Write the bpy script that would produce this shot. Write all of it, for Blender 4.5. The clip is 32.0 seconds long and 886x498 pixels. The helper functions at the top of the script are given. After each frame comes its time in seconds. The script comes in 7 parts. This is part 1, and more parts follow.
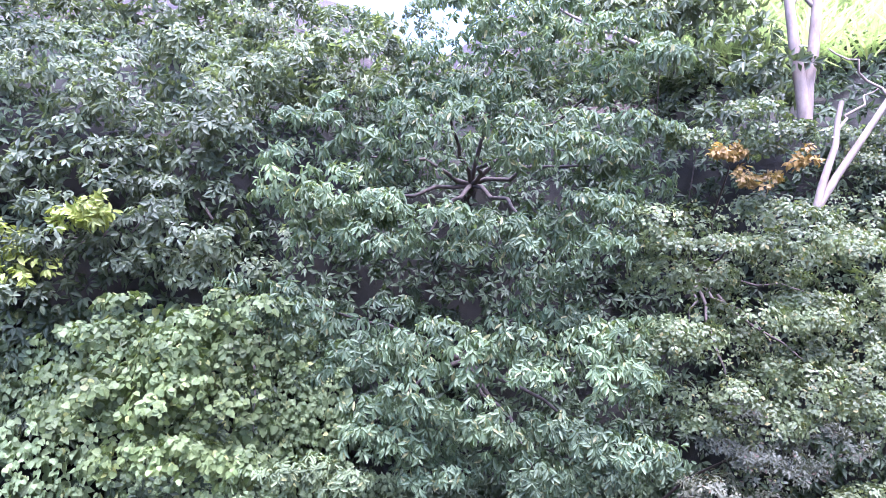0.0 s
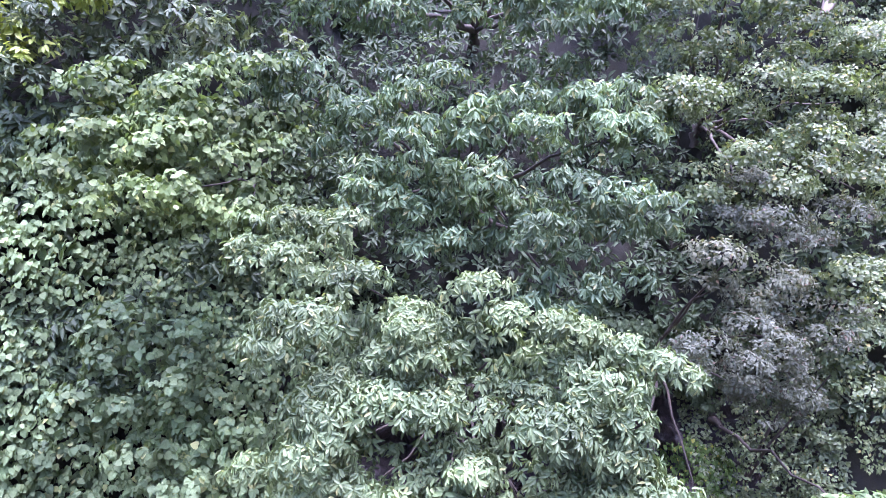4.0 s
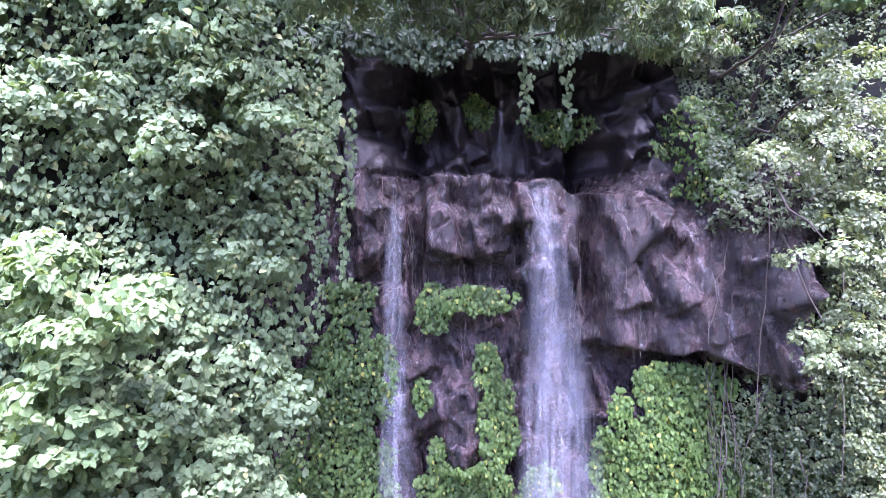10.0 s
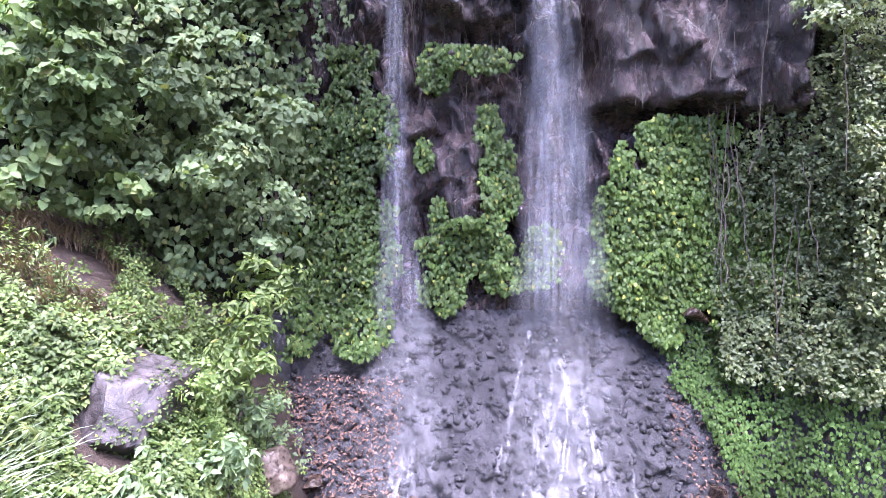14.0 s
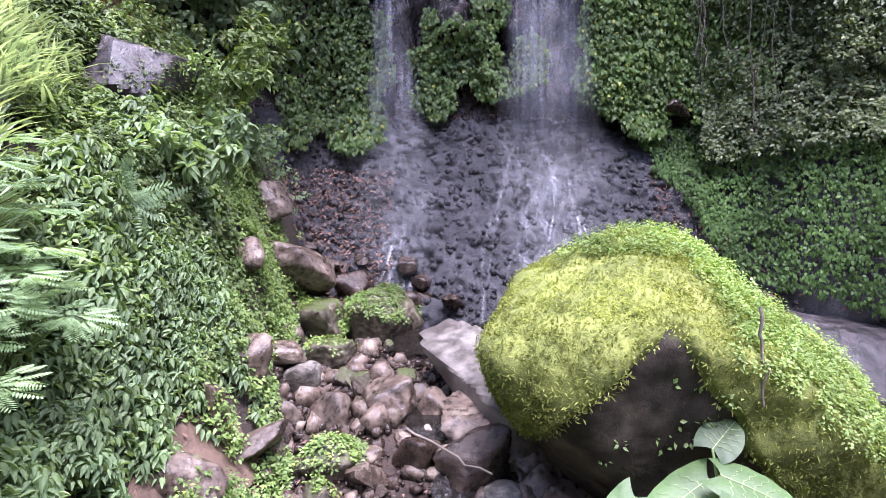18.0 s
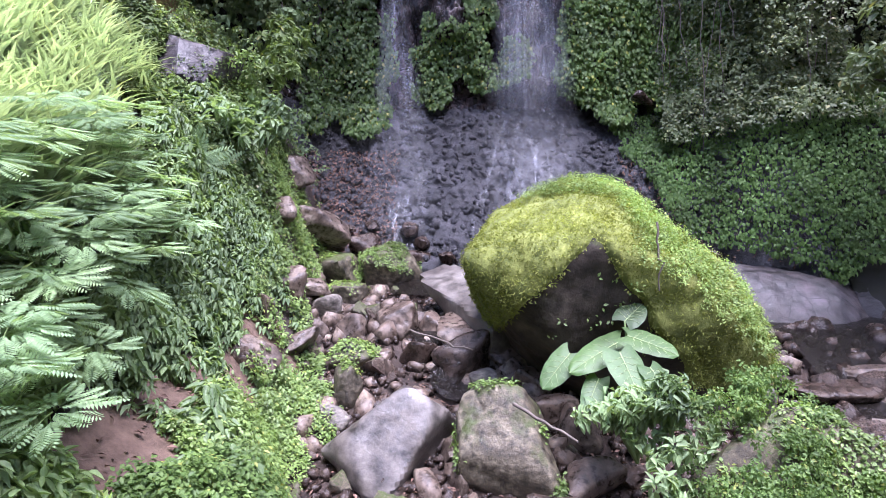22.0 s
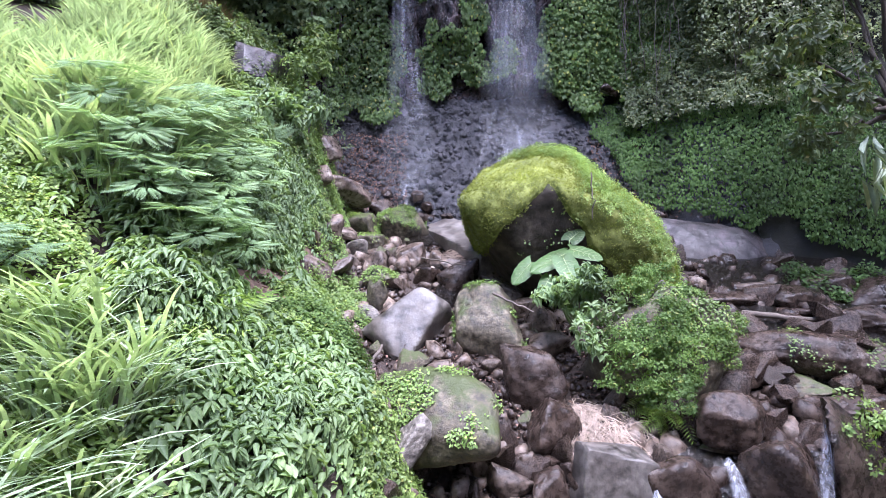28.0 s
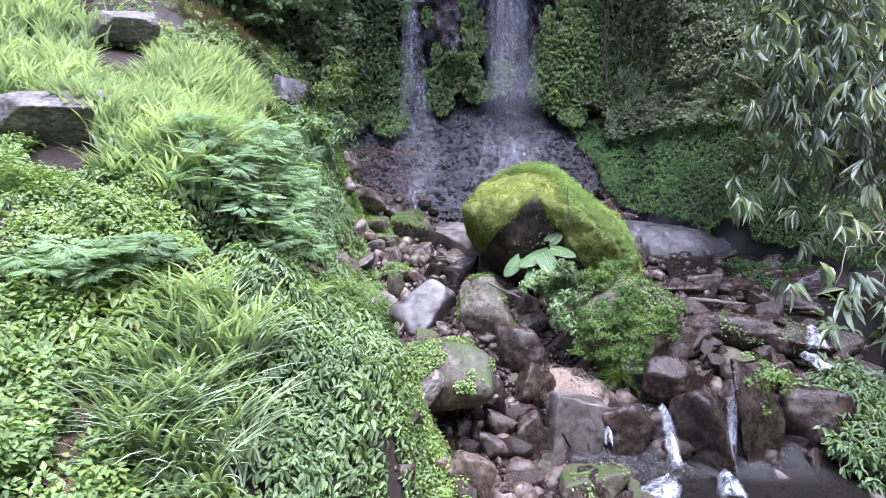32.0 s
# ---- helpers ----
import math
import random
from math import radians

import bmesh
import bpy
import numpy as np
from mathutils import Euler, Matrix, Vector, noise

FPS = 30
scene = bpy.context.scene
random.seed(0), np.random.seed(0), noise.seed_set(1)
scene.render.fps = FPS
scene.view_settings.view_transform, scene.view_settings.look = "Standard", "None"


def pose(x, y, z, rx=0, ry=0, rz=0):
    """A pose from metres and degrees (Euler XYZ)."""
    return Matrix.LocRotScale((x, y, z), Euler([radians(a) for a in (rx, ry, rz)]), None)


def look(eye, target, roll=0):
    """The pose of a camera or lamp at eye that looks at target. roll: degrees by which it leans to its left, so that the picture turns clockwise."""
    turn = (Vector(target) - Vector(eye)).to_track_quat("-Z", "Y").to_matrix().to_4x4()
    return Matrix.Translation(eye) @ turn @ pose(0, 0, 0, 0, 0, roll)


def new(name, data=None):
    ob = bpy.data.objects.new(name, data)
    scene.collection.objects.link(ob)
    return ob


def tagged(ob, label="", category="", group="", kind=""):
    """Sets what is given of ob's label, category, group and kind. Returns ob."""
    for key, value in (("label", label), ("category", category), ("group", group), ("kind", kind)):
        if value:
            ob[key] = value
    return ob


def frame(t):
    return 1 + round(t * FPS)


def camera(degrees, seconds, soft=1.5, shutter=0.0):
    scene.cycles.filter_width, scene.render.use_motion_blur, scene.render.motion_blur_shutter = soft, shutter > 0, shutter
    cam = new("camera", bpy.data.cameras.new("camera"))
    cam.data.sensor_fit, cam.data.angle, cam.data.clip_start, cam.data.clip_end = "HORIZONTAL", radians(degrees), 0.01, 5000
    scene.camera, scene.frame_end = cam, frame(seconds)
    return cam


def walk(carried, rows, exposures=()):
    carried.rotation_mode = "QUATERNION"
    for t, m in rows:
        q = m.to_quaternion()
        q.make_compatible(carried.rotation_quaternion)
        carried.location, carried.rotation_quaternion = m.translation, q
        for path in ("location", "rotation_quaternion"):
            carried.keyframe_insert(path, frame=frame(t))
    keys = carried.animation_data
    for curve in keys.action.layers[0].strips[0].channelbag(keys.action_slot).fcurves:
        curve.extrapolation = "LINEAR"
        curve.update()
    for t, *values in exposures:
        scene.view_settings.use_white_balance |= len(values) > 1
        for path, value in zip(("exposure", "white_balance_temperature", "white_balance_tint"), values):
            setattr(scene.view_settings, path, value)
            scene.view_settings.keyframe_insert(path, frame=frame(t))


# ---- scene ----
cam = camera(74.0, 32.0, soft=0.35)
PATH = [
    (0, (0.0, 0.014, 21.974), (-0.007, 2.014, 21.976), 0.4),
    (0.5, (0.009, 0.006, 21.596), (0.002, 2.006, 21.593), 0.4),
    (1, (0.019, 0.011, 21.19), (0.011, 2.011, 21.184), 0.4),
    (1.5, (0.04, 0.028, 20.816), (0.03, 2.028, 20.803), 0.4),
    (2, (0.043, 0.049, 20.416), (0.032, 2.048, 20.407), 0.4),
    (2.5, (0.011, 0.051, 20.079), (0.008, 2.05, 20.057), 0.3),
    (4.5, (0.011, 0.149, 18.181), (0.0, 2.149, 18.192), 0.9),
    (5, (0.024, 0.151, 17.604), (0.012, 2.151, 17.618), 0.8),
    (5.5, (0.023, 0.155, 17.006), (0.013, 2.155, 17.018), 0.7),
    (6, (0.029, 0.176, 16.351), (0.022, 2.175, 16.364), 0.7),
    (6.5, (0.036, 0.199, 15.682), (0.03, 2.199, 15.695), 0.6),
    (7, (0.052, 0.236, 14.98), (0.048, 2.236, 14.994), 0.6),
    (7.5, (0.073, 0.279, 14.409), (0.066, 2.279, 14.422), 0.6),
    (8, (0.063, 0.302, 13.996), (0.06, 2.302, 14.013), 0.5),
    (8.5, (0.06, 0.317, 13.638), (0.058, 2.317, 13.653), 0.5),
    (9, (0.071, 0.327, 13.212), (0.07, 2.327, 13.226), 0.4),
    (9.5, (0.07, 0.322, 12.693), (0.07, 2.322, 12.709), 0.3),
    (10, (0.05, 0.303, 12.172), (0.055, 2.303, 12.184), 0.3),
    (10.5, (0.048, 0.304, 11.646), (0.054, 2.304, 11.657), 0.3),
    (11, (0.041, 0.305, 11.13), (0.049, 2.305, 11.142), 0.3),
    (11.5, (0.034, 0.311, 10.578), (0.044, 2.311, 10.595), 0.3),
    (12, (0.031, 0.317, 9.986), (0.041, 2.317, 10.003), 0.3),
    (12.5, (-0.012, 0.318, 9.381), (0.004, 2.318, 9.395), 0.2),
    (13, (-0.01, 0.334, 8.783), (0.005, 2.334, 8.799), 0.2),
    (13.5, (0.007, 0.363, 8.235), (0.018, 2.363, 8.248), 0.2),
    (14, (0.068, 0.368, 7.669), (0.07, 2.368, 7.684), 0.3),
    (14.5, (0.045, 0.383, 7.101), (0.056, 2.383, 7.115), 0.2),
    (15, (0.044, 0.387, 6.541), (0.056, 2.387, 6.557), 0.1),
    (15.5, (0.055, 0.369, 5.984), (0.064, 2.369, 6.004), 0.1),
    (17.5, (0.136, 0.178, 4.24), (0.152, 2.177, 4.273), 0.1),
    (18, (0.177, 0.035, 3.907), (0.19, 2.035, 3.936), 0.1),
    (18.5, (0.166, -0.151, 3.626), (0.185, 1.849, 3.648), 0.1),
    (19, (0.219, -0.329, 3.404), (0.232, 1.671, 3.434), 0.0),
    (19.5, (0.218, -0.555, 3.259), (0.236, 1.445, 3.286), -0.0),
    (20, (0.206, -0.771, 3.205), (0.226, 1.229, 3.232), -0.0),
    (20.5, (0.213, -0.986, 3.211), (0.231, 1.014, 3.239), 0.1),
    (21, (0.19, -1.237, 3.24), (0.208, 0.762, 3.269), 0.0),
    (21.5, (0.208, -1.467, 3.254), (0.222, 0.533, 3.285), 0.1),
    (22, (0.233, -1.684, 3.224), (0.244, 0.316, 3.258), 0.0),
    (22.5, (0.253, -1.918, 3.132), (0.265, 0.082, 3.163), -0.0),
    (23, (0.244, -2.142, 3.023), (0.26, -0.142, 3.05), 0.0),
    (23.5, (0.261, -2.351, 2.883), (0.275, -0.351, 2.909), -0.1),
    (24, (0.266, -2.576, 2.735), (0.282, -0.576, 2.761), -0.1),
    (24.5, (0.255, -2.787, 2.617), (0.276, -0.787, 2.642), -0.1),
    (25, (0.246, -2.998, 2.553), (0.267, -0.998, 2.576), -0.1),
    (25.5, (0.226, -3.197, 2.51), (0.249, -1.197, 2.533), -0.1),
    (27.5, (0.195, -4.048, 2.392), (0.208, -2.049, 2.417), 0.1),
    (28, (0.182, -4.311, 2.432), (0.194, -2.311, 2.45), -0.1),
    (28.5, (0.166, -4.567, 2.429), (0.18, -2.567, 2.447), -0.1),
    (29, (0.161, -4.828, 2.421), (0.174, -2.829, 2.439), -0.1),
    (29.5, (0.137, -5.099, 2.424), (0.148, -3.099, 2.44), -0.2),
    (30, (0.11, -5.368, 2.439), (0.121, -3.368, 2.453), -0.2),
    (30.5, (0.078, -5.615, 2.462), (0.09, -3.615, 2.475), -0.1),
    (31, (0.08, -5.889, 2.483), (0.088, -3.889, 2.492), -0.2),
    (31.5, (0.079, -6.166, 2.501), (0.087, -4.166, 2.503), -0.2),
    (32, (0.055, -6.43, 2.493), (0.067, -4.43, 2.494), -0.2),
]
walk(cam, [(t, look(eye, target, roll)) for t, eye, target, roll in PATH],
     [(0, 3.78, 5400, 44), (5, 3.96, 5330, 47), (8, 4.56, 5310, 48), (13, 4.38, 5590, 40), (16, 3.62, 5800, 34), (19, 3.08, 5700, 33), (26, 2.98, 5540, 30), (32, 2.84, 5440, 25)])

# ---- sky and sun: a bright overcast day ----
world = bpy.data.worlds.new("world")
scene.world = world
world.use_nodes = True
wn, wl = world.node_tree.nodes, world.node_tree.links
sky = wn.new("ShaderNodeTexSky")
sky.sky_type, sky.sun_disc = "NISHITA", False
sky.sun_elevation, sky.sun_rotation = radians(69), radians(162)
sky.air_density, sky.dust_density, sky.ozone_density = 1.0, 2.0, 1.0
wl.new(sky.outputs[0], wn["Background"].inputs[0])
wn["Background"].inputs[1].default_value = 0.082
sun = new("sun", bpy.data.lights.new("sun", "SUN"))
sun.data.energy, sun.data.angle, sun.data.color = 1.5, radians(40), (1.0, 0.98, 0.96)
sun.matrix_world = look((3, -9.5, 26), (0, 0, 0))

# ---- the lie of the land ----
def smooth(a):
    a = np.clip(a, 0.0, 1.0)
    return a * a * (3 - 2 * a)


LATTICE = np.random.default_rng(3).random(4096)


def vnoise(x, y, z=0.0, scale=1.0, seed=0):
    """Smooth value noise, 0 to 1."""
    x, y, z = np.broadcast_arrays(np.asarray(x, float) * scale, np.asarray(y, float) * scale, np.asarray(z, float) * scale)
    i, j, k = np.floor(x).astype(int), np.floor(y).astype(int), np.floor(z).astype(int)
    u, v, w = smooth(x - i), smooth(y - j), smooth(z - k)

    def at(a, b, c):
        return LATTICE[((i + a) * 73 + (j + b) * 379 + (k + c) * 1187 + seed * 131) % 4096]
    lo = (at(0, 0, 0) * (1 - u) + at(1, 0, 0) * u) * (1 - v) + (at(0, 1, 0) * (1 - u) + at(1, 1, 0) * u) * v
    hi = (at(0, 0, 1) * (1 - u) + at(1, 0, 1) * u) * (1 - v) + (at(0, 1, 1) * (1 - u) + at(1, 1, 1) * u) * v
    return lo * (1 - w) + hi * w


def fbm(x, y, z=0.0, scale=1.0, seed=0, octaves=4):
    total, amp = 0.0, 0.5
    for o in range(octaves):
        total = total + amp * (vnoise(x, y, z, scale * 2 ** o, seed + o) - 0.5)
        amp *= 0.5
    return total


def cliff_y(x, z):
    """How far back the rock face stands at x and height z."""
    x, z = np.asarray(x, float), np.asarray(z, float)
    y = 11.6 - 1.0 * smooth((-2.3 - x) / 1.0) - 0.6 * np.clip(-3.2 - x, 0, 5.0)
    y = y - 1.6 * smooth((x - 4.9) / 1.3) - 0.55 * np.clip(x - 6.0, 0, 4.5)
    y = y - 0.72 * np.clip(6.7 - z, 0, 6)
    return y + 0.18 * np.clip(z - 14, 0, 10) + 1.4 * np.clip(z - 24, 0, 20)


def bed(y):
    return np.interp(y, [-60, -12, -6, -2, 0, 1.2, 2.2, 4, 6, 8, 9.5], [-9, -3.2, -1.9, -1.3, -0.9, -0.6, 0.1, 1.15, 2.15, 2.6, 3.0])


def ground_h(x, y):
    x, y = np.asarray(x, float), np.asarray(y, float)
    left = np.interp(y, [-8, -2, 0, 1, 1.6, 2.4, 3, 4, 8, 10], [-0.9, -0.6, -0.2, 0.2, 0.08, -0.35, -0.55, -1.15, -1.5, -1.6])
    dl = np.clip(left - x, 0, 60)
    step = np.interp(y, [-8, -2, -1, 0, 1.3, 2, 3, 4, 6, 10], [0.8, 0.9, 1.05, 1.5, 1.1, 0.95, 0.68, 0.5, 1.0, 1.0])
    z = bed(y) + step * smooth(dl / np.interp(y, [2, 3, 5], [0.6, 0.8, 1.5])) + 0.66 * dl * (1 - 0.004 * dl) - 0.38 * np.clip(dl - 3.3, 0, 3) * smooth((6.5 - y) / 1.5) + 0.45 * np.clip(dl, 0, 3) * smooth((y - 2) / 5) + 0.55 * smooth(dl / 1.2) * smooth((y - 5.5) / 2)
    # the steep rise above the trodden path
    z = z + 0.75 * smooth((-1.85 - x) / 1.0) * smooth((y - 0.6) / 1.2) * smooth((6 - y) / 1.5)
    right = np.interp(y, [-8, 0, 4, 8], [4.2, 5.2, 7.6, 8.2])
    dr = np.clip(x - right, 0, 60)
    z = z + 0.8 * dr
    z = z + 0.16 * fbm(x, y, 0, 0.7, 11, 3) * smooth((np.abs(x) + 1) / 3)
    # unseen bank behind the camera, raised to block the low sky
    z = z + 1.0 * np.clip(-13 - y, 0, 30)
    # the hill that the cliff is the face of
    front = cliff_y(x, 4.5)
    hill = 24.3 + 0.62 * np.clip(y - 12.5, 0, 15) - 0.1 * np.clip(y - 30, 0, 400) + 0.10 * np.clip(np.abs(x - 1) - 4, 0, 40) + 1.5 * fbm(x, y, 0, 0.12, 5, 3)
    hill = hill - 2.6 * np.exp(-((x + 0.5) / 2.6) ** 2) * smooth((y - 14) / 6)
    k = smooth((y - front - 3.8) / 1.6)
    z = z * (1 - k) + np.maximum(hill, z) * k
    far = smooth((np.hypot(x, y - 5) - 60) / 200)
    return z * (1 - far) + far * np.where(y > 10, 22, -6)

# ---- mesh kit ----
RNG = np.random.default_rng(21)
UP = np.array([0.0, 0.0, 1.0])


def unit(v):
    return v / np.maximum(np.linalg.norm(v, axis=-1, keepdims=True), 1e-9)


def np_mesh(name, V, F, smooth_shade=False, crisp=0):
    me = bpy.data.meshes.new(name)
    V, F = np.asarray(V, np.float32), np.asarray(F, np.int32)
    me.vertices.add(len(V))
    me.vertices.foreach_set("co", V.ravel())
    me.loops.add(F.size)
    me.loops.foreach_set("vertex_index", F.ravel())
    me.polygons.add(len(F))
    me.polygons.foreach_set("loop_start", np.arange(0, F.size, F.shape[1], dtype=np.int32))
    if smooth_shade:
        me.polygons.foreach_set("use_smooth", np.ones(len(F), bool))
    me.update(calc_edges=True)
    if smooth_shade and crisp:
        me.set_sharp_from_angle(angle=radians(crisp))
    return me


def put(name, V, F, material, parent=None, label="", category="", group="", kind="", smooth_shade=False, origin=None, crisp=0):
    """Links one mesh object, its origin at the foot of its vertices unless given."""
    V = np.asarray(V, float)
    if parent is not None:
        origin = np.zeros(3)
    elif origin is None:
        origin = np.array([*V[:, :2].mean(0), V[:, 2].min()])
    ob = new(name, np_mesh(name, V - origin, F, smooth_shade, crisp))
    ob.data.materials.append(material)
    ob.location = origin
    if parent is not None:
        ob.parent = parent
        ob.matrix_parent_inverse = Matrix.Translation(-parent.location)
    return tagged(ob, label, category, group, kind)


def thing(name, at, label, category, group="", kind=""):
    ob = new(name)
    ob.empty_display_size = 0.2
    ob.location = at
    return tagged(ob, label, category, group, kind)


def join(pieces):
    """Several (V, F) of one face size as one."""
    Vs, Fs, n = [], [], 0
    for V, F in pieces:
        Vs.append(V)
        Fs.append(np.asarray(F) + n)
        n += len(V)
    return np.concatenate(Vs), np.concatenate(Fs)


def grid_faces(nu, nv):
    a = (np.arange(nu - 1)[:, None] * nv + np.arange(nv - 1)[None]).ravel()
    return np.stack([a, a + nv, a + nv + 1, a + 1], 1)


def tube(points, radii, sides=6):
    """A tapered, bending round bar."""
    p = np.asarray(points, float)
    r = np.broadcast_to(np.asarray(radii, float), (len(p),))
    t = unit(np.gradient(p, axis=0))
    side = unit(np.cross(t, np.array([0.31, 0.87, 0.22])))
    other = np.cross(t, side)
    a = np.linspace(0, 2 * math.pi, sides, endpoint=False)
    V = p[:, None] + r[:, None, None] * (np.cos(a)[None, :, None] * side[:, None] + np.sin(a)[None, :, None] * other[:, None])
    i, j = np.meshgrid(np.arange(len(p) - 1), np.arange(sides), indexing="ij")
    k = (j + 1) % sides
    F = np.stack([i * sides + j, i * sides + k, (i + 1) * sides + k, (i + 1) * sides + j], -1).reshape(-1, 4)
    return V.reshape(-1, 3), F


def bend(a, b, sag=0.0, wander=0.0, n=7, rng=RNG):
    """A wandering line from a to b."""
    s = np.linspace(0, 1, n)[:, None]
    p = np.asarray(a, float) * (1 - s) + np.asarray(b, float) * s
    p[:, 2] -= sag * 4 * (s * (1 - s))[:, 0]
    return p + np.sin(s * math.pi) * wander * rng.normal(size=(n, 3))


# ---- leaf shapes: length along x, half width along y, drop along z ----
def frond_shape(pairs, drop, leaf_len, leaf_w):
    """A feather: a thin midrib and pairs of narrow leaflets."""
    V, F = [], []
    for i in range(pairs):
        s = (i + 0.6) / pairs
        half = leaf_len * math.sin(math.pi * (0.12 + 0.83 * s)) ** 0.7
        for side in (1, -1):
            n = len(V)
            z = -drop * s * s
            V += [(s, 0, z), (s + leaf_w + 0.04, side * half * 0.5, z - 0.03), (s + 0.10, side * half, z - 0.10 * half / leaf_len), (s - leaf_w * 0.6 + 0.04, side * half * 0.5, z - 0.03)]
            F += [(n, n + 1, n + 2), (n, n + 2, n + 3)] if side < 0 else [(n, n + 2, n + 1), (n, n + 3, n + 2)]
    n = len(V)
    V += [(0, 0.012, 0), (0, -0.012, 0), (1, 0, -drop)]
    F.append((n, n + 1, n + 2))
    return np.array(V, float), np.array(F)


def kite_shape(s, half, drop, fold):
    """The simplest leaf: two triangles folded along the midrib."""
    return np.array([(0, 0, 0), (s, half, fold * half - drop * s * s), (1, 0, -drop), (s, -half, fold * half - drop * s * s)], float), np.array([(0, 2, 1), (0, 3, 2)])


def round_shape(s1, h1, s2, h2, drop, fold):
    """A rounded leaf: two four-sided halves folded along the midrib."""
    V = [(0, 0, 0), (s1, h1, fold * h1 - drop * s1 * s1), (s2, h2, fold * h2 - drop * s2 * s2), (1, 0, -drop), (s2, -h2, fold * h2 - drop * s2 * s2), (s1, -h1, fold * h1 - drop * s1 * s1)]
    return np.array(V, float), np.array([(0, 2, 1), (0, 3, 2), (0, 4, 3), (0, 5, 4)])


def half_leaf(rim, drop, fold):
    """A leaf whose two halves fan out from the midrib to the points of its rim (along, across)."""
    V, F, k = [(0, 0, 0), (1, 0, -drop)], [], len(rim)
    for side in (1, -1):
        V += [(a, side * h, fold * h - drop * a * abs(a)) for a, h in rim]
    for j, side in ((2, 1), (2 + k, -1)):
        ring = [0, *range(j, j + k), 1]
        for i in range(1, k):
            F.append((0, ring[i + 1], ring[i]) if side > 0 else (0, ring[i], ring[i + 1]))
        F.append((0, 1, ring[k]) if side > 0 else (0, ring[k], 1))
    return np.array(V, float), np.array(F)


def blade_shape(drop, bow=2.2):
    """A grass blade: upright at its foot, arching over to a hanging tip."""
    V, F = [(0, 0.35, 0), (0, -0.35, 0)], []
    for a, h in ((0.3, 0.5), (0.58, 0.45), (0.82, 0.3)):
        k, z = len(V), -drop * a ** bow
        V += [(a * (1 - 0.1 * a), h, z), (a * (1 - 0.1 * a), -h, z)]
        F += [(k - 2, k - 1, k + 1), (k - 2, k + 1, k)]
    F.append((len(V) - 2, len(V) - 1, len(V)))
    V.append((0.9, 0, -drop))
    return np.array(V, float), np.array(F)


SHAPES = {
    "lance": round_shape(0.3, 0.44, 0.7, 0.42, 0.3, 0.16),
    "thorn": kite_shape(0.45, 0.5, 0.18, 0.25),
    "oval": round_shape(0.25, 0.42, 0.65, 0.4, 0.2, 0.2),
    "pointed": half_leaf([(0.16, 0.34), (0.42, 0.50), (0.74, 0.30)], 0.5, 0.22),
    "heart": half_leaf([(-0.05, 0.26), (0.14, 0.50), (0.55, 0.43)], 0.25, 0.12),
    "diamond": kite_shape(0.42, 0.5, 0.2, 0.2),
    "blade": blade_shape(0.72, 2.4),
    "upright": blade_shape(0.6, 2.8),
    "stiff": round_shape(0.3, 0.5, 0.65, 0.42, 0.12, 0.3),
    "fern": frond_shape(13, 0.45, 0.26, 0.03),
    "mimosa": frond_shape(10, 0.16, 0.30, 0.064),
    "shield": round_shape(0.1, 0.42, 0.5, 0.44, 0.18, 0.14),
}


def leaf_cloud(pos, way, nrm, length, width, shape):
    """Leaves that start at pos and grow along way, their upper side along nrm."""
    T, F = SHAPES[shape]
    x = unit(way)
    y = unit(np.cross(nrm, x))
    z = np.cross(x, y)
    length, width = np.broadcast_to(length, (len(pos),)), np.broadcast_to(width, (len(pos),))
    V = (pos[:, None] + (length[:, None] * T[None, :, 0])[..., None] * x[:, None] + (width[:, None] * T[None, :, 1])[..., None] * y[:, None]
         + (length[:, None] * T[None, :, 2])[..., None] * z[:, None])
    n = len(T)
    Fs = F[None] + (np.arange(len(pos)) * n)[:, None, None]
    return V.reshape(-1, 3), Fs.reshape(-1, 3)


# species: leaf shape, length, width, leaves in a tuft, how far they lie open, how far they hang
SPECIES = {
    "laurel": ("lance", 0.118, 0.040, 10, 1.0, 1.15),
    "laurel_light": ("lance", 0.098, 0.036, 12, 1.0, 1.0),
    "broad": ("oval", 0.13, 0.06, 6, 1.0, 0.75),
    "heart": ("heart", 0.098, 0.088, 5, 1.0, 1.0),
    "heart_big": ("heart", 0.108, 0.096, 7, 1.0, 0.8),
    "small": ("diamond", 0.07, 0.044, 7, 1.0, 0.6),
    "grey": ("diamond", 0.07, 0.03, 9, 1.0, 0.5),
    "creeper": ("shield", 0.105, 0.088, 4, 0.8, 1.5),
    "ivy": ("shield", 0.082, 0.064, 3, 0.6, 2.2),
    "nettle": ("pointed", 0.142, 0.066, 8, 1.0, 1.4),
    "herb": ("diamond", 0.05, 0.03, 7, 1.0, 0.3),
    "grass": ("blade", 0.80, 0.033, 8, 0.5, -0.05),
    "reed": ("upright", 0.60, 0.044, 5, 0.7, 0.0),
    "mimosa": ("mimosa", 0.34, 0.34, 6, 1.0, 0.25),
    "fern": ("fern", 0.5, 0.5, 6, 1.0, 0.0),
    "bamboo": ("stiff", 0.26, 0.032, 7, 0.6, 1.5),
    "far": ("thorn", 0.22, 0.085, 8, 1.0, 0.5),
    "moss": ("thorn", 0.036, 0.010, 4, 0.9, -0.3),
}


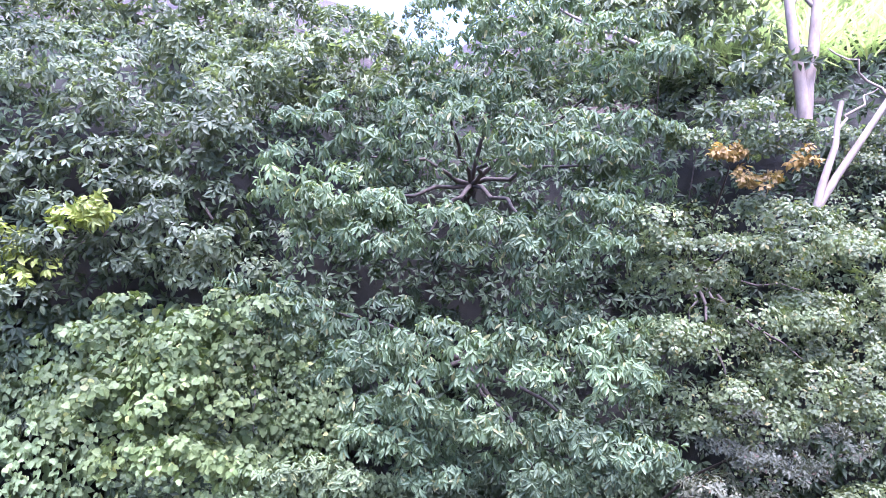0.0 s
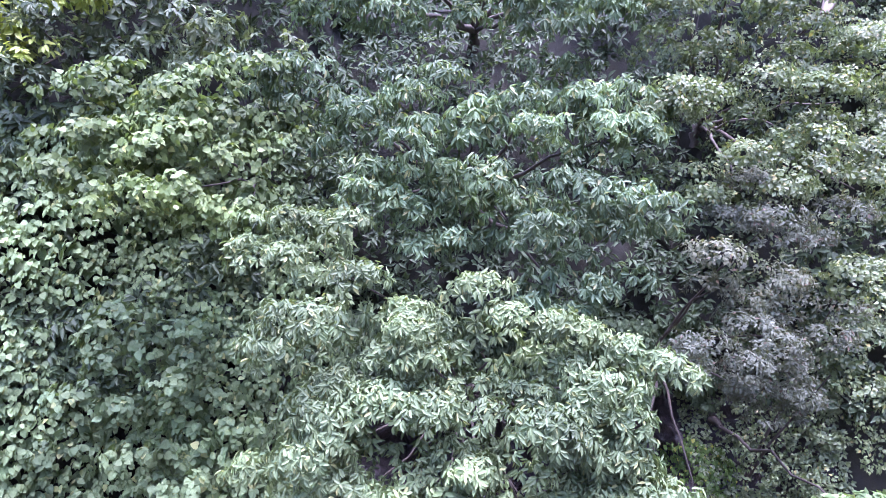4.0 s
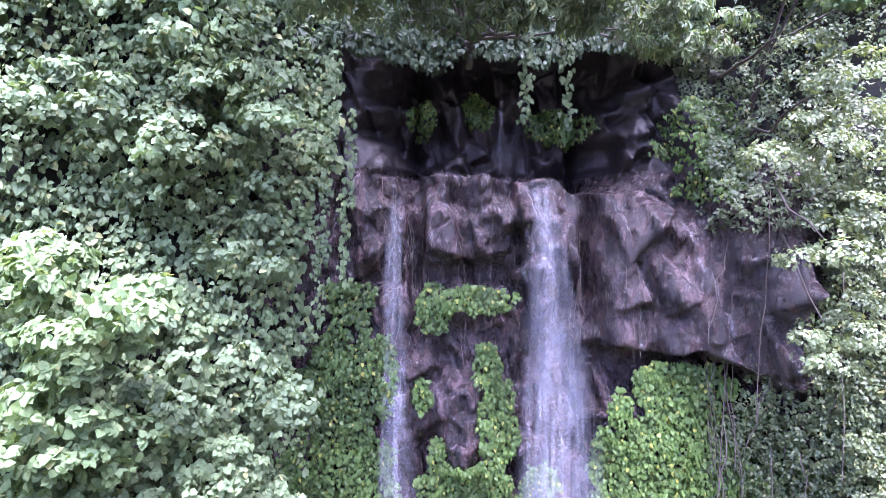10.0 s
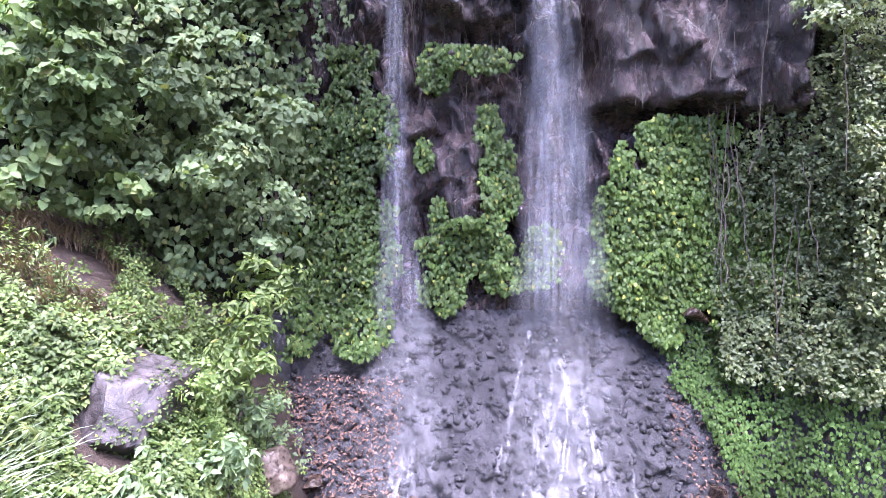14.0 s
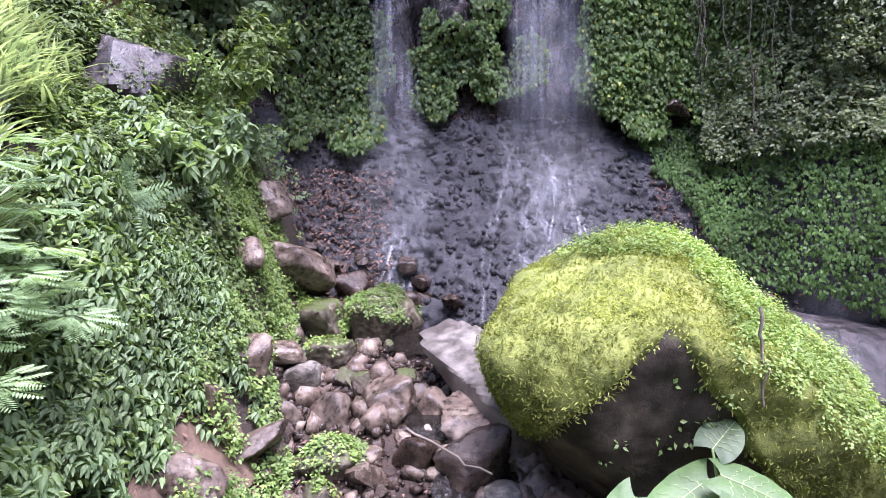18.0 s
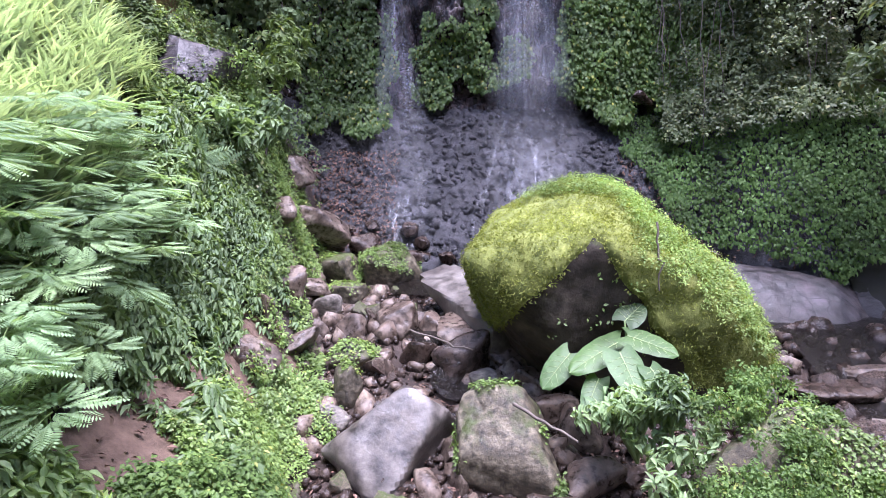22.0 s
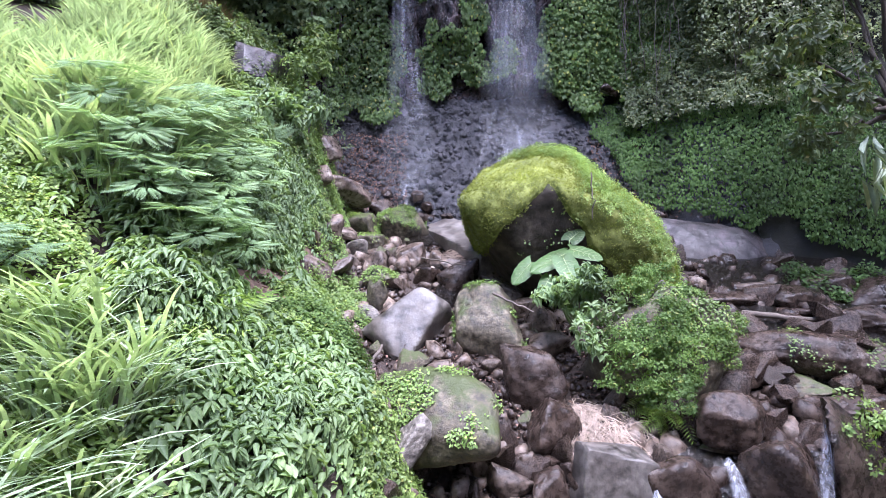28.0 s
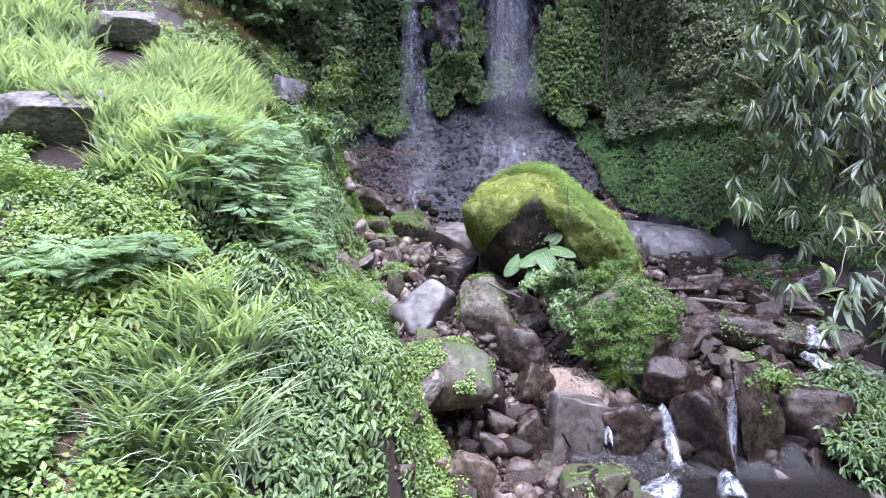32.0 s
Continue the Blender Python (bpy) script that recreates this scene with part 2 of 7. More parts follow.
def tufts_to_leaves(kind, pos, nrm, rng, scale=1.0):
    shape, length, width, per, open_, hang = SPECIES[kind]
    n = len(pos)
    loose = 0.12 if kind == "nettle" else 0.25
    a = np.repeat(unit(nrm + loose * rng.normal(size=nrm.shape)), per, 0)
    p = np.repeat(pos, per, 0)
    u = unit(np.cross(a, rng.normal(size=a.shape)))
    lift = rng.uniform(0.6, 1.3, size=(len(a), 1)) if kind in ("grass", "reed") else rng.uniform(0.15, 0.75, size=(len(a), 1))
    way = unit(u * open_ + a * lift + 0.15 * rng.normal(size=a.shape))
    way = unit(way - UP * hang * rng.uniform(0.5, 1.1, size=(len(a), 1)))
    if kind == "nettle":
        way = unit(0.8 * u - UP * rng.uniform(-0.1, 0.35, size=(len(a), 1)) - np.array([0, 0.15, 0]) + 0.08 * rng.normal(size=a.shape))
    if kind == "grass":
        p = p + u * rng.uniform(0, 0.10, size=(len(a), 1))
        side = unit((np.repeat(0.7 * rng.normal(size=pos.shape), per, 0) + 0.4 * rng.normal(size=a.shape) + np.array([-0.15, -0.7, 0])) * np.array([1, 1, 0]))
        way = unit(UP + side * rng.uniform(0.1, 0.55, size=(len(a), 1)))
        a = unit(0.6 * UP - side + 0.15 * rng.normal(size=a.shape))
    elif kind == "reed":
        p = p + u * rng.uniform(0, 0.12, size=(len(a), 1))
        side = unit((np.repeat(0.8 * rng.normal(size=pos.shape), per, 0) + 0.5 * rng.normal(size=a.shape) + np.array([0.2, -0.5, 0])) * np.array([1, 1, 0]))
        way = unit(UP + side * rng.uniform(0.0, 0.45, size=(len(a), 1)))
        a = unit(0.6 * UP - side + 0.15 * rng.normal(size=a.shape))
    else:
        p = p + u * 0.02 + a * rng.uniform(-0.06, 0.03, size=(len(a), 1))
    face = unit((0.3 * a + 0.25 * u if kind == "nettle" else 1.5 * a) + UP * (1.0 if kind == "nettle" else 0.5) - np.array([0, 0.2, 0]) + 1.2 * loose * rng.normal(size=a.shape))
    s = scale * rng.uniform(0.65, 1.2, size=len(a))
    return leaf_cloud(p, way, face, length * s, width * s * rng.uniform(0.85, 1.15, size=len(a)), shape)


def lobe_tufts(lobe, density, rng, clump=0.38, back=0.15, low=-0.2):
    """Tufts over the clumps of one lobe (x, y, z, half width, half height): outward and upward sides only."""
    cx, cy, cz, rx, rz = lobe
    ry = 0.75 * min(rx, 1.4 * rz)
    area = 4 * math.pi * ((rx * rz) ** 1.6 / 3 + (rx * ry) ** 1.6 / 3 + (ry * rz) ** 1.6 / 3) ** (1 / 1.6)
    cl = min(clump, 0.6 * min(rx, rz))
    k = max(5, int(0.54 * area / (cl * cl * 2.2)))
    d = unit(rng.normal(size=(k, 3)))
    d = d[(d[:, 1] < 0.35) | (rng.random(k) < back)]
    sub = np.array([cx, cy, cz]) + d * np.array([rx, ry, rz]) * rng.uniform(0.62, 0.98, size=(len(d), 1))
    rad = cl * rng.uniform(0.65, 1.3, size=len(d))
    per = max(6, int(density * 8.6 * cl * cl))
    n = unit(rng.normal(size=(len(d), per, 3)) + np.array([0, -0.35, 0.45]) + 0.5 * d[:, None])
    keep = (n[..., 2] > low) & (n[..., 1] < 0.5)
    pos = sub[:, None] + n * (rad[:, None, None] * np.array([1.2, 1.1, 0.6])) * rng.uniform(0.75, 1.05, size=(len(d), per, 1))
    return pos[keep], n[keep]


def lobes_mesh(kind, lobes, density, rng, clump=0.38, scale=1.0):
    pn = [lobe_tufts(lo, density, rng, clump, low=-0.75 if kind.startswith("heart") else -0.5) for lo in lobes]
    pos, nrm = np.concatenate([a for a, _ in pn]), np.concatenate([b for _, b in pn])
    outer = tufts_to_leaves(kind, pos, nrm, rng, scale)
    if kind in ("mimosa", "far"):
        return outer
    # larger leaves deep inside, which close the crown
    inner = []
    for x, y, z, rx, rz in lobes:
        d = unit(rng.normal(size=(int(14 + 48 * rx * rz), 3)))
        d = d[d[:, 1] < 0.5]
        inner.append((np.array([x, y + 0.1 * rx, z]) + d * np.array([rx, 0.7 * min(rx, 1.4 * rz), rz]) * rng.uniform(0.3, 0.62, size=(len(d), 1)), d))
    deep = tufts_to_leaves(kind, np.concatenate([a for a, _ in inner]), np.concatenate([b for _, b in inner]), rng, scale * 1.35)
    return join([outer, deep])


TALLY = {}


def woody(name, kind, material, bark, lobes, label, category, density=19, clump=0.38, foot=None, girth=0.09, limbs=True, group="", scale=1.0, crown_name="crown"):
    """A tree or shrub: a trunk from its foot, a limb to each lobe, and a crown part for each lobe."""
    rng = np.random.default_rng(100 + len(TALLY) * 7)
    TALLY[len(TALLY)] = name
    mid = np.mean([lo[:3] for lo in lobes], axis=0)
    low = min(lo[2] - lo[4] for lo in lobes)
    if foot is None:
        fx, fz = mid[0], mid[2] - 0.25 * (mid[2] - low)
        foot = (fx, float(cliff_y(fx, fz)) + 0.05, fz)
    ob = thing(name, foot, label, category, group)
    fork = np.array(foot) * 0.45 + mid * 0.55 + np.array([0, 1.7 if girth > 0.05 else 0.15, 0])
    if limbs:
        V, F = tube(bend(foot, fork, -0.15, 0.05, 8, rng), np.linspace(girth, girth * 0.6, 8), 8)
        put("trunk", V, F, bark, ob, smooth_shade=True)
    for lo in lobes:
        if girth > 0.085:
            lo = (*lo[:3], lo[3] * 0.88, lo[4] * 0.84)
        c = np.array(lo[:3])
        if limbs:
            V, F = tube(bend(fork, c + np.array([0, 0.3 * lo[4], -0.1]), -0.1, 0.06, 7, rng), np.linspace(girth * 0.4, girth * 0.1, 7), 6)
            limb = put("limb", V, F, bark, ob, smooth_shade=True)
        V, F = lobes_mesh(kind, [lo], density, rng, clump, scale)
        put(crown_name, V, F, material, limb if limbs else ob, smooth_shade=True)
    return ob

# ---- materials ----
def fresh(name):
    m = bpy.data.materials.new(name)
    m.use_nodes = True
    nt = m.node_tree
    return m, nt, nt.nodes["Principled BSDF"], nt.nodes["Material Output"]


def noise_tex(nt, scale, detail=5.0, rough=0.55, space="Object", stretch=None, distort=0.0):
    co = nt.nodes.new("ShaderNodeTexCoord")
    out = co.outputs[space]
    if stretch:
        mp = nt.nodes.new("ShaderNodeMapping")
        mp.inputs["Scale"].default_value = stretch
        nt.links.new(out, mp.inputs["Vector"])
        out = mp.outputs[0]
    t = nt.nodes.new("ShaderNodeTexNoise")
    t.inputs["Scale"].default_value, t.inputs["Detail"].default_value, t.inputs["Roughness"].default_value = scale, detail, rough
    t.inputs["Distortion"].default_value = distort
    nt.links.new(out, t.inputs["Vector"])
    return t.outputs["Fac"]


def noise_colour(nt, scale):
    co = nt.nodes.new("ShaderNodeTexCoord")
    t = nt.nodes.new("ShaderNodeTexNoise")
    t.inputs["Scale"].default_value = scale
    nt.links.new(co.outputs["Object"], t.inputs["Vector"])
    return t.outputs["Color"]


def ramp(nt, fac, stops):
    r = nt.nodes.new("ShaderNodeValToRGB")
    el = r.color_ramp.elements
    while len(el) < len(stops):
        el.new(0.5)
    for e, (p, c) in zip(el, stops):
        e.position, e.color = p, (*c, 1) if len(c) == 3 else c
    nt.links.new(fac, r.inputs[0])
    return r.outputs[0]


def grey(nt, fac, lo, hi, a=0.0, b=1.0):
    r = nt.nodes.new("ShaderNodeMapRange")
    for i, v in enumerate((a, b, lo, hi)):
        r.inputs[i + 1].default_value = v
    nt.links.new(fac, r.inputs[0])
    return r.outputs[0]


def mixed(nt, fac, a, b, mode="MIX"):
    m = nt.nodes.new("ShaderNodeMix")
    m.data_type, m.blend_type = "RGBA", mode
    for sock, v in ((m.inputs[0], fac), (m.inputs[6], a), (m.inputs[7], b)):
        if hasattr(v, "is_output"):
            nt.links.new(v, sock)
        else:
            sock.default_value = v if not isinstance(v, tuple) else (*v, 1)
    return m.outputs[2]


def bumped(nt, bsdf, height, strength, distance):
    b = nt.nodes.new("ShaderNodeBump")
    b.inputs["Strength"].default_value, b.inputs["Distance"].default_value = strength, distance
    nt.links.new(height, b.inputs["Height"])
    nt.links.new(b.outputs[0], bsdf.inputs["Normal"])
    nt.links.new(b.outputs[0], bsdf.inputs["Coat Normal"])


def leaf_mat(name, dark, light, odd=None, rough=0.4, through_light=0.34, gloss=0.6):
    """Leaves: each its own shade, with patches of older and younger growth."""
    m, nt, p, out = fresh(name)
    geo = nt.nodes.new("ShaderNodeNewGeometry")
    rnd = geo.outputs["Random Per Island"]
    dark = tuple(d + 0.3 * (b - d) for d, b in zip(dark, light))
    stops = [(0.0, dark), (0.75, light)]
    if odd:
        stops += [(0.955, light), (0.97, odd)]
    col = ramp(nt, rnd, stops)
    patch = grey(nt, noise_tex(nt, 1.3, 3.0), 0.6, 1.35, 0.3, 0.7)
    vein = grey(nt, noise_tex(nt, 55.0, 2.0), 0.85, 1.12, 0.3, 0.7)
    col = mixed(nt, 1.0, col, mixed(nt, 1.0, patch, vein, "MULTIPLY"), "MULTIPLY")
    info = nt.nodes.new("ShaderNodeObjectInfo")
    col = mixed(nt, 1.0, col, ramp(nt, info.outputs["Random"], [(0.0, (0.78, 0.80, 0.80)), (0.5, (1, 1, 1)), (1.0, (1.22, 1.2, 1.12))]), "MULTIPLY")
    nt.links.new(col, p.inputs["Base Color"])
    p.inputs["Roughness"].default_value = rough + 0.08
    p.inputs["Specular IOR Level"].default_value = 0.75 * gloss
    tr = nt.nodes.new("ShaderNodeBsdfTranslucent")
    nt.links.new(mixed(nt, 1.0, col, (1.3, 1.35, 0.6), "MULTIPLY"), tr.inputs[0])
    mx = nt.nodes.new("ShaderNodeMixShader")
    mx.inputs[0].default_value = through_light
    nt.links.new(p.outputs[0], mx.inputs[1])
    nt.links.new(tr.outputs[0], mx.inputs[2])
    nt.links.new(mx.outputs[0], out.inputs[0])
    return m


def rock_mat(name, dark, mid, light, rough=(0.3, 0.6), grain=9.0, bump=0.5, moss=None, moss_lo=0.55, stretch=None, tint=None, wet=0.0, streaks=False, broad=1.7, shine=0.5, relief=0.05):
    """Stone: broad stains, grain, wet and dry parts, with moss on the upward sides where it grows."""
    m, nt, p, out = fresh(name)
    big = noise_tex(nt, broad, 6.0, 0.6, "Object", stretch)
    fine = noise_tex(nt, grain, 8.0, 0.65, "Object", stretch)
    col = ramp(nt, big, [(0.28, dark), (0.5, mid), (0.72, light)])
    col = mixed(nt, 1.0, col, grey(nt, fine, 0.28, 1.8, 0.32, 0.68), "MULTIPLY")
    co = nt.nodes.new("ShaderNodeTexCoord")
    vor = nt.nodes.new("ShaderNodeTexVoronoi")
    vor.feature = "DISTANCE_TO_EDGE"
    vor.inputs["Scale"].default_value = 2.6
    nt.links.new(mixed(nt, 0.3, co.outputs["Object"], noise_colour(nt, 3.0), "ADD"), vor.inputs["Vector"])
    crack = grey(nt, vor.outputs["Distance"], 0.0, 0.06, 0.0, 0.03)
    if streaks:
        col = mixed(nt, 1.0, col, grey(nt, vor.outputs["Distance"], 0.3, 1.0, 0.0, 0.035), "MULTIPLY")
        run = noise_tex(nt, 1.0, 5.0, 0.6, "Object", (4.5, 4.5, 0.35), 0.4)
        col = mixed(nt, 1.0, col, ramp(nt, run, [(0.36, (0.28, 0.26, 0.26)), (0.5, (1, 0.95, 0.92)), (0.68, (1.4, 1.25, 1.25))]), "MULTIPLY")
    if tint:
        info = nt.nodes.new("ShaderNodeObjectInfo")
        col = mixed(nt, grey(nt, info.outputs["Random"], 0.0, 0.8), col, mixed(nt, 1.0, col, tint, "MULTIPLY"))
    if moss:
        geo = nt.nodes.new("ShaderNodeNewGeometry")
        sep = nt.nodes.new("ShaderNodeSeparateXYZ")
        nt.links.new(geo.outputs["Normal"], sep.inputs[0])
        add = nt.nodes.new("ShaderNodeMath")
        add.operation = "MULTIPLY_ADD"
        nt.links.new(sep.outputs[2], add.inputs[0])
        add.inputs[1].default_value = 0.35
        nt.links.new(noise_tex(nt, 3.1, 5.0, 0.65), add.inputs[2])
        col = mixed(nt, grey(nt, add.outputs[0], 0.0, 1.0, moss_lo, moss_lo + 0.14), col, moss)
    nt.links.new(col, p.inputs["Base Color"])
    nt.links.new(grey(nt, fine, rough[0], rough[1], 0.35, 0.65), p.inputs["Roughness"])
    p.inputs["Specular IOR Level"].default_value = shine
    p.inputs["Coat Weight"].default_value = wet
    p.inputs["Coat Roughness"].default_value = 0.2
    hh = nt.nodes.new("ShaderNodeMath")
    hh.operation = "ADD"
    nt.links.new(noise_tex(nt, grain * 1.3, 10.0, 0.72, "Object", stretch), hh.inputs[0])
    nt.links.new(crack, hh.inputs[1])
    bumped(nt, p, hh.outputs[0], 0.5 * bump, relief)
    return m


def plain_mat(name, a, b, scale=6.0, rough=0.8, bump=0.4, stretch=None):
    m, nt, p, out = fresh(name)
    n = noise_tex(nt, scale, 6.0, 0.65, "Object", stretch)
    nt.links.new(ramp(nt, n, [(0.3, a), (0.7, b)]), p.inputs["Base Color"])
    p.inputs["Roughness"].default_value = rough
    bumped(nt, p, noise_tex(nt, scale * 4, 8.0, 0.7, "Object", stretch), bump, 0.02)
    return m


M_LAUREL = leaf_mat("laurel_leaf", (0.060, 0.105, 0.058), (0.145, 0.205, 0.112), (0.26, 0.27, 0.13), gloss=0.33)
M_LAUREL2 = leaf_mat("young_laurel_leaf", (0.08, 0.125, 0.06), (0.15, 0.20, 0.098), (0.25, 0.27, 0.115), through_light=0.28, gloss=0.3)
M_DARK = leaf_mat("dark_leaf", (0.06, 0.092, 0.056), (0.16, 0.20, 0.12), gloss=0.35)
M_BRIGHT = leaf_mat("bright_leaf", (0.075, 0.13, 0.055), (0.165, 0.235, 0.10), (0.26, 0.29, 0.12), rough=0.55, gloss=0.25)
M_MULBERRY = leaf_mat("mulberry_leaf", (0.05, 0.085, 0.032), (0.115, 0.16, 0.062), (0.18, 0.21, 0.075), rough=0.5, gloss=0.35)
M_YELLOW = leaf_mat("yellow_green_leaf", (0.13, 0.20, 0.04), (0.27, 0.32, 0.075))
M_HEART = leaf_mat("heart_leaf", (0.085, 0.135, 0.066), (0.16, 0.22, 0.112), (0.25, 0.28, 0.125), rough=0.55, gloss=0.22)
M_IVY = leaf_mat("ivy_leaf", (0.044, 0.09, 0.023), (0.115, 0.187, 0.05), (0.30, 0.32, 0.07), gloss=0.45)
# darker copy of the ivy leaf: shade at the cliff foot is in its colour
M_IVYD = leaf_mat("shade_darkened_ivy_leaf", (0.038, 0.08, 0.024), (0.10, 0.172, 0.05), gloss=0.25)
M_SMALL = leaf_mat("small_leaf", (0.058, 0.088, 0.038), (0.15, 0.195, 0.088), (0.27, 0.25, 0.10))
M_GREY = leaf_mat("grey_leaf", (0.07, 0.084, 0.06), (0.145, 0.16, 0.115), (0.13, 0.10, 0.075), rough=0.55, gloss=0.25)
M_ORANGE = leaf_mat("orange_leaf", (0.20, 0.135, 0.045), (0.34, 0.24, 0.085))
M_NETTLE = leaf_mat("nettle_leaf", (0.075, 0.135, 0.052), (0.22, 0.31, 0.135), rough=0.42, gloss=0.5)
M_NETTLED = leaf_mat("dark_nettle_leaf", (0.085, 0.145, 0.07), (0.21, 0.295, 0.145), rough=0.45, gloss=0.4)
M_HERB = leaf_mat("herb_leaf", (0.085, 0.155, 0.042), (0.22, 0.32, 0.09), (0.33, 0.37, 0.10))
M_GRASS = leaf_mat("grass_blade", (0.20, 0.28, 0.13), (0.53, 0.64, 0.42), (0.60, 0.64, 0.38), rough=0.38, through_light=0.3, gloss=0.55)
M_REED = leaf_mat("pale_grass_blade", (0.22, 0.30, 0.165), (0.52, 0.62, 0.42), (0.58, 0.62, 0.34), rough=0.36, through_light=0.24, gloss=0.6)
M_MIMOSA = leaf_mat("mimosa_leaf", (0.13, 0.205, 0.10), (0.235, 0.335, 0.175), gloss=0.18)
M_FERN = leaf_mat("fern_leaf", (0.08, 0.17, 0.03), (0.20, 0.30, 0.06))
M_BAMBOO = leaf_mat("bamboo_leaf", (0.14, 0.185, 0.135), (0.29, 0.345, 0.25), (0.36, 0.39, 0.22))
M_MOSS = leaf_mat("moss_tuft", (0.10, 0.125, 0.024), (0.30, 0.33, 0.085), rough=0.8, gloss=0.2)
M_DRY = leaf_mat("dry_grass", (0.11, 0.082, 0.056), (0.27, 0.212, 0.155), rough=0.7, through_light=0.05, gloss=0.2)
M_STRAW = leaf_mat("bleached_straw", (0.15, 0.112, 0.09), (0.42, 0.34, 0.285), rough=0.7, through_light=0.04, gloss=0.2)
M_LITTER = leaf_mat("fallen_leaf", (0.075, 0.045, 0.034), (0.19, 0.115, 0.085), rough=0.6, through_light=0.05, gloss=0.3)
M_FAR = leaf_mat("far_leaf", (0.075, 0.11, 0.06), (0.16, 0.205, 0.11))
M_TARO = leaf_mat("taro_leaf", (0.045, 0.10, 0.035), (0.10, 0.175, 0.062), rough=0.4, gloss=0.5)

M_BARK = plain_mat("bark", (0.035, 0.028, 0.021), (0.09, 0.074, 0.058), 8.0, 0.85, 0.6, (1, 1, 0.3))
M_PALE = plain_mat("pale_bark", (0.12, 0.095, 0.075), (0.30, 0.25, 0.20), 5.0, 0.75, 0.4, (1, 1, 0.4))
M_ROOT = plain_mat("dry_root", (0.07, 0.055, 0.045), (0.18, 0.15, 0.12), 9.0, 0.85, 0.4)
M_SOIL = plain_mat("soil", (0.018, 0.012, 0.009), (0.068, 0.045, 0.032), 11.0, 0.6, 1.6)
M_PATH = plain_mat("trodden_earth", (0.075, 0.047, 0.032), (0.19, 0.125, 0.088), 9.0, 0.9, 0.7)
M_CLIFF = rock_mat("wet_cliff_rock", (0.012, 0.0078, 0.0065), (0.036, 0.022, 0.02), (0.088, 0.066, 0.065), (0.12, 0.4), 5.0, 1.8, stretch=(1.3, 1.3, 0.6), wet=0.5, streaks=True, relief=0.1)
M_GRAVEL = rock_mat("wet_gravel_face", (0.009, 0.009, 0.0105), (0.026, 0.026, 0.030), (0.072, 0.07, 0.077), (0.42, 0.8), 26.0, 1.8, wet=0.2)
# near-black colour paints the shade seen through gaps in the foliage
M_SIDE = rock_mat("shade_painted_cliff", (0.004, 0.005, 0.003), (0.009, 0.010, 0.006), (0.018, 0.017, 0.011), (0.8, 1.0), 5.0, 0.8)
# cliff rock again, with the hollow's shade darkened into its colour
M_CAVE = rock_mat("shade_painted_rock", (0.008, 0.006, 0.006), (0.02, 0.016, 0.016), (0.045, 0.037, 0.038), (0.4, 0.7), 6.0, 1.4, stretch=(1.3, 1.3, 0.7), wet=0.1, streaks=True)
M_ROCK = rock_mat("stream_rock", (0.028, 0.0205, 0.016), (0.076, 0.057, 0.044), (0.175, 0.145, 0.115), (0.2, 0.5), 12.0, 0.8, broad=3.2, wet=0.15, tint=(1.5, 1.46, 1.4), shine=0.35)
M_ROCKM = rock_mat("mossy_rock", (0.030, 0.025, 0.017), (0.072, 0.061, 0.041), (0.15, 0.132, 0.095), (0.35, 0.75), 14.0, 1.0, broad=3.5, tint=(1.5, 1.45, 1.35), moss=(0.055, 0.07, 0.018), moss_lo=0.66)
M_PALEROCK = rock_mat("pale_smooth_rock", (0.062, 0.053, 0.043), (0.13, 0.115, 0.095), (0.235, 0.212, 0.18), (0.35, 0.7), 12.0, 0.9, broad=3.0, stretch=(1, 1, 2.0))
M_SLAB = rock_mat("pale_veined_rock", (0.036, 0.029, 0.024), (0.085, 0.074, 0.063), (0.165, 0.15, 0.133), (0.28, 0.65), 6.0, 0.45, broad=2.6, wet=0.2)
M_WETROCK = rock_mat("wet_dark_rock", (0.011, 0.0075, 0.0058), (0.032, 0.022, 0.0165), (0.078, 0.058, 0.045), (0.14, 0.42), 12.0, 0.9, broad=4.0, tint=(1.3, 1.25, 1.18), wet=0.12, shine=0.3)
M_BOULDER = rock_mat("boulder_rock", (0.013, 0.0105, 0.008), (0.038, 0.031, 0.023), (0.088, 0.074, 0.057), (0.5, 0.85), 5.0, 0.9, shine=0.25, moss=(0.07, 0.085, 0.02), moss_lo=0.62)
M_BLANKET = plain_mat("moss_blanket", (0.075, 0.095, 0.018), (0.25, 0.28, 0.065), 4.0, 0.95, 1.0)
M_APRON = rock_mat("wet_apron_rock", (0.014, 0.011, 0.010), (0.036, 0.032, 0.033), (0.082, 0.077, 0.084), (0.38, 0.7), 6.0, 0.9, wet=0.1, streaks=True)


def water_mat(name):
    """Clear shallow stream water over a brown bed."""
    m, nt, p, out = fresh(name)
    p.inputs["Base Color"].default_value = (0.012, 0.010, 0.008, 1)
    p.inputs["Roughness"].default_value = 0.1
    p.inputs["IOR"].default_value = 1.33
    p.inputs["Alpha"].default_value = 0.85
    bumped(nt, p, noise_tex(nt, 9.0, 5.0, 0.6), 0.9, 0.04)
    return m


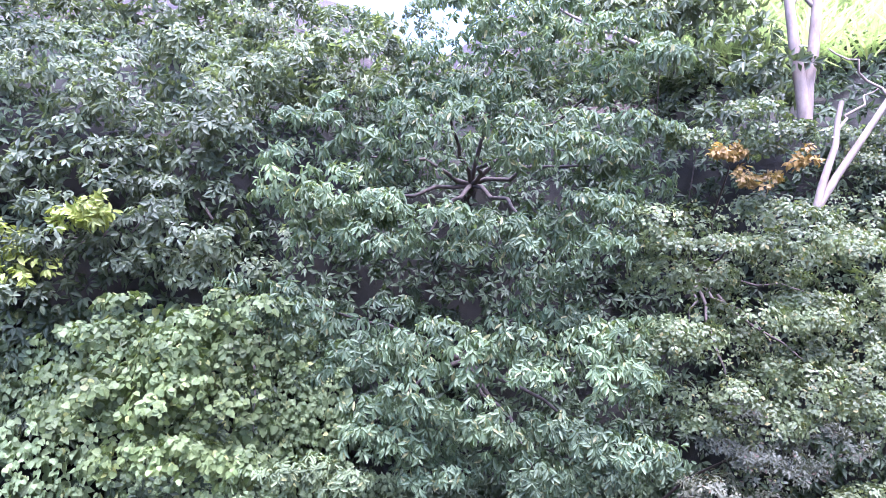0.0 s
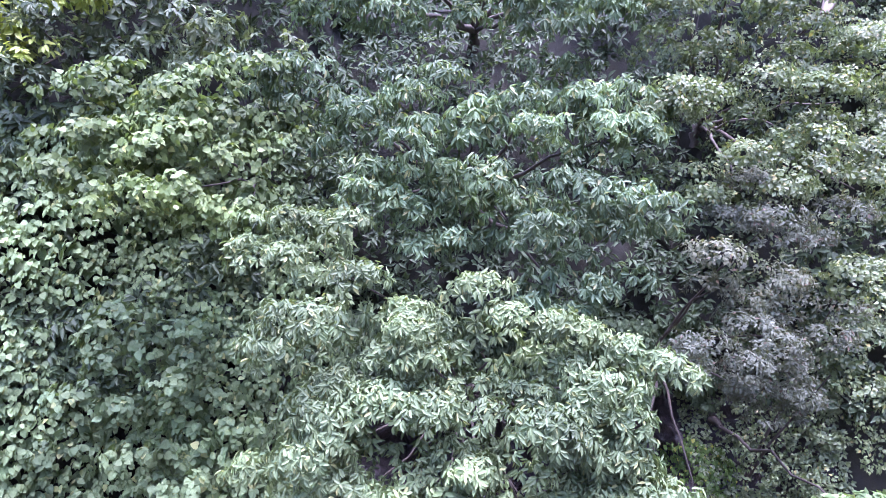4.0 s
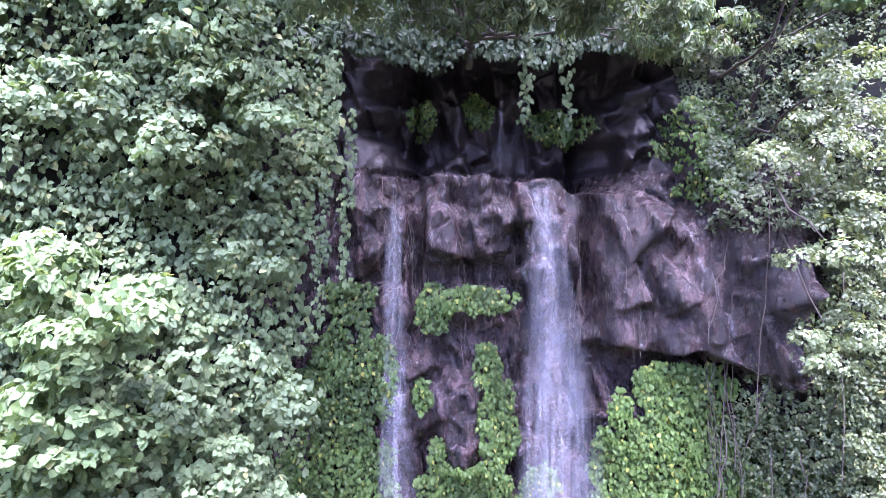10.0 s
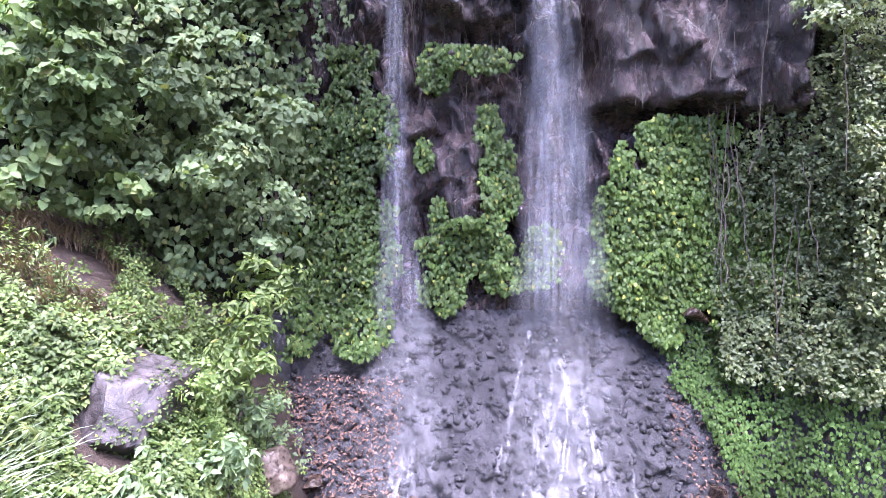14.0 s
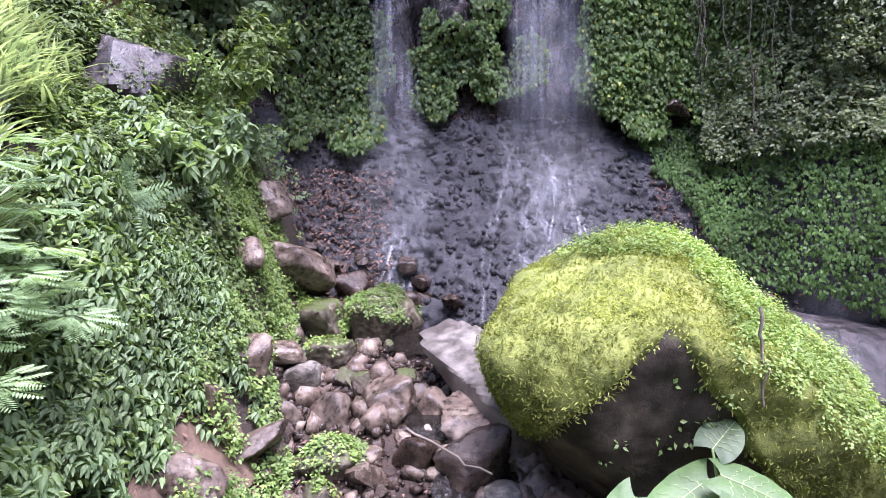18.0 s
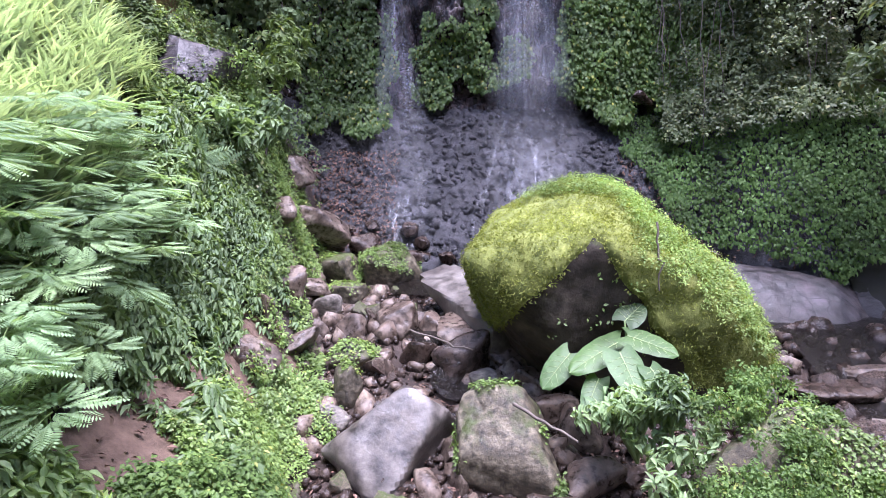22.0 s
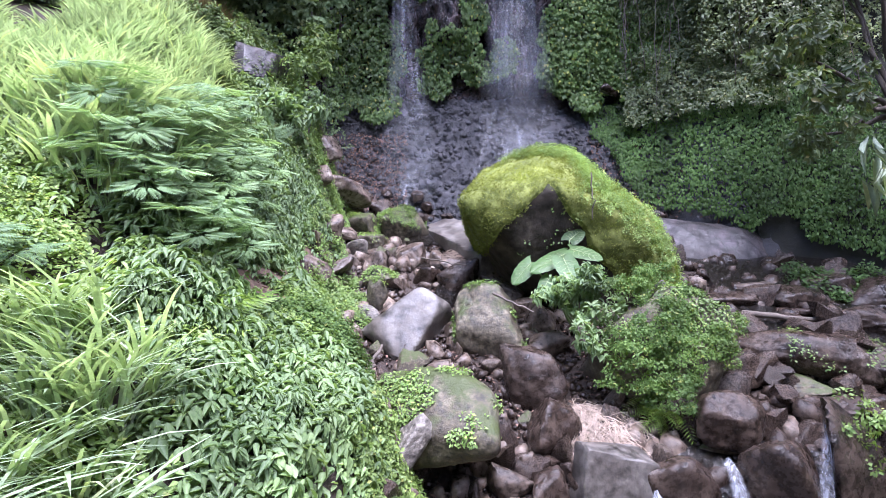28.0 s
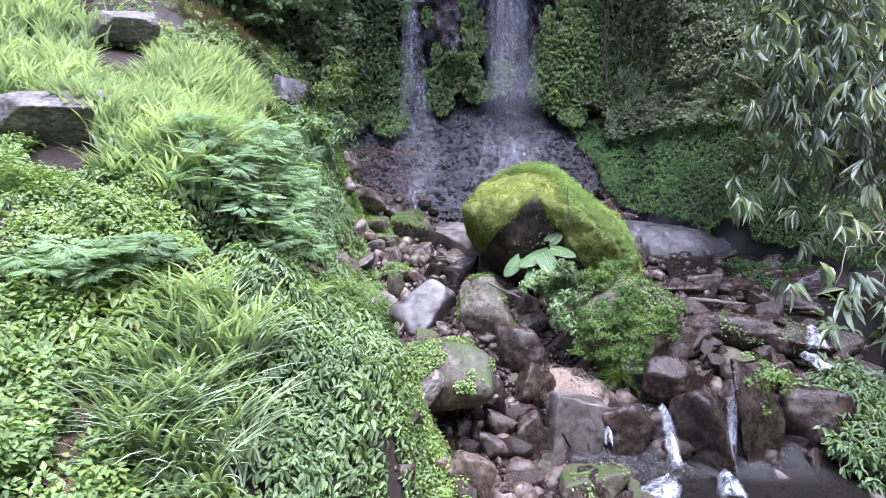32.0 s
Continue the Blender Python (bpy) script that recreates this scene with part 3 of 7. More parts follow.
def veil_mat(name, lo, hi, top, stretch=(26, 26, 0.7)):
    """Falling water: white streaks with clear gaps between them."""
    m, nt, p, out = fresh(name)
    p.inputs["Base Color"].default_value = (0.64, 0.66, 0.71, 1)
    p.inputs["Roughness"].default_value = 0.35
    a = grey(nt, noise_tex(nt, 1.0, 5.0, 0.6, "Object", stretch, 0.3), 0.0, top, lo, hi)
    b = grey(nt, noise_tex(nt, 1.0, 3.0, 0.6, "Object", (2.2, 2.2, 0.5)), 0.25, 1.0, 0.35, 0.65)
    mul = nt.nodes.new("ShaderNodeMath")
    mul.operation = "MULTIPLY"
    nt.links.new(a, mul.inputs[0])
    nt.links.new(b, mul.inputs[1])
    at = nt.nodes.new("ShaderNodeAttribute")
    at.attribute_name = "thin"
    mu2 = nt.nodes.new("ShaderNodeMath")
    mu2.operation = "MULTIPLY"
    nt.links.new(mul.outputs[0], mu2.inputs[0])
    nt.links.new(at.outputs["Fac"], mu2.inputs[1])
    nt.links.new(mu2.outputs[0], p.inputs["Alpha"])
    return m


M_WATER = water_mat("stream_water")
M_STRAND = veil_mat("white_strand", 0.34, 0.72, 0.36, (16, 16, 5.0))
M_VEIL = veil_mat("falling_water", 0.34, 0.78, 0.32, (17, 17, 0.5))
M_THIN = veil_mat("thin_falling_water", 0.36, 0.82, 0.40, (17, 17, 0.5))
M_MIST = veil_mat("spray", 0.25, 0.8, 0.13, (9, 9, 0.5))
M_VEILW = veil_mat("white_water", 0.34, 0.6, 0.85, (16, 16, 3.0))
M_VEIN = plain_mat("leaf_vein", (0.22, 0.30, 0.12), (0.34, 0.42, 0.18), 9.0, 0.5, 0.1)
M_CANE = plain_mat("bamboo_cane", (0.16, 0.15, 0.08), (0.30, 0.28, 0.16), 5.0, 0.5, 0.2)
M_STALK = plain_mat("green_stalk", (0.10, 0.16, 0.05), (0.18, 0.25, 0.08), 6.0, 0.5, 0.2)
M_HERBD = leaf_mat("shaded_herb_leaf", (0.044, 0.09, 0.026), (0.125, 0.20, 0.055), (0.22, 0.25, 0.065), gloss=0.3)
# leaf colour darkened to paint shade behind the crowns and over the hollow
M_DEEP = leaf_mat("shade_painted_leaf", (0.032, 0.052, 0.028), (0.075, 0.11, 0.06), gloss=0.3)
M_HERBL = leaf_mat("weed_leaf", (0.11, 0.185, 0.05), (0.27, 0.37, 0.105), (0.37, 0.40, 0.11))
M_WEED = leaf_mat("slope_weed_leaf", (0.048, 0.085, 0.028), (0.135, 0.195, 0.062), (0.22, 0.24, 0.075), gloss=0.3)
M_SHRUB = leaf_mat("shrub_leaf", (0.07, 0.10, 0.045), (0.17, 0.215, 0.10), (0.31, 0.32, 0.13))

# ---- ground: one sheet from the stream bed up the slope and the hill to the horizon ----
def spread(lo, hi, step, reach, n):
    """Even steps near the stream, growing ones out to the horizon."""
    near = np.arange(lo, hi + 1e-6, step)
    grow = np.geomspace(step, reach, n)
    return np.concatenate([(lo - np.cumsum(grow))[::-1], near, hi + np.cumsum(grow)])


gx, gy = spread(-9.0, 10.0, 0.15, 120.0, 36), spread(-8.0, 16.0, 0.15, 120.0, 36)
X, Y = np.meshgrid(gx, gy, indexing="ij")
Z = ground_h(X, Y) + 0.05 * fbm(X, Y, 0, 3.5, 4, 3) - 0.03
ground = put("ground", np.stack([X, Y, Z], -1).reshape(-1, 3), grid_faces(len(gx), len(gy)), M_SOIL, kind="structure",
             label="dark damp earth of the stream bed and slopes", category="ground", smooth_shade=True, origin=np.zeros(3))

# ---- cliff: blocky wet rock behind the fall ----
def cells(x, z, seeds, slant, rise, reach, steep=0.35):
    """Blocks of rock: each slants its own way and ends beyond its reach, and the foremost one shows."""
    front = np.full(x.shape, 1e9)
    for (sx, sz), (a, b), r in zip(seeds, slant, rise):
        dx, dz = x - sx, z - sz
        d = np.maximum(np.abs(dx + 0.35 * dz), 0.8 * np.abs(dz - 0.35 * dx))
        front = np.minimum(front, r + a * dx + b * dz + steep * d + 2.5 * np.maximum(d - reach, 0))
    return np.clip(front, -0.45 * reach, 0.5 * reach)


def rock_face(x, z):
    """Depth of the wet rock face, blocks, ledge, hollow under the trees and gravel foot."""
    rng = np.random.default_rng(5)
    seeds = np.stack([rng.uniform(-3.2, 6.4, 46), rng.uniform(6.0, 16.5, 46)], 1)
    wx, wz = x + 0.14 * fbm(x, z, 0, 0.9, 2), z + 0.14 * fbm(x, z, 0, 0.9, 8)
    big = cells(wx * 1.5, wz * 0.75, seeds * np.array([1.5, 0.75]), rng.normal(size=(46, 2)) * np.array([0.26, 0.2]), rng.uniform(-0.28, 0.28, 46), 0.8, 0.25) - 0.1
    sd2 = np.stack([rng.uniform(-3.2, 6.4, 230), rng.uniform(6.0, 16.5, 230)], 1)
    fine = cells(wx * 1.2, wz, sd2 * np.array([1.2, 1.0]), rng.normal(size=(230, 2)) * 0.40, rng.uniform(-0.09, 0.09, 230), 0.36) - 0.05
    sd3 = np.stack([rng.uniform(-3.2, 6.4, 520), rng.uniform(6.0, 16.5, 520)], 1)
    tiny = cells(wx, wz * 0.8, sd3 * np.array([1.0, 0.8]), rng.normal(size=(520, 2)) * 0.5, rng.uniform(-0.05, 0.05, 520), 0.22) - 0.03
    sharp = smooth((vnoise(x, z, 0, 0.7, 12) - 0.3) / 0.2) * (0.4 + 0.6 * smooth((x - 1.8) / 1.0))
    block = 0.8 * big + fine * (0.9 + 0.8 * sharp) + tiny * (0.55 + 0.8 * sharp) + 0.03 * fbm(x * 2.2, z * 0.8, 0, 2.5, 3) + 0.05 * fbm(x * 1.3, z * 0.8, 0, 6.0, 4, 3)
    sd4 = np.stack([rng.uniform(-3.4, 6.6, 620), rng.uniform(1.4, 7.4, 620)], 1)
    rubble = cells(wx * 1.3, wz * 1.5, sd4 * np.array([1.3, 1.5]), rng.normal(size=(620, 2)) * 0.2, rng.uniform(-0.05, 0.05, 620), 0.2)
    gravel = 0.42 * fbm(x, z, 0, 1.1, 6, 4) + 0.8 * np.minimum(rubble, 0.09) - 0.05 * smooth((vnoise(x, z, 0, 6.1, 14) - 0.6) / 0.2) + 0.11 * fbm(x, z, 0, 10.0, 31, 3)
    k = smooth((z - 6.6 - 0.9 * fbm(x, 0 * x, 0, 0.9, 1)) / 0.5)
    y = cliff_y(x, z) + block * k + gravel * (1 - k)
    # hollow above the ledge, under the overhanging crowns
    ledge = 13.62 + 0.35 * fbm(x, 0 * x, 0, 1.4, 17) - 0.25 * smooth((x - 2.2) / 0.4)
    wide = smooth((x + 1.6 + 1.6 * fbm(z, 0 * z, 0, 1.3, 19)) / 1.1) * smooth((4.4 + 1.6 * fbm(z, 0 * z, 0, 1.2, 29) - x) / 1.4)
    y = y + (1.25 + 0.8 * fbm(x, z, 0, 0.8, 41) + 0.5 * fine) * smooth((z - ledge) / 0.16) * wide * smooth((16.6 - z) / 0.5)
    # the hanging block between the falls, its dark undercut, and two clefts
    mid = smooth((x + 0.3) / 0.15) * smooth((1.45 - x) / 0.15)
    y = y - 0.42 * mid * smooth((z - 11.95 - 0.25 * np.abs(x - 0.6)) / 0.12) * smooth((13.3 - z) / 0.5) + 0.25 * mid * smooth((12.0 - z) / 0.1) * smooth((z - 11.4) / 0.2)
    y = y + 0.45 * np.exp(-((x + 0.45 + 0.3 * fbm(z, 0 * z, 0, 1.0, 33)) / 0.13) ** 2) * smooth((z - 10) / 1) + 0.5 * np.exp(-((x - 2.85 - 0.3 * fbm(z, 0 * z, 0, 1.0, 35)) / 0.12) ** 2) * smooth((z - 10.6) / 1)
    # the stone that parts the side fall
    y = y - 0.4 * np.exp(-((x - 0.35) / 0.38) ** 4) * smooth((z - 8.0) / 0.3) * smooth((10.1 - z) / 0.5)
    # the shelf stands out, with a drip edge under it
    shelf = smooth((x - 2.8) / 0.5) * smooth((6.2 - x) / 0.5)
    drip = 10.3 - 0.35 * np.clip(x - 4.6, 0, 1.2) + 0.3 * fbm(x, 0 * x, 0, 1.5, 37)
    return y - (0.85 + 0.12 * np.clip(x - 3.2, 0, 2.2)) * shelf * smooth((z - drip) / 0.12) * smooth((14.4 - z) / 2.0)


xs, zs = np.arange(-3.4, 6.6, 0.036), np.arange(1.6, 16.6, 0.036)
X, Zc = np.meshgrid(xs, zs, indexing="ij")
Yc = rock_face(X, Zc)
split = 140
roof = 340
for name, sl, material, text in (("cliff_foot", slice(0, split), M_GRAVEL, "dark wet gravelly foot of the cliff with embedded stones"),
                                 ("cliff_hollow", slice(roof - 1, None), M_CAVE, "wet rock hollow under the crowns, its shade put into the colour"),
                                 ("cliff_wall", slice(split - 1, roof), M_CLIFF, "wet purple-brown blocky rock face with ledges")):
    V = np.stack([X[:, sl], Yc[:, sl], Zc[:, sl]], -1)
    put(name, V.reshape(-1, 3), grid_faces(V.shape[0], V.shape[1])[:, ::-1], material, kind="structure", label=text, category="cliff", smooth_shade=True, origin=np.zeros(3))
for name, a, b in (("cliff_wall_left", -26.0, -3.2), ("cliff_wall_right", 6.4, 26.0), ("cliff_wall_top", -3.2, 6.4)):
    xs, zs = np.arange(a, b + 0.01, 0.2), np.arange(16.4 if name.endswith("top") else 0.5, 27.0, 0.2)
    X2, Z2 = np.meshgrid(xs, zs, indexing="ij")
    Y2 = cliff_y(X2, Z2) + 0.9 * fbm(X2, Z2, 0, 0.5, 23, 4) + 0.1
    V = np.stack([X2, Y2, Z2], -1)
    put(name, V.reshape(-1, 3), grid_faces(len(xs), len(zs))[:, ::-1], M_SIDE, kind="structure", label="earth and rock behind hanging plants, coloured near black for shade", category="cliff", smooth_shade=True, origin=np.zeros(3))

# ---- trees and shrubs over the fall ----
woody("laurel_tree", "laurel", M_LAUREL, M_BARK, [
    (1.01, 9.60, 25.41, 1.75, 1.01), (-0.09, 9.30, 24.58, 1.16, 0.71), (2.59, 9.30, 24.78, 1.34, 0.89), (-1.27, 8.90, 23.52, 1.37, 0.85), (0.92, 8.60, 23.48, 1.49, 0.83),
    (2.46, 8.80, 23.36, 1.27, 0.84), (-1.91, 8.70, 22.56, 1.09, 0.75), (-0.23, 8.50, 22.32, 1.39, 0.82), (1.40, 8.50, 22.33, 1.39, 0.73)],
    "tall dark green tree with drooping narrow glossy leaves", "tree", girth=0.14)
woody("laurel_tree", "laurel", M_LAUREL, M_BARK, [
    (-2.45, 8.90, 21.29, 0.85, 0.60), (-1.36, 8.50, 20.76, 1.06, 0.73), (0.34, 8.10, 20.44, 1.32, 0.85), (2.18, 8.30, 20.41, 1.19, 0.80), (0.27, 8.10, 19.51, 1.17, 0.54),
    (2.21, 8.10, 19.29, 1.09, 0.70), (-1.01, 8.40, 19.57, 0.89, 0.64), (1.48, 8.90, 21.15, 1.02, 0.51), (0.88, 8.40, 19.27, 2.06, 0.87), (1.65, 8.20, 18.28, 1.39, 0.62)],
    "green tree with tiers of drooping narrow leaves", "tree", girth=0.13)
woody("laurel_tree", "laurel_light", M_LAUREL2, M_BARK, [
    (-1.63, 7.60, 18.82, 0.93, 0.50), (-1.26, 7.20, 17.81, 1.01, 0.68), (0.50, 7.10, 17.61, 1.46, 0.67), (2.00, 7.00, 17.15, 0.98, 0.59), (-0.54, 6.90, 16.65, 1.42, 0.71),
    (1.12, 6.80, 16.54, 1.40, 0.76), (2.27, 7.00, 16.23, 0.72, 0.59), (-1.85, 7.50, 15.96, 0.84, 0.63), (-0.26, 6.60, 15.66, 1.17, 0.49), (0.96, 6.50, 15.62, 1.03, 0.49), (2.12, 6.90, 15.65, 0.78, 0.45), (0.34, 6.30, 16.17, 0.94, 0.41),
    (-1.10, 7.90, 15.45, 0.75, 0.42), (0.10, 7.60, 15.25, 0.80, 0.42), (1.25, 7.60, 15.20, 0.80, 0.42), (2.35, 7.70, 15.15, 0.75, 0.42), (3.25, 7.90, 15.05, 0.60, 0.38)],
    "light green tree overhanging the top of the waterfall", "tree", density=35, girth=0.08)
woody("broadleaf_tree", "broad", M_DARK, M_BARK, [
    (-6.57, 10.20, 24.89, 1.57, 1.08), (-4.42, 10.00, 24.56, 1.63, 1.15), (-6.41, 9.40, 23.49, 1.17, 0.81), (-4.23, 9.60, 23.44, 1.47, 0.92), (-5.08, 9.30, 22.31, 1.61, 0.89),
    (-6.37, 9.10, 21.60, 0.96, 0.79), (-3.65, 9.80, 22.06, 0.94, 1.13), (-7.85, 10.60, 24.70, 1.12, 1.12), (-3.65, 11.50, 25.51, 1.32, 1.10)],
    "dark green broad-leaved tree on the cliff edge", "tree", girth=0.13)
woody("shrub", "broad", M_YELLOW, M_BARK, [(-5.38, 8.90, 22.51, 0.51, 0.30), (-6.41, 8.80, 21.86, 0.42, 0.51)], "yellow-green shrub with large leaf rosettes", "shrub", density=16, girth=0.04)
woody("mulberry_tree", "heart", M_MULBERRY, M_BARK, [
    (-3.88, 8.30, 20.77, 1.19, 0.80), (-4.72, 8.10, 20.09, 0.85, 0.78), (-3.08, 8.30, 20.37, 1.04, 0.96), (-3.78, 8.10, 19.63, 1.40, 0.85), (-2.75, 8.30, 19.42, 0.72, 0.64)],
    "bright green small tree with broad heart-shaped leaves", "tree", density=24, girth=0.07, scale=0.88)
woody("creeper_column", "small", M_SMALL, M_BARK, [
    (4.14, 8.30, 23.53, 0.88, 0.64), (3.52, 8.50, 22.18, 1.06, 0.98), (4.58, 8.50, 22.19, 0.90, 0.98), (3.57, 8.40, 21.05, 1.05, 0.81), (4.89, 8.60, 20.71, 0.99, 0.91),
    (6.42, 9.40, 21.32, 1.08, 1.08), (4.19, 8.50, 19.90, 0.98, 0.73), (6.18, 8.80, 19.84, 0.76, 1.01), (7.52, 10.60, 23.77, 0.81, 0.92), (7.39, 10.20, 22.44, 0.69, 0.88)],
    "tree trunk smothered in small-leaved creeper", "tree", density=60, girth=0.1)
woody("flowering_creeper", "small", M_ORANGE, M_BARK, [(3.75, 7.90, 23.32, 0.30, 0.12), (4.14, 7.90, 22.94, 0.42, 0.20), (4.84, 8.00, 23.25, 0.17, 0.17)], "orange young shoots on the creeper", "shrub", density=40, clump=0.2, limbs=False, crown_name="shoot")
woody("grey_shrub", "grey", M_GREY, M_BARK, [
    (4.68, 8.40, 19.32, 1.03, 0.71), (4.00, 8.30, 18.49, 0.94, 0.78), (3.94, 8.30, 17.40, 0.86, 0.70), (4.97, 8.60, 17.61, 0.89, 0.97), (4.71, 8.70, 16.64, 0.66, 0.49), (2.90, 8.20, 15.11, 0.61, 0.38), (3.77, 8.60, 15.02, 0.40, 0.32)],
    "dense grey-green shrub with fine dull leaves", "shrub", density=52)
woody("cliff_shrub", "small", M_SHRUB, M_BARK, [(5.64, 8.30, 18.35, 0.70, 0.70), (5.78, 8.60, 17.21, 0.73, 0.65), (5.39, 8.40, 14.56, 0.78, 0.85), (5.08, 8.40, 13.47, 0.70, 0.70), (5.41, 8.20, 12.40, 0.76, 0.83), (5.55, 8.40, 11.15, 0.85, 0.85)],
      "yellow-green shrub hanging from the cliff", "shrub", density=42)
woody("large_leaf_shrub", "heart_big", M_BRIGHT, M_BARK, [(5.24, 7.80, 15.49, 0.59, 0.26)], "light green shrub with large round leaves", "shrub", density=20, scale=0.85)
for lobes in ([(-9.85, 14.00, 27.33, 2.29, 1.61), (-7.54, 14.50, 27.53, 2.51, 1.53)], [(-4.47, 15.00, 27.31, 2.88, 1.87), (-2.25, 13.00, 25.86, 1.87, 1.12)], [(4.86, 13.00, 26.90, 1.87, 1.25), (5.19, 11.50, 25.23, 1.55, 1.10), (3.61, 13.00, 26.77, 1.50, 1.12)],
              [(-0.47, 24.00, 31.71, 1.27, 1.61)], [(6.84, 14.00, 27.55, 2.02, 1.21)], [(-11.89, 16.00, 30.55, 4.61, 2.00), (-6.40, 17.00, 31.12, 4.57, 1.96)], [(7.04, 16.00, 30.34, 3.99, 1.54)]):
    woody("hill_tree", "far", M_FAR, M_BARK, lobes, "hazy grey-green tree on the hillside above the fall", "tree", density=9, clump=0.5, group="hillside trees",
          foot=(lobes[0][0], lobes[0][1] + 0.3, float(ground_h(lobes[0][0], lobes[0][1] + 0.3)) - 0.1))

woody("hill_tree", "far", M_FAR, M_BARK, [(-3.99, 18.00, 29.25, 2.59, 2.07), (-4.44, 12.50, 25.45, 1.68, 0.96), (-1.21, 14.00, 26.43, 1.21, 0.94)], "hazy grey-green tree on the hillside above the fall", "tree", density=10, clump=0.5, group="hillside trees", foot=(-4.0, 17.5, 26.5))
woody("hill_tree", "far", M_FAR, M_BARK, [(2.60, 16.00, 28.63, 2.30, 1.23), (3.61, 18.00, 30.68, 2.77, 1.38), (0.94, 14.00, 27.39, 0.81, 0.67)], "hazy grey-green tree on the hillside above the fall", "tree", density=10, clump=0.5, group="hillside trees", foot=(3.0, 16.5, 26.0))


# ---- tall pale trunks at the top of the right bank ----
def bare_tree(name, foot, tops, girth, label):
    ob = thing(name, foot, label, "tree")
    rng = np.random.default_rng(int(foot[0] * 10))
    for i, top in enumerate(tops):
        V, F = tube(bend(foot, top, 0.0, 0.02, 6, rng), np.linspace(girth, girth * 0.55, 6), 10)
        put("trunk", V, F, M_PALE, ob, smooth_shade=True)
        mid = np.array(foot) * 0.35 + np.array(top) * 0.65
        V, F = tube(bend(mid, mid + np.array([0.9 * (-1) ** i, 0.2, 0.9]), -0.1, 0.05, 8, rng), np.linspace(girth * 0.4, 0.012, 8), 6)
        put("limb", V, F, M_PALE, ob, smooth_shade=True)
    return ob


bare_tree("pale_tree", (6.46, 10.60, 24.33), [(6.20, 10.90, 27.58), (6.90, 10.90, 27.58)], 0.12, "tall twin trunk with pale pinkish bark")
bare_tree("pale_tree", (6.17, 9.80, 22.69), [(6.64, 9.90, 24.51), (8.14, 10.00, 25.59)], 0.07, "slender leaning trunk with pale grey bark")
V, F = tube(bend((4.11, 11.00, 25.70), (2.09, 11.20, 26.61), 0.12, 0.05, 10), np.linspace(0.055, 0.02, 10), 6)
put("bare_branch", V, F, M_PALE, label="bare grey branch reaching out of the crowns", category="branch", smooth_shade=True)

# ---- climbers over the cliff ----
def curtain(name, kind, material, xr, zr, n, label, keep=None, out=(0.0, 0.5), seed=1, scale=1.0, face=None, bare=-0.17):
    rng = np.random.default_rng(seed)
    x, z = rng.uniform(*xr, n), rng.uniform(*zr, n)
    ok = fbm(x, z, 0, 0.9, seed, 3) > bare
    if keep is not None:
        ok &= keep(x, z)
    x, z = x[ok], z[ok]
    y = (face or cliff_y)(x, z)
    lump = 0.9 * (vnoise(x, z, 0, 0.8, seed + 5) - 0.3) * out[1]
    y = y - lump - rng.uniform(out[0], out[0] + 0.22, len(x))
    nrm = unit(np.stack([0.35 * rng.normal(size=len(x)), -np.ones(len(x)), 0.35 + 0.3 * rng.normal(size=len(x))], 1))
    V, F = tufts_to_leaves(kind, np.stack([x, y, z], 1), nrm, rng, scale)
    return put(name, V, F, material, kind="stuff", label=label, category="climber", smooth_shade=True)


curtain("climber_curtain", "creeper", M_HEART, (-8.5, -0.5), (6.5, 21.0), 16500, "dense curtain of heart-leaved climbers over the cliff",
        lambda x, z: (x < -2.4 + 1.0 * fbm(z, x * 0.3, 0, 1.3, 63) - 0.5 * smooth((9.5 - z) / 2) + 0.45 * smooth((z - 12) / 2)) & (z > 7.2), (0.35, 0.95), 3, bare=-0.6)
curtain("climber_curtain", "creeper", M_HEART, (-8.5, -1.2), (6.8, 21.0), 3000, "dense curtain of heart-leaved climbers over the cliff", lambda x, z: (x < -2.5 + 0.6 * smooth((z - 12) / 2)) & (z > 7.4), (0.15, 0.95), 3, 1.9, None, -0.8)
curtain("climber_curtain", "small", M_SMALL, (4.9, 10.0), (6.3, 23), 8500, "curtain of small-leaved climbers on the shaded cliff",
        lambda x, z: x > 5.2 + 0.3 * fbm(z, 0 * z, 0, 0.7, 3) + 0.8 * smooth((z - 9.6) / 0.5) * smooth((13.6 - z) / 0.5), (0.45, 1.2), 4)
def patches(spots, edge=0.25, seed=0):
    """Whether a point of the face lies in one of the overgrown spots (x, z, half width, half height)."""
    def keep(x, z):
        ok = np.zeros(x.shape, bool)
        wob = edge * 5 * fbm(x, z, 0, 1.6, seed) + edge * 4 * fbm(x, z, 0, 5.0, seed + 3, 2)
        for sx, sz, rx, rz in spots:
            ok |= ((x - sx) / rx) ** 2 + ((z - sz) / rz) ** 2 < 1 + wob
        return ok
    return keep


def ivy_face(x, z):
    """The outer skin of the ivy: an even sheet that rides over the blocks of rock."""
    return np.minimum(rock_face(x, z), cliff_y(x, z) - 0.12 - 0.3 * smooth((x - 2.6) / 0.8) + 0.35 * fbm(x, z, 0, 0.8, 71, 2))


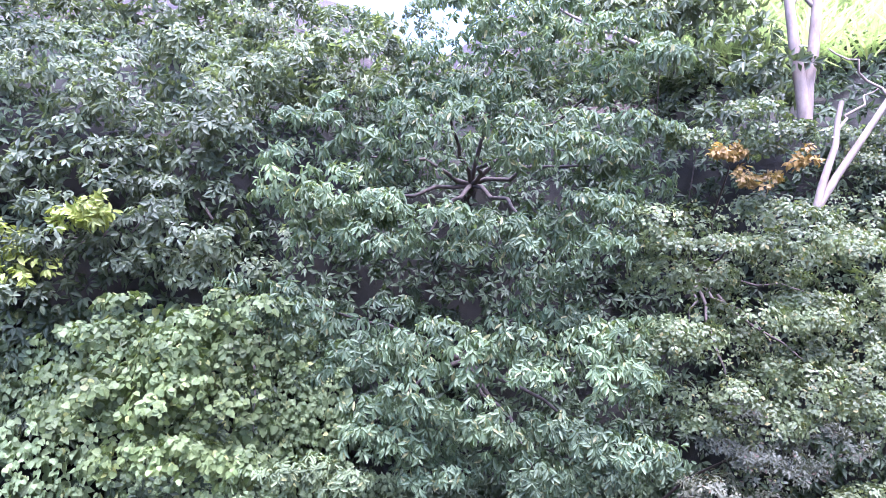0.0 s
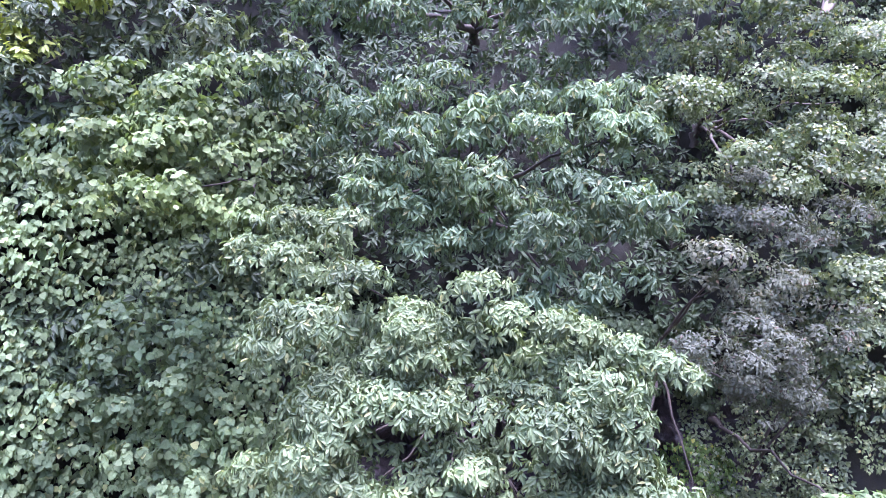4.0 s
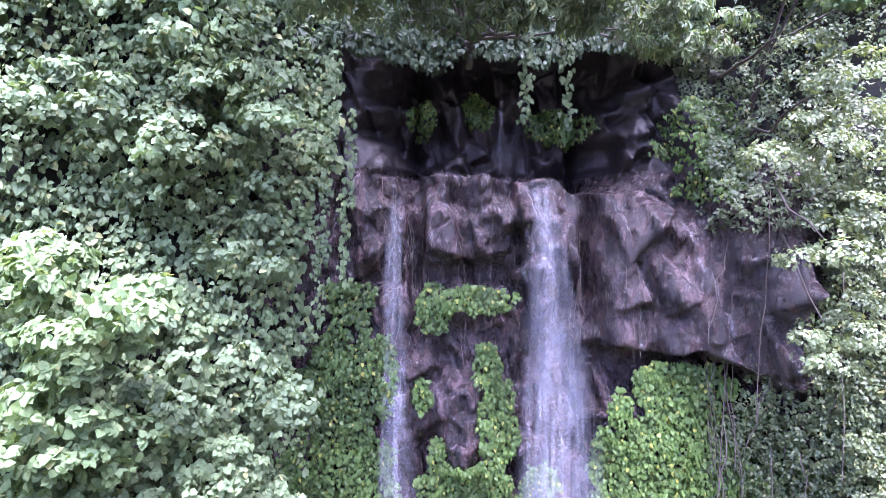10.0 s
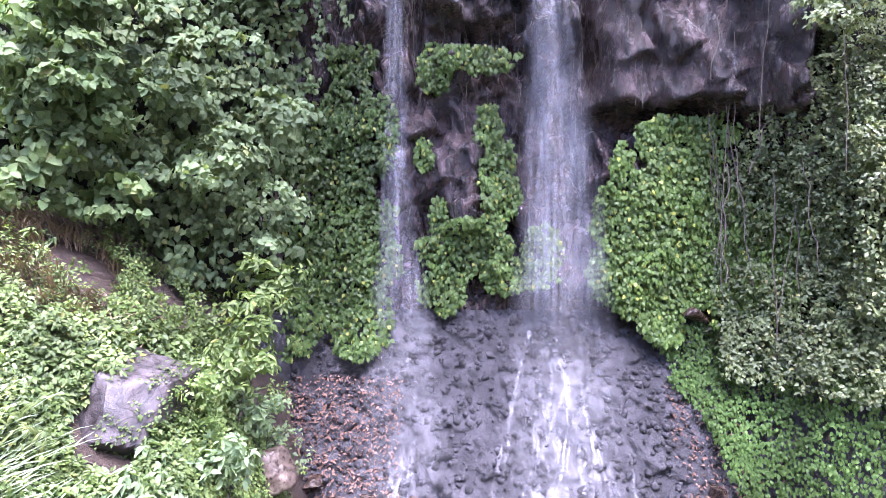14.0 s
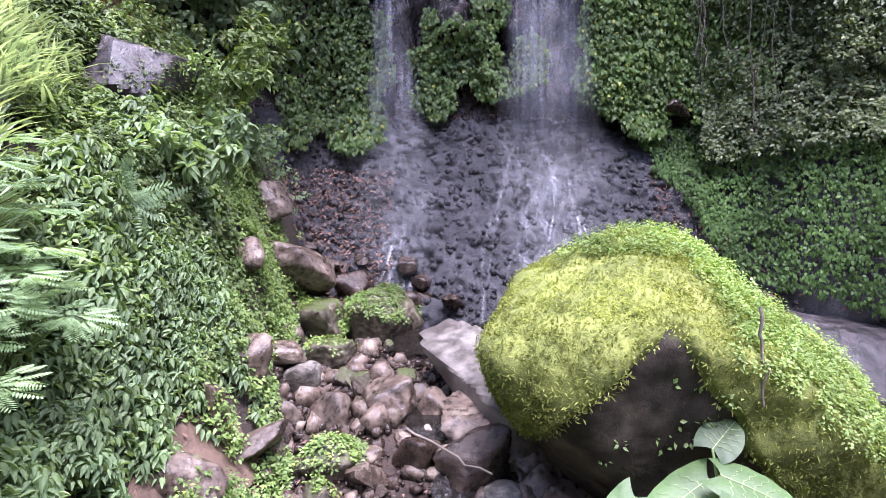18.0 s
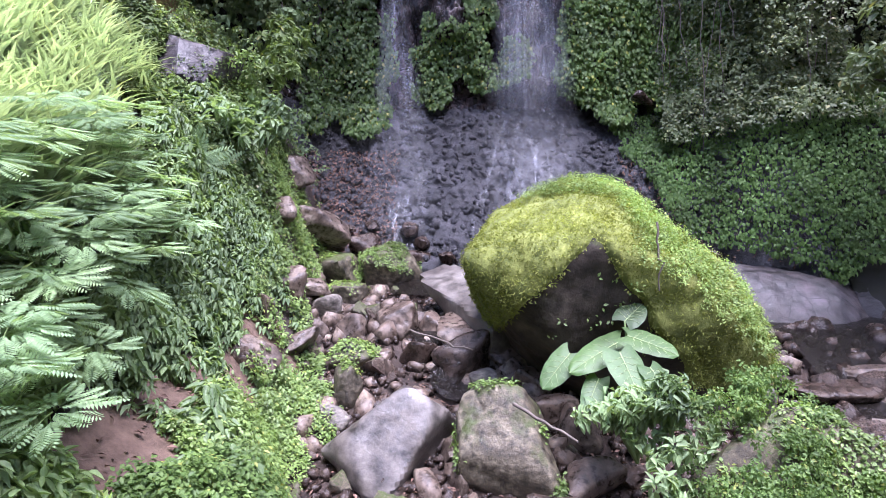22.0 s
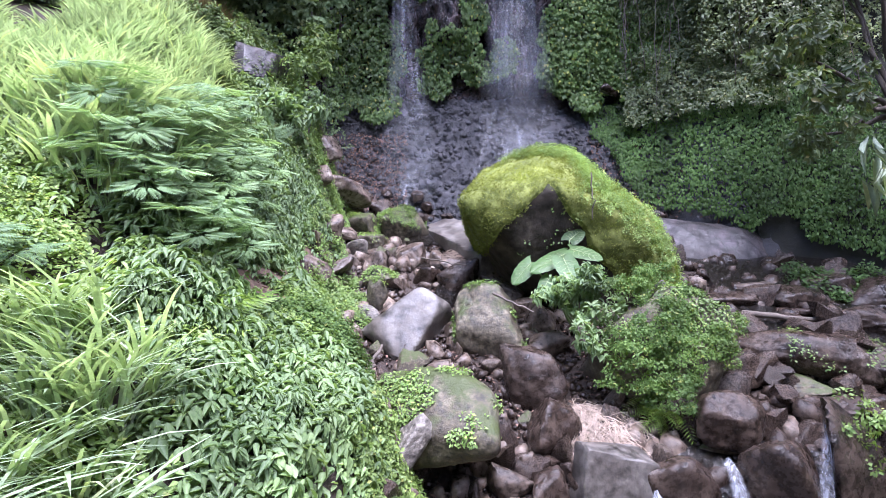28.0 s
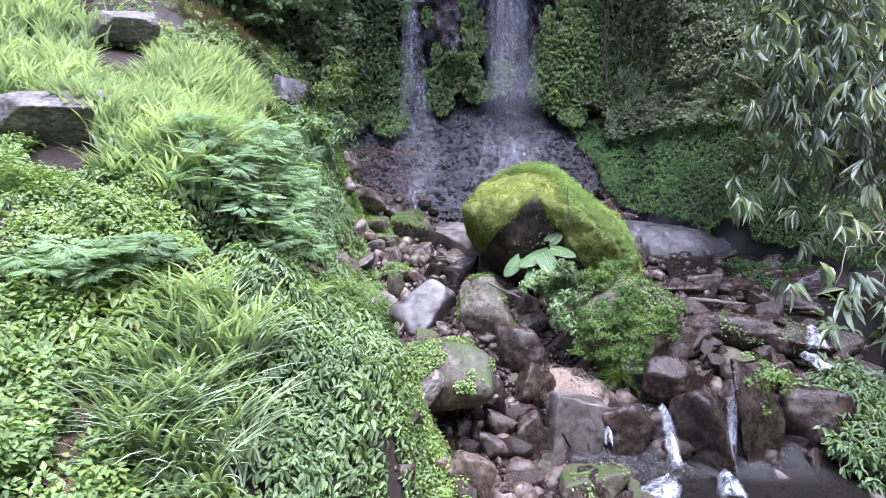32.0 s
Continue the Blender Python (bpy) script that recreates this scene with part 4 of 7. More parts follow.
curtain("ivy_strip", "ivy", M_IVY, (-3.4, -0.6), (4.6, 11.6), 9000, "bright green ivy hanging down the wet rock", patches([
    (-1.67, 11.51, 0.44, 0.79), (-1.87, 9.51, 0.84, 1.37), (-1.65, 7.82, 0.90, 1.26), (-1.39, 6.52, 0.62, 0.72), (-1.03, 9.83, 0.30, 0.74), (-2.34, 7.63, 0.52, 1.55), (-1.89, 13.42, 0.17, 0.42)]), (0.02, 0.14), 11, 1.0, ivy_face, -0.6)
curtain("ivy_strip", "ivy", M_IVY, (-1.0, 2.6), (5.5, 12.0), 12500, "bright green ivy on ledges between the two falls", patches([
    (0.66, 11.33, 0.84, 0.25), (-0.08, 11.15, 0.34, 0.44), (0.92, 10.05, 0.27, 0.47), (1.08, 8.99, 0.38, 0.95), (-0.31, 9.51, 0.19, 0.32), (0.56, 7.79, 0.89, 0.61), (0.14, 7.02, 0.52, 0.47), (1.91, 7.63, 0.40, 0.57),
    (1.33, 7.23, 0.62, 0.31), (-0.02, 8.35, 0.17, 0.32)]), (0.02, 0.12), 12, 0.95, ivy_face, -0.6)
curtain("ivy_strip", "ivy", M_IVY, (2.5, 6.4), (5.0, 10.2), 12500, "bright green ivy below the rock shelf", patches([
    (4.36, 9.61, 0.76, 0.81), (4.05, 8.48, 0.81, 1.12), (4.77, 7.68, 1.11, 1.11), (3.33, 9.36, 0.19, 0.39), (3.09, 8.37, 0.23, 0.57), (3.16, 7.40, 0.41, 0.56), (3.70, 7.26, 0.61, 0.71), (4.00, 6.55, 0.41, 0.41)]), (0.02, 0.16), 13, 1.05, ivy_face, -0.6)
curtain("ivy_slope", "ivy", M_IVYD, (3.2, 9.0), (1.9, 9.5), 34000, "green ivy covering the shaded foot of the cliff, shade put into its colour",
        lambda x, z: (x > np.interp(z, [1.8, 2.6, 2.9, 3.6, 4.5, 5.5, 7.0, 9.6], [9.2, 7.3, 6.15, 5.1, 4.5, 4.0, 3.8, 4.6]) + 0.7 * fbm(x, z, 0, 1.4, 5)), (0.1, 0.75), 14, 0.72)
curtain("cave_ivy", "ivy", M_IVY, (-1.5, 5.4), (13.0, 16.0), 9000, "ivy in the dark hollow above the ledge", patches([
    (-0.35, 15.02, 0.29, 0.39), (0.80, 15.16, 0.29, 0.46), (2.43, 14.83, 0.61, 0.39), (4.88, 14.25, 0.62, 0.93)], 0.4), (0.05, 0.12), 15, 0.9, rock_face, -1.0)
# leaves in the shade colour, added to cover the hollow's upper rim
curtain("cave_fringe", "ivy", M_DEEP, (-2.4, 5.2), (15.3, 17.4), 5200, "leaves hanging over the hollow, darkened in colour for shade", lambda x, z: z > 15.9 + 0.9 * fbm(x, 0 * x, 0, 1.6, 91), (0.2, 0.4), 28, 1.3, None, -1.0)
curtain("climber_curtain", "far", M_DEEP, (-10, 12), (16.2, 27), 6500, "backing leaves above the fall, shade put into their colour", None, (0.1, 1.0), 6, 0.9, bare=-1.0)

woody("climber_mound", "heart", M_HEART, M_BARK, [(-4.32, 8.70, 17.27, 0.90, 0.74), (-5.50, 8.90, 16.27, 1.01, 0.92), (-3.98, 9.30, 15.67, 1.14, 1.05), (-5.49, 8.80, 14.61, 1.08, 0.99), (-3.45, 9.60, 14.02, 1.18, 1.09), (-4.11, 9.30, 13.60, 1.03, 0.86), (-3.08, 9.80, 14.54, 1.00, 1.00), (-4.98, 9.00, 14.16, 0.92, 0.75), (-3.00, 9.90, 12.53, 0.83, 1.01)],
      "mound of heart-leaved climber on the cliff", "climber", density=24)
woody("climber_mound", "heart_big", M_BRIGHT, M_BARK, [(-5.12, 7.80, 11.80, 0.93, 0.57), (-4.13, 7.60, 11.29, 1.05, 0.70), (-4.78, 7.80, 10.77, 1.00, 0.72), (-4.62, 7.90, 9.70, 0.87, 0.65)],
      "pale green climber with large soft leaves", "climber", density=22)
woody("climber_mound", "heart", M_HEART, M_BARK, [(-3.68, 8.90, 10.41, 0.99, 0.99), (-3.55, 9.00, 9.01, 1.00, 0.92), (-2.82, 9.60, 8.15, 0.80, 0.71), (-2.80, 9.80, 9.86, 0.73, 1.09), (-4.57, 8.60, 8.92, 0.87, 0.64)],
      "mound of dark heart-leaved climber", "climber", density=24)


curtain("climber_curtain", "small", M_SHRUB, (4.7, 6.6), (6.0, 13.6), 2600, "small-leaved climbers hanging beside the rock shelf",
        lambda x, z: x > 6.1 + 0.25 * fbm(z, 0 * z, 0, 0.9, 31) - 1.2 * smooth((9.8 - z) / 0.8), (0.1, 0.5), 21, 1.1, rock_face, -0.25)
curtain("climber_curtain", "small", M_SHRUB, (6.0, 9.5), (6.8, 14.5), 3600, "tangled climbers on the shaded cliff", None, (0.75, 1.0), 22, 1.15, None, -0.2)
curtain("climber_curtain", "small", M_SHRUB, (4.7, 7.4), (5.6, 10.8), 3600, "small-leaved climbers hanging below the rock shelf",
        lambda x, z: x > 4.9 + 0.5 * smooth((z - 8.8) / 1.2) + 0.4 * fbm(z, 0 * z, 0, 0.9, 35), (0.6, 0.6), 23, 1.1, None, -0.5)
woody("climber_mound", "heart_big", M_BRIGHT, M_BARK, [(-4.91, 7.40, 9.87, 0.74, 0.61), (-4.96, 7.60, 8.75, 0.76, 0.56), (-4.30, 8.00, 9.47, 0.73, 0.66), (-4.46, 8.30, 8.40, 0.69, 0.46)], "pale green climber with large soft leaves", "climber", density=22)


curtain("climber_curtain", "small", M_DARK, (4.2, 6.6), (12.6, 17.5), 2200, "dark climbers beside the hollow", lambda x, z: x > 4.7 + 0.5 * fbm(z, 0 * z, 0, 0.9, 3), (0.05, 0.4), 27, 1.2, rock_face, -0.4)


# ---- ground cover on the left slope and the bank ----
def cover(name, kind, material, centre, rx, ry, n, label, category, seed, lift=(0.0, 0.3), scale=1.0, turn=0.0, ragged=0.5, tall=0.0):
    rng = np.random.default_rng(seed)
    r, a = np.sqrt(rng.random(n)), rng.uniform(0, 2 * math.pi, n)
    r = r * (1 + ragged * 2 * fbm(np.cos(a) * 1.3, np.sin(a) * 1.3, 0, 1.5, seed))
    u, v = r * np.cos(a) * rx, r * np.sin(a) * ry
    c, s = math.cos(radians(turn)), math.sin(radians(turn))
    x, y = centre[0] + u * c - v * s, centre[1] + u * s + v * c
    ok = np.min(np.hypot(x[:, None] - CLEAR[None, :, 0], y[:, None] - CLEAR[None, :, 1]) - CLEAR[None, :, 2], 1) > 0.04
    x, y, r = x[ok], y[ok], r[ok]
    n = len(x)
    hump = tall * np.clip(1 - r * r, 0, 1) * (0.5 + vnoise(x, y, 0, 2.2, seed + 9))
    h = rng.uniform(*lift, n) * (0.5 + vnoise(x, y, 0, 1.6, seed)) + hump * rng.uniform(0.85 if kind == "nettle" else 0.55, 1.0, n)
    e = 0.05
    gz = ground_h(x, y)
    gxn, gyn = (ground_h(x + e, y) - gz) / e, (ground_h(x, y + e) - gz) / e
    nrm = unit(np.stack([-0.6 * gxn, -0.6 * gyn - 0.15, np.ones(n)], 1))
    V, F = tufts_to_leaves(kind, np.stack([x, y, gz + h], 1), nrm, rng, scale)
    return put(name, V, F, material, kind="stuff", label=label, category=category, smooth_shade=True)


# trodden path: points with half width
PATH_LINE = np.array([[-1.60, 5.44, 0.16], [-1.74, 4.75, 0.18], [-1.76, 4.10, 0.18], [-1.79, 3.40, 0.17], [-1.82, 2.80, 0.19], [-1.74, 2.15, 0.27], [-1.84, 1.75, 0.16], [-2.72, -1.75, 0.11], [-2.66, -2.05, 0.13], [-2.50, -2.40, 0.13]])
CLEAR = np.concatenate([PATH_LINE, [[-3.35, 6.3, 0.3], [-4.8, 1.2, 0.4], [-5.8, 4.5, 0.45], [-4.47, 7.80, 0.38], [-3.81, 8.70, 0.33]]])  # path and bare rocks
cover("herb_mat", "herb", M_HERB, (-7, 1.0), 7, 10.5, 8000, "low mat of mixed fresh green herbs on the slope", "undergrowth", 37, (0, 0.25), 1.3)
cover("broadleaf_weeds", "nettle", M_NETTLE, (-6.5, 1.5), 5, 8, 1300, "scattered broad-leaved weeds on the slope", "undergrowth", 51, (0, 0.35), 0.7)


def zone(name, kind, material, spots, r, n, label, category, seed, lift, scale, tall):
    """The same growth in clumps over a stretch of the slope."""
    for i, at in enumerate(spots):
        cover(name, kind, material, at, r * (0.85 + 0.3 * ((i * 7) % 5) / 4), r * (0.85 + 0.3 * ((i * 3) % 4) / 3), n, label, category, seed + i, lift, scale * (0.88 + 0.24 * ((i * 5) % 6) / 5), 25.0 * i, 0.6, tall)


zone("tall_grass", "reed", M_REED, ((-4.22, 1.51), (-3.38, 1.52), (-4.67, 3.77), (-4.15, 2.48), (-2.90, 1.92), (-3.61, 3.54), (-4.93, 2.79), (-3.20, 2.61), (-4.42, 4.06), (-4.33, 3.01), (-4.88, 1.87), (-3.60, 2.99), (-3.64, 2.18), (-4.77, 2.24)), 0.5, 115, "tall pale grass on the upper slope", "grass", 200, (0, 0.1), 0.95, 0.1)
zone("tall_grass", "reed", M_REED, ((-6.6, 4.6), (-7.8, 3.6), (-8.2, 5.4), (-6.4, 3.2)), 1.0, 160, "tall pale grass on the upper slope", "grass", 220, (0, 0.1), 1.0, 0.1)
zone("tall_grass", "reed", M_REED, ((-4.31, 4.62), (-4.12, 5.17), (-3.84, 4.21), (-3.73, 5.42), (-3.41, 4.34), (-3.79, 4.91), (-4.83, 4.59), (-3.30, 3.85), (-3.05, 3.30)), 0.45, 85, "pale grass along the brow of the slope", "grass", 640, (0, 0.1), 0.85, 0.1)
zone("ridge_weeds", "small", M_HERBL, ((-5.16, 3.33), (-4.90, 5.94), (-5.87, 3.97), (-4.09, 5.82), (-5.18, 2.00), (-5.83, 2.57), (-3.82, 6.82), (-4.02, 4.63), (-3.92, 4.89), (-5.71, 5.52), (-4.46, 5.97), (-5.62, 4.36)), 0.5, 150, "small-leaved weeds along the brow of the slope", "undergrowth", 450, (0, 0.25), 1.0, 0.3)
zone("slope_weeds", "small", M_WEED, ((-4.60, 6.33), (-4.93, 11.99), (-4.21, 5.70), (-3.85, 6.45), (-3.84, 8.76),), 0.5, 230, "small-leaved weeds along the top of the slope", "undergrowth", 440, (0, 0.25), 1.1, 0.3)
zone("slope_herbs", "herb", M_HERBL, ((-3.58, 1.01), (-3.53, -0.07), (-3.99, 0.19), (-3.93, -0.49), (-3.24, 0.64), (-3.99, 0.72), (-2.90, 0.20)), 0.42, 330, "yellowish herbs on the slope", "undergrowth", 230, (0, 0.2), 1.2, 0.2)
zone("slope_herbs", "herb", M_WEED, ((-4.95, 4.73), (-4.40, 5.59), (-3.84, 6.90),), 0.6, 420, "creeping herbs at the top of the slope", "undergrowth", 235, (0, 0.15), 1.2, 0.1)


zone("slope_herbs", "herb", M_HERB, ((-4.62, 0.80), (-4.25, 1.05), (-4.05, 1.35), (-4.70, 0.35), (-5.30, 0.85), (-4.40, 0.45), (-5.60, 2.1), (-5.9, 1.3)), 0.45, 330, "fresh herbs round the pale rock of the slope", "undergrowth", 245, (0, 0.25), 1.2, 0.15)


def mimosa(x, y, height, seed):
    """A feathery shrub: thin stems, each ending in a flat spray of fronds that droop at their tips."""
    rng = np.random.default_rng(seed)
    z = float(ground_h(x, y))
    ob = thing("mimosa_shrub", (x, y, z), "feathery light green shrub with fronds in flat tiers", "shrub", "feathery shrubs")
    for k in range(9):
        a, h = k * 2.4 + rng.uniform(0, 0.6), height * (0.5 + 0.5 * (k + 1) / 9)
        r = 0.36 * (1.15 - 0.6 * k / 9)
        c = np.array([x + r * math.cos(a), y + r * math.sin(a), z + h])
        V, F = tube(bend((x, y, z), c, -0.05, 0.02, 6, rng), np.linspace(0.009, 0.004, 6), 4)
        stem = put("stem", V, F, M_STALK, ob)
        n = 34
        turn = np.linspace(0, 2 * math.pi, n, endpoint=False) + rng.uniform(0, 0.4, n)
        tip = unit(np.array([0.06, -0.25, 1.0]) + 0.16 * rng.normal(size=3))
        e1 = unit(np.cross(tip, np.array([0.2, 0.9, 0.1])))
        e2 = np.cross(tip, e1)
        way = np.cos(turn)[:, None] * e1 + np.sin(turn)[:, None] * e2 + tip * rng.uniform(-0.08, 0.14, (n, 1))
        nrm = tip + 0.07 * rng.normal(size=(n, 3))
        size = rng.uniform(0.11, 0.18, n)
        V, F = leaf_cloud(c + unit(way) * 0.15 * np.sqrt(rng.random((n, 1))) + np.array([0.02, 0.02, 0.008]) * rng.normal(size=(n, 3)), way, nrm, size, size * 0.95, "mimosa")
        put("frond_spray", V, F, M_MIMOSA, stem, kind="stuff")


for k, (x, y) in enumerate(((-2.00, 1.00), (-2.40, 1.02), (-2.78, 0.95), (-2.12, 1.50), (-2.55, 1.55), (-2.18, 2.02), (-2.62, 2.20), (-2.33, 2.70), (-2.72, 2.95), (-2.42, 3.45), (-2.80, 3.65), (-3.05, 1.35))):
    mimosa(x, y, 0.90 + 0.08 * (k % 3), 500 + k)
for k, (x, y) in enumerate(((-3.45, -0.67), (-3.15, -0.35), (-3.60, -0.95))):
    mimosa(x, y, 0.36, 520 + k)
zone("nettle_bed", "nettle", M_NETTLED, ((-1.98, 3.68), (-2.52, 3.90), (-2.17, 4.46), (-2.45, 3.46), (-2.10, 2.95), (-2.30, 2.55), (-2.06, 5.10), (-2.27, 5.17), (-2.14, 6.00), (-1.95, 5.70), (-2.62, 4.70), (-1.98, 3.30), (-2.02, 2.70), (-2.12, 3.95), (-2.0, 4.3), (-2.25, 3.15)), 0.36, 190, "thick bed of green nettle-like leaves above the path", "undergrowth", 260, (0, 0.15), 0.56, 0.3)
zone("nettle_bed", "nettle", M_NETTLE, ((-2.25, 0.57), (-2.08, 1.92), (-1.70, 0.74), (-2.38, 0.97), (-1.98, 0.10), (-2.20, 1.47), (-1.86, 1.21), (-1.87, 0.38), (-2.08, 2.40), (-2.36, 2.05)), 0.38, 190, "thick bed of large green nettle-like leaves", "undergrowth", 290, (0, 0.2), 0.6, 0.42)
zone("nettle_bed", "nettle", M_NETTLE, ((-1.08, -0.05), (-1.52, -0.30), (-1.48, 0.07), (-0.84, 1.00), (-0.51, 0.85), (-1.30, 0.57), (-0.91, 0.27), (-0.97, 1.46), (-0.62, 0.50), (-1.33, 1.27), (-0.55, 1.23), (-1.14, -0.86), (-0.40, 0.28), (-0.71, -0.35), (-0.91, 0.59), (-1.27, -1.20), (-0.77, -0.72), (-1.09, -0.44), (-0.11, 0.62)), 0.34, 120, "dense bed of bright green nettle-like leaves on the bank", "undergrowth", 300, (0, 0.12), 0.66, 0.2)
zone("nettle_bed", "nettle", M_NETTLE, ((-2.89, 4.34), (-2.63, 4.79), (-2.43, 5.57), (-2.57, 4.05), (-2.37, 4.56), (-2.18, 5.36),), 0.42, 190, "thick bed of small nettle-like leaves", "undergrowth", 280, (0, 0.15), 0.52, 0.35)
zone("tall_grass", "grass", M_GRASS, ((-1.83, -1.84), (-2.35, -1.34), (-2.37, -0.55), (-2.22, -0.91), (-2.43, -1.67), (-2.23, -1.95), (-1.75, -1.51), (-1.98, -0.33), (-1.88, -1.22), (-2.06, -1.60), (-2.06, -0.65)), 0.3, 15, "long arching grass on the bank", "grass", 320, (0, 0.1), 0.8, 0.1)
zone("bank_weeds", "nettle", M_HERBL, ((-2.87, -1.60), (-2.81, -0.80), (-3.51, -0.94), (-3.18, -1.34), (-2.90, -1.34), (-3.17, -0.49), (-3.15, -0.98), (-2.68, -0.37), (-2.34, -0.20), (-3.09, -0.52), (-2.06, 0.00), (-2.82, -0.75), (-2.20, 0.30), (-2.05, -1.05), (-1.75, -1.95)), 0.3, 50, "broad-leaved weeds among the grass", "undergrowth", 355, (0, 0.22), 0.85, 0.15)
zone("bank_weeds", "herb", M_HERB, ((-3.02, -1.85), (-2.98, -2.20), (-2.42, -1.95), (-2.30, -2.25), (-2.45, -1.65), (-3.0, -1.55), (-3.40, -1.40), (-3.20, -1.95), (-2.95, -2.50), (-3.45, -0.95), (-2.25, -2.55), (-1.75, -2.55), (-1.35, -2.05), (-2.55, -0.95), (-2.20, -1.45), (-1.80, -0.95)), 0.34, 200, "fresh green herbs along the path", "undergrowth", 375, (0, 0.25), 1.3, 0.1)
zone("bank_herbs", "herb", M_HERBL, ((-1.65, 0.68), (-1.53, 1.24), (-1.65, 0.37), (-1.76, 0.09), (-1.44, 0.92), (-1.27, 1.52)), 0.26, 250, "yellow-green herbs along the top of the bank", "undergrowth", 395, (0, 0.15), 1.0, 0.18)
zone("bank_herbs", "herb", M_HERBD, ((-1.22, 1.99), (-1.17, 2.38), (-0.94, 1.79), (-1.40, 1.78), (-0.82, 2.09), (-0.94, 2.70), (-0.60, 1.95)), 0.26, 280, "mixed green herbs along the top of the bank", "undergrowth", 425, (0, 0.15), 0.9, 0.18)
zone("bank_herbs", "herb", M_HERB, ((-1.42, 4.25), (-1.40, 5.46), (-1.35, 4.71), (-1.19, 4.97), (-1.43, 3.69), (-1.49, 2.63), (-1.42, 3.00), (-1.50, 3.28), (-1.25, 3.24), (-1.22, 2.79), (-1.50, 2.35), (-1.04, 4.56), (-1.28, 4.10)), 0.25, 250, "low mat of fresh green herbs below the path", "undergrowth", 400, (0, 0.12), 0.85, 0.14)
zone("bank_weeds", "nettle", M_NETTLE, ((-1.50, 2.10), (-1.55, 2.70), (-1.20, 2.45)), 0.24, 40, "broad-leaved weeds below the path", "undergrowth", 415, (0, 0.15), 0.75, 0.15)
zone("bank_herbs", "herb", M_HERBL, ((0.10, 0.75), (-0.05, 0.45), (0.25, 1.05), (-0.41, 0.72), (0.12, 1.25), (-0.01, 1.52), (-0.40, 0.45), (-0.07, 1.01), (-0.15, 0.80), (-0.32, 0.95), (-0.22, 0.61), (-0.06, 1.31), (0.30, 0.85), (0.05, 0.15), (-0.25, 1.54)), 0.17, 150, "fresh green herbs hanging over the edge of the bank", "undergrowth", 405, (0, 0.15), 1.0, 0.2)
for i, (cx, cy, rx, ry, n) in enumerate(((-1.75, 5.6, 0.35, 0.9, 700), (-2.0, 7.2, 0.5, 0.8, 900), (-1.5, 4.3, 0.3, 0.7, 420), (-2.7, 7.3, 0.8, 0.5, 800), (-2.2, 8.4, 0.6, 0.5, 500))):
    cover("bank_herbs", "herb", M_HERB, (cx, cy), rx, ry, n, "low herbs on the earth bank above the stones", "undergrowth", 140 + i, (0, 0.2), 0.95, 0, 0.7, 0.3)
zone("slope_weeds", "herb", M_WEED, ((-3.56, 5.62), (-3.25, 5.89), (-2.92, 6.21), (-2.63, 6.78), (-3.22, 5.29), (-2.93, 5.56), (-2.62, 5.89), (-2.36, 6.49), (-3.00, 6.60), (-3.75, 5.95)), 0.42, 260, "bright weeds on the slope below the climbers", "undergrowth", 410, (0, 0.2), 1.3, 0.35)
zone("slope_weeds", "nettle", M_NETTLED, ((-3.40, 5.40), (-2.80, 5.90), (-2.50, 6.30), (-3.10, 6.10)), 0.35, 50, "broad-leaved weeds on the slope below the climbers", "undergrowth", 436, (0, 0.25), 0.75, 0.35)
zone("slope_weeds", "small", M_WEED, ((-3.89, 6.42), (-3.60, 6.87), (-3.36, 7.62), (-3.15, 8.79), (-3.58, 6.15), (-3.29, 6.57), (-2.95, 7.08), (-2.74, 8.19),), 0.4, 190, "small-leaved weeds on the slope below the climbers", "undergrowth", 420, (0, 0.2), 1.2, 0.45)
cover("fern_clump", "fern", M_FERN, (-1.91, 0.65), 0.15, 0.15, 4, "arching fern among the grass", "fern", 76, (0.1, 0.2), 1.1)
cover("fern_clump", "fern", M_FERN, (0.30, 0.80), 0.2, 0.3, 5, "small fern at the edge of the bank", "fern", 77, (0.0, 0.1), 0.6)
# on the ledge below the climbers
for i, (cx, cy, n) in enumerate(((-4.83, 7.92, 90), (-4.25, 8.46, 60), (-4.53, 6.96, 70), (-4.19, 7.74, 60))):
    cover("dry_tussocks", "grass", M_DRY, (cx, cy), 0.8, 0.6, n, "flattened dry grass on the earth ledge", "grass", 170 + i, (0, 0.05), 0.42)
cover("dry_tussocks", "grass", M_DRY, (-4.67, 7.20), 1.0, 0.8, 130, "flattened dry grass on the earth ledge", "grass", 78, (0, 0.05), 0.42)
cover("herb_mat", "herb", M_WEED, (-4.45, 7.30), 0.9, 0.6, 300, "herbs among the dry grass of the ledge", "undergrowth", 89, (0, 0.2), 1.2, 0, 0.5, 0.1)
cover("herb_mat", "herb", M_WEED, (-3.92, 8.28), 0.8, 0.7, 450, "herbs over the earth ledge", "undergrowth", 79, (0, 0.35), 1.2, 0, 0.5, 0.2)
cover("ledge_shrub", "small", M_HERB, (-3.47, 11.10), 0.5, 0.6, 700, "leafy shrub at the foot of the climbers", "shrub", 80, (0, 0.4), 1.5, 0, 0.5, 0.5)
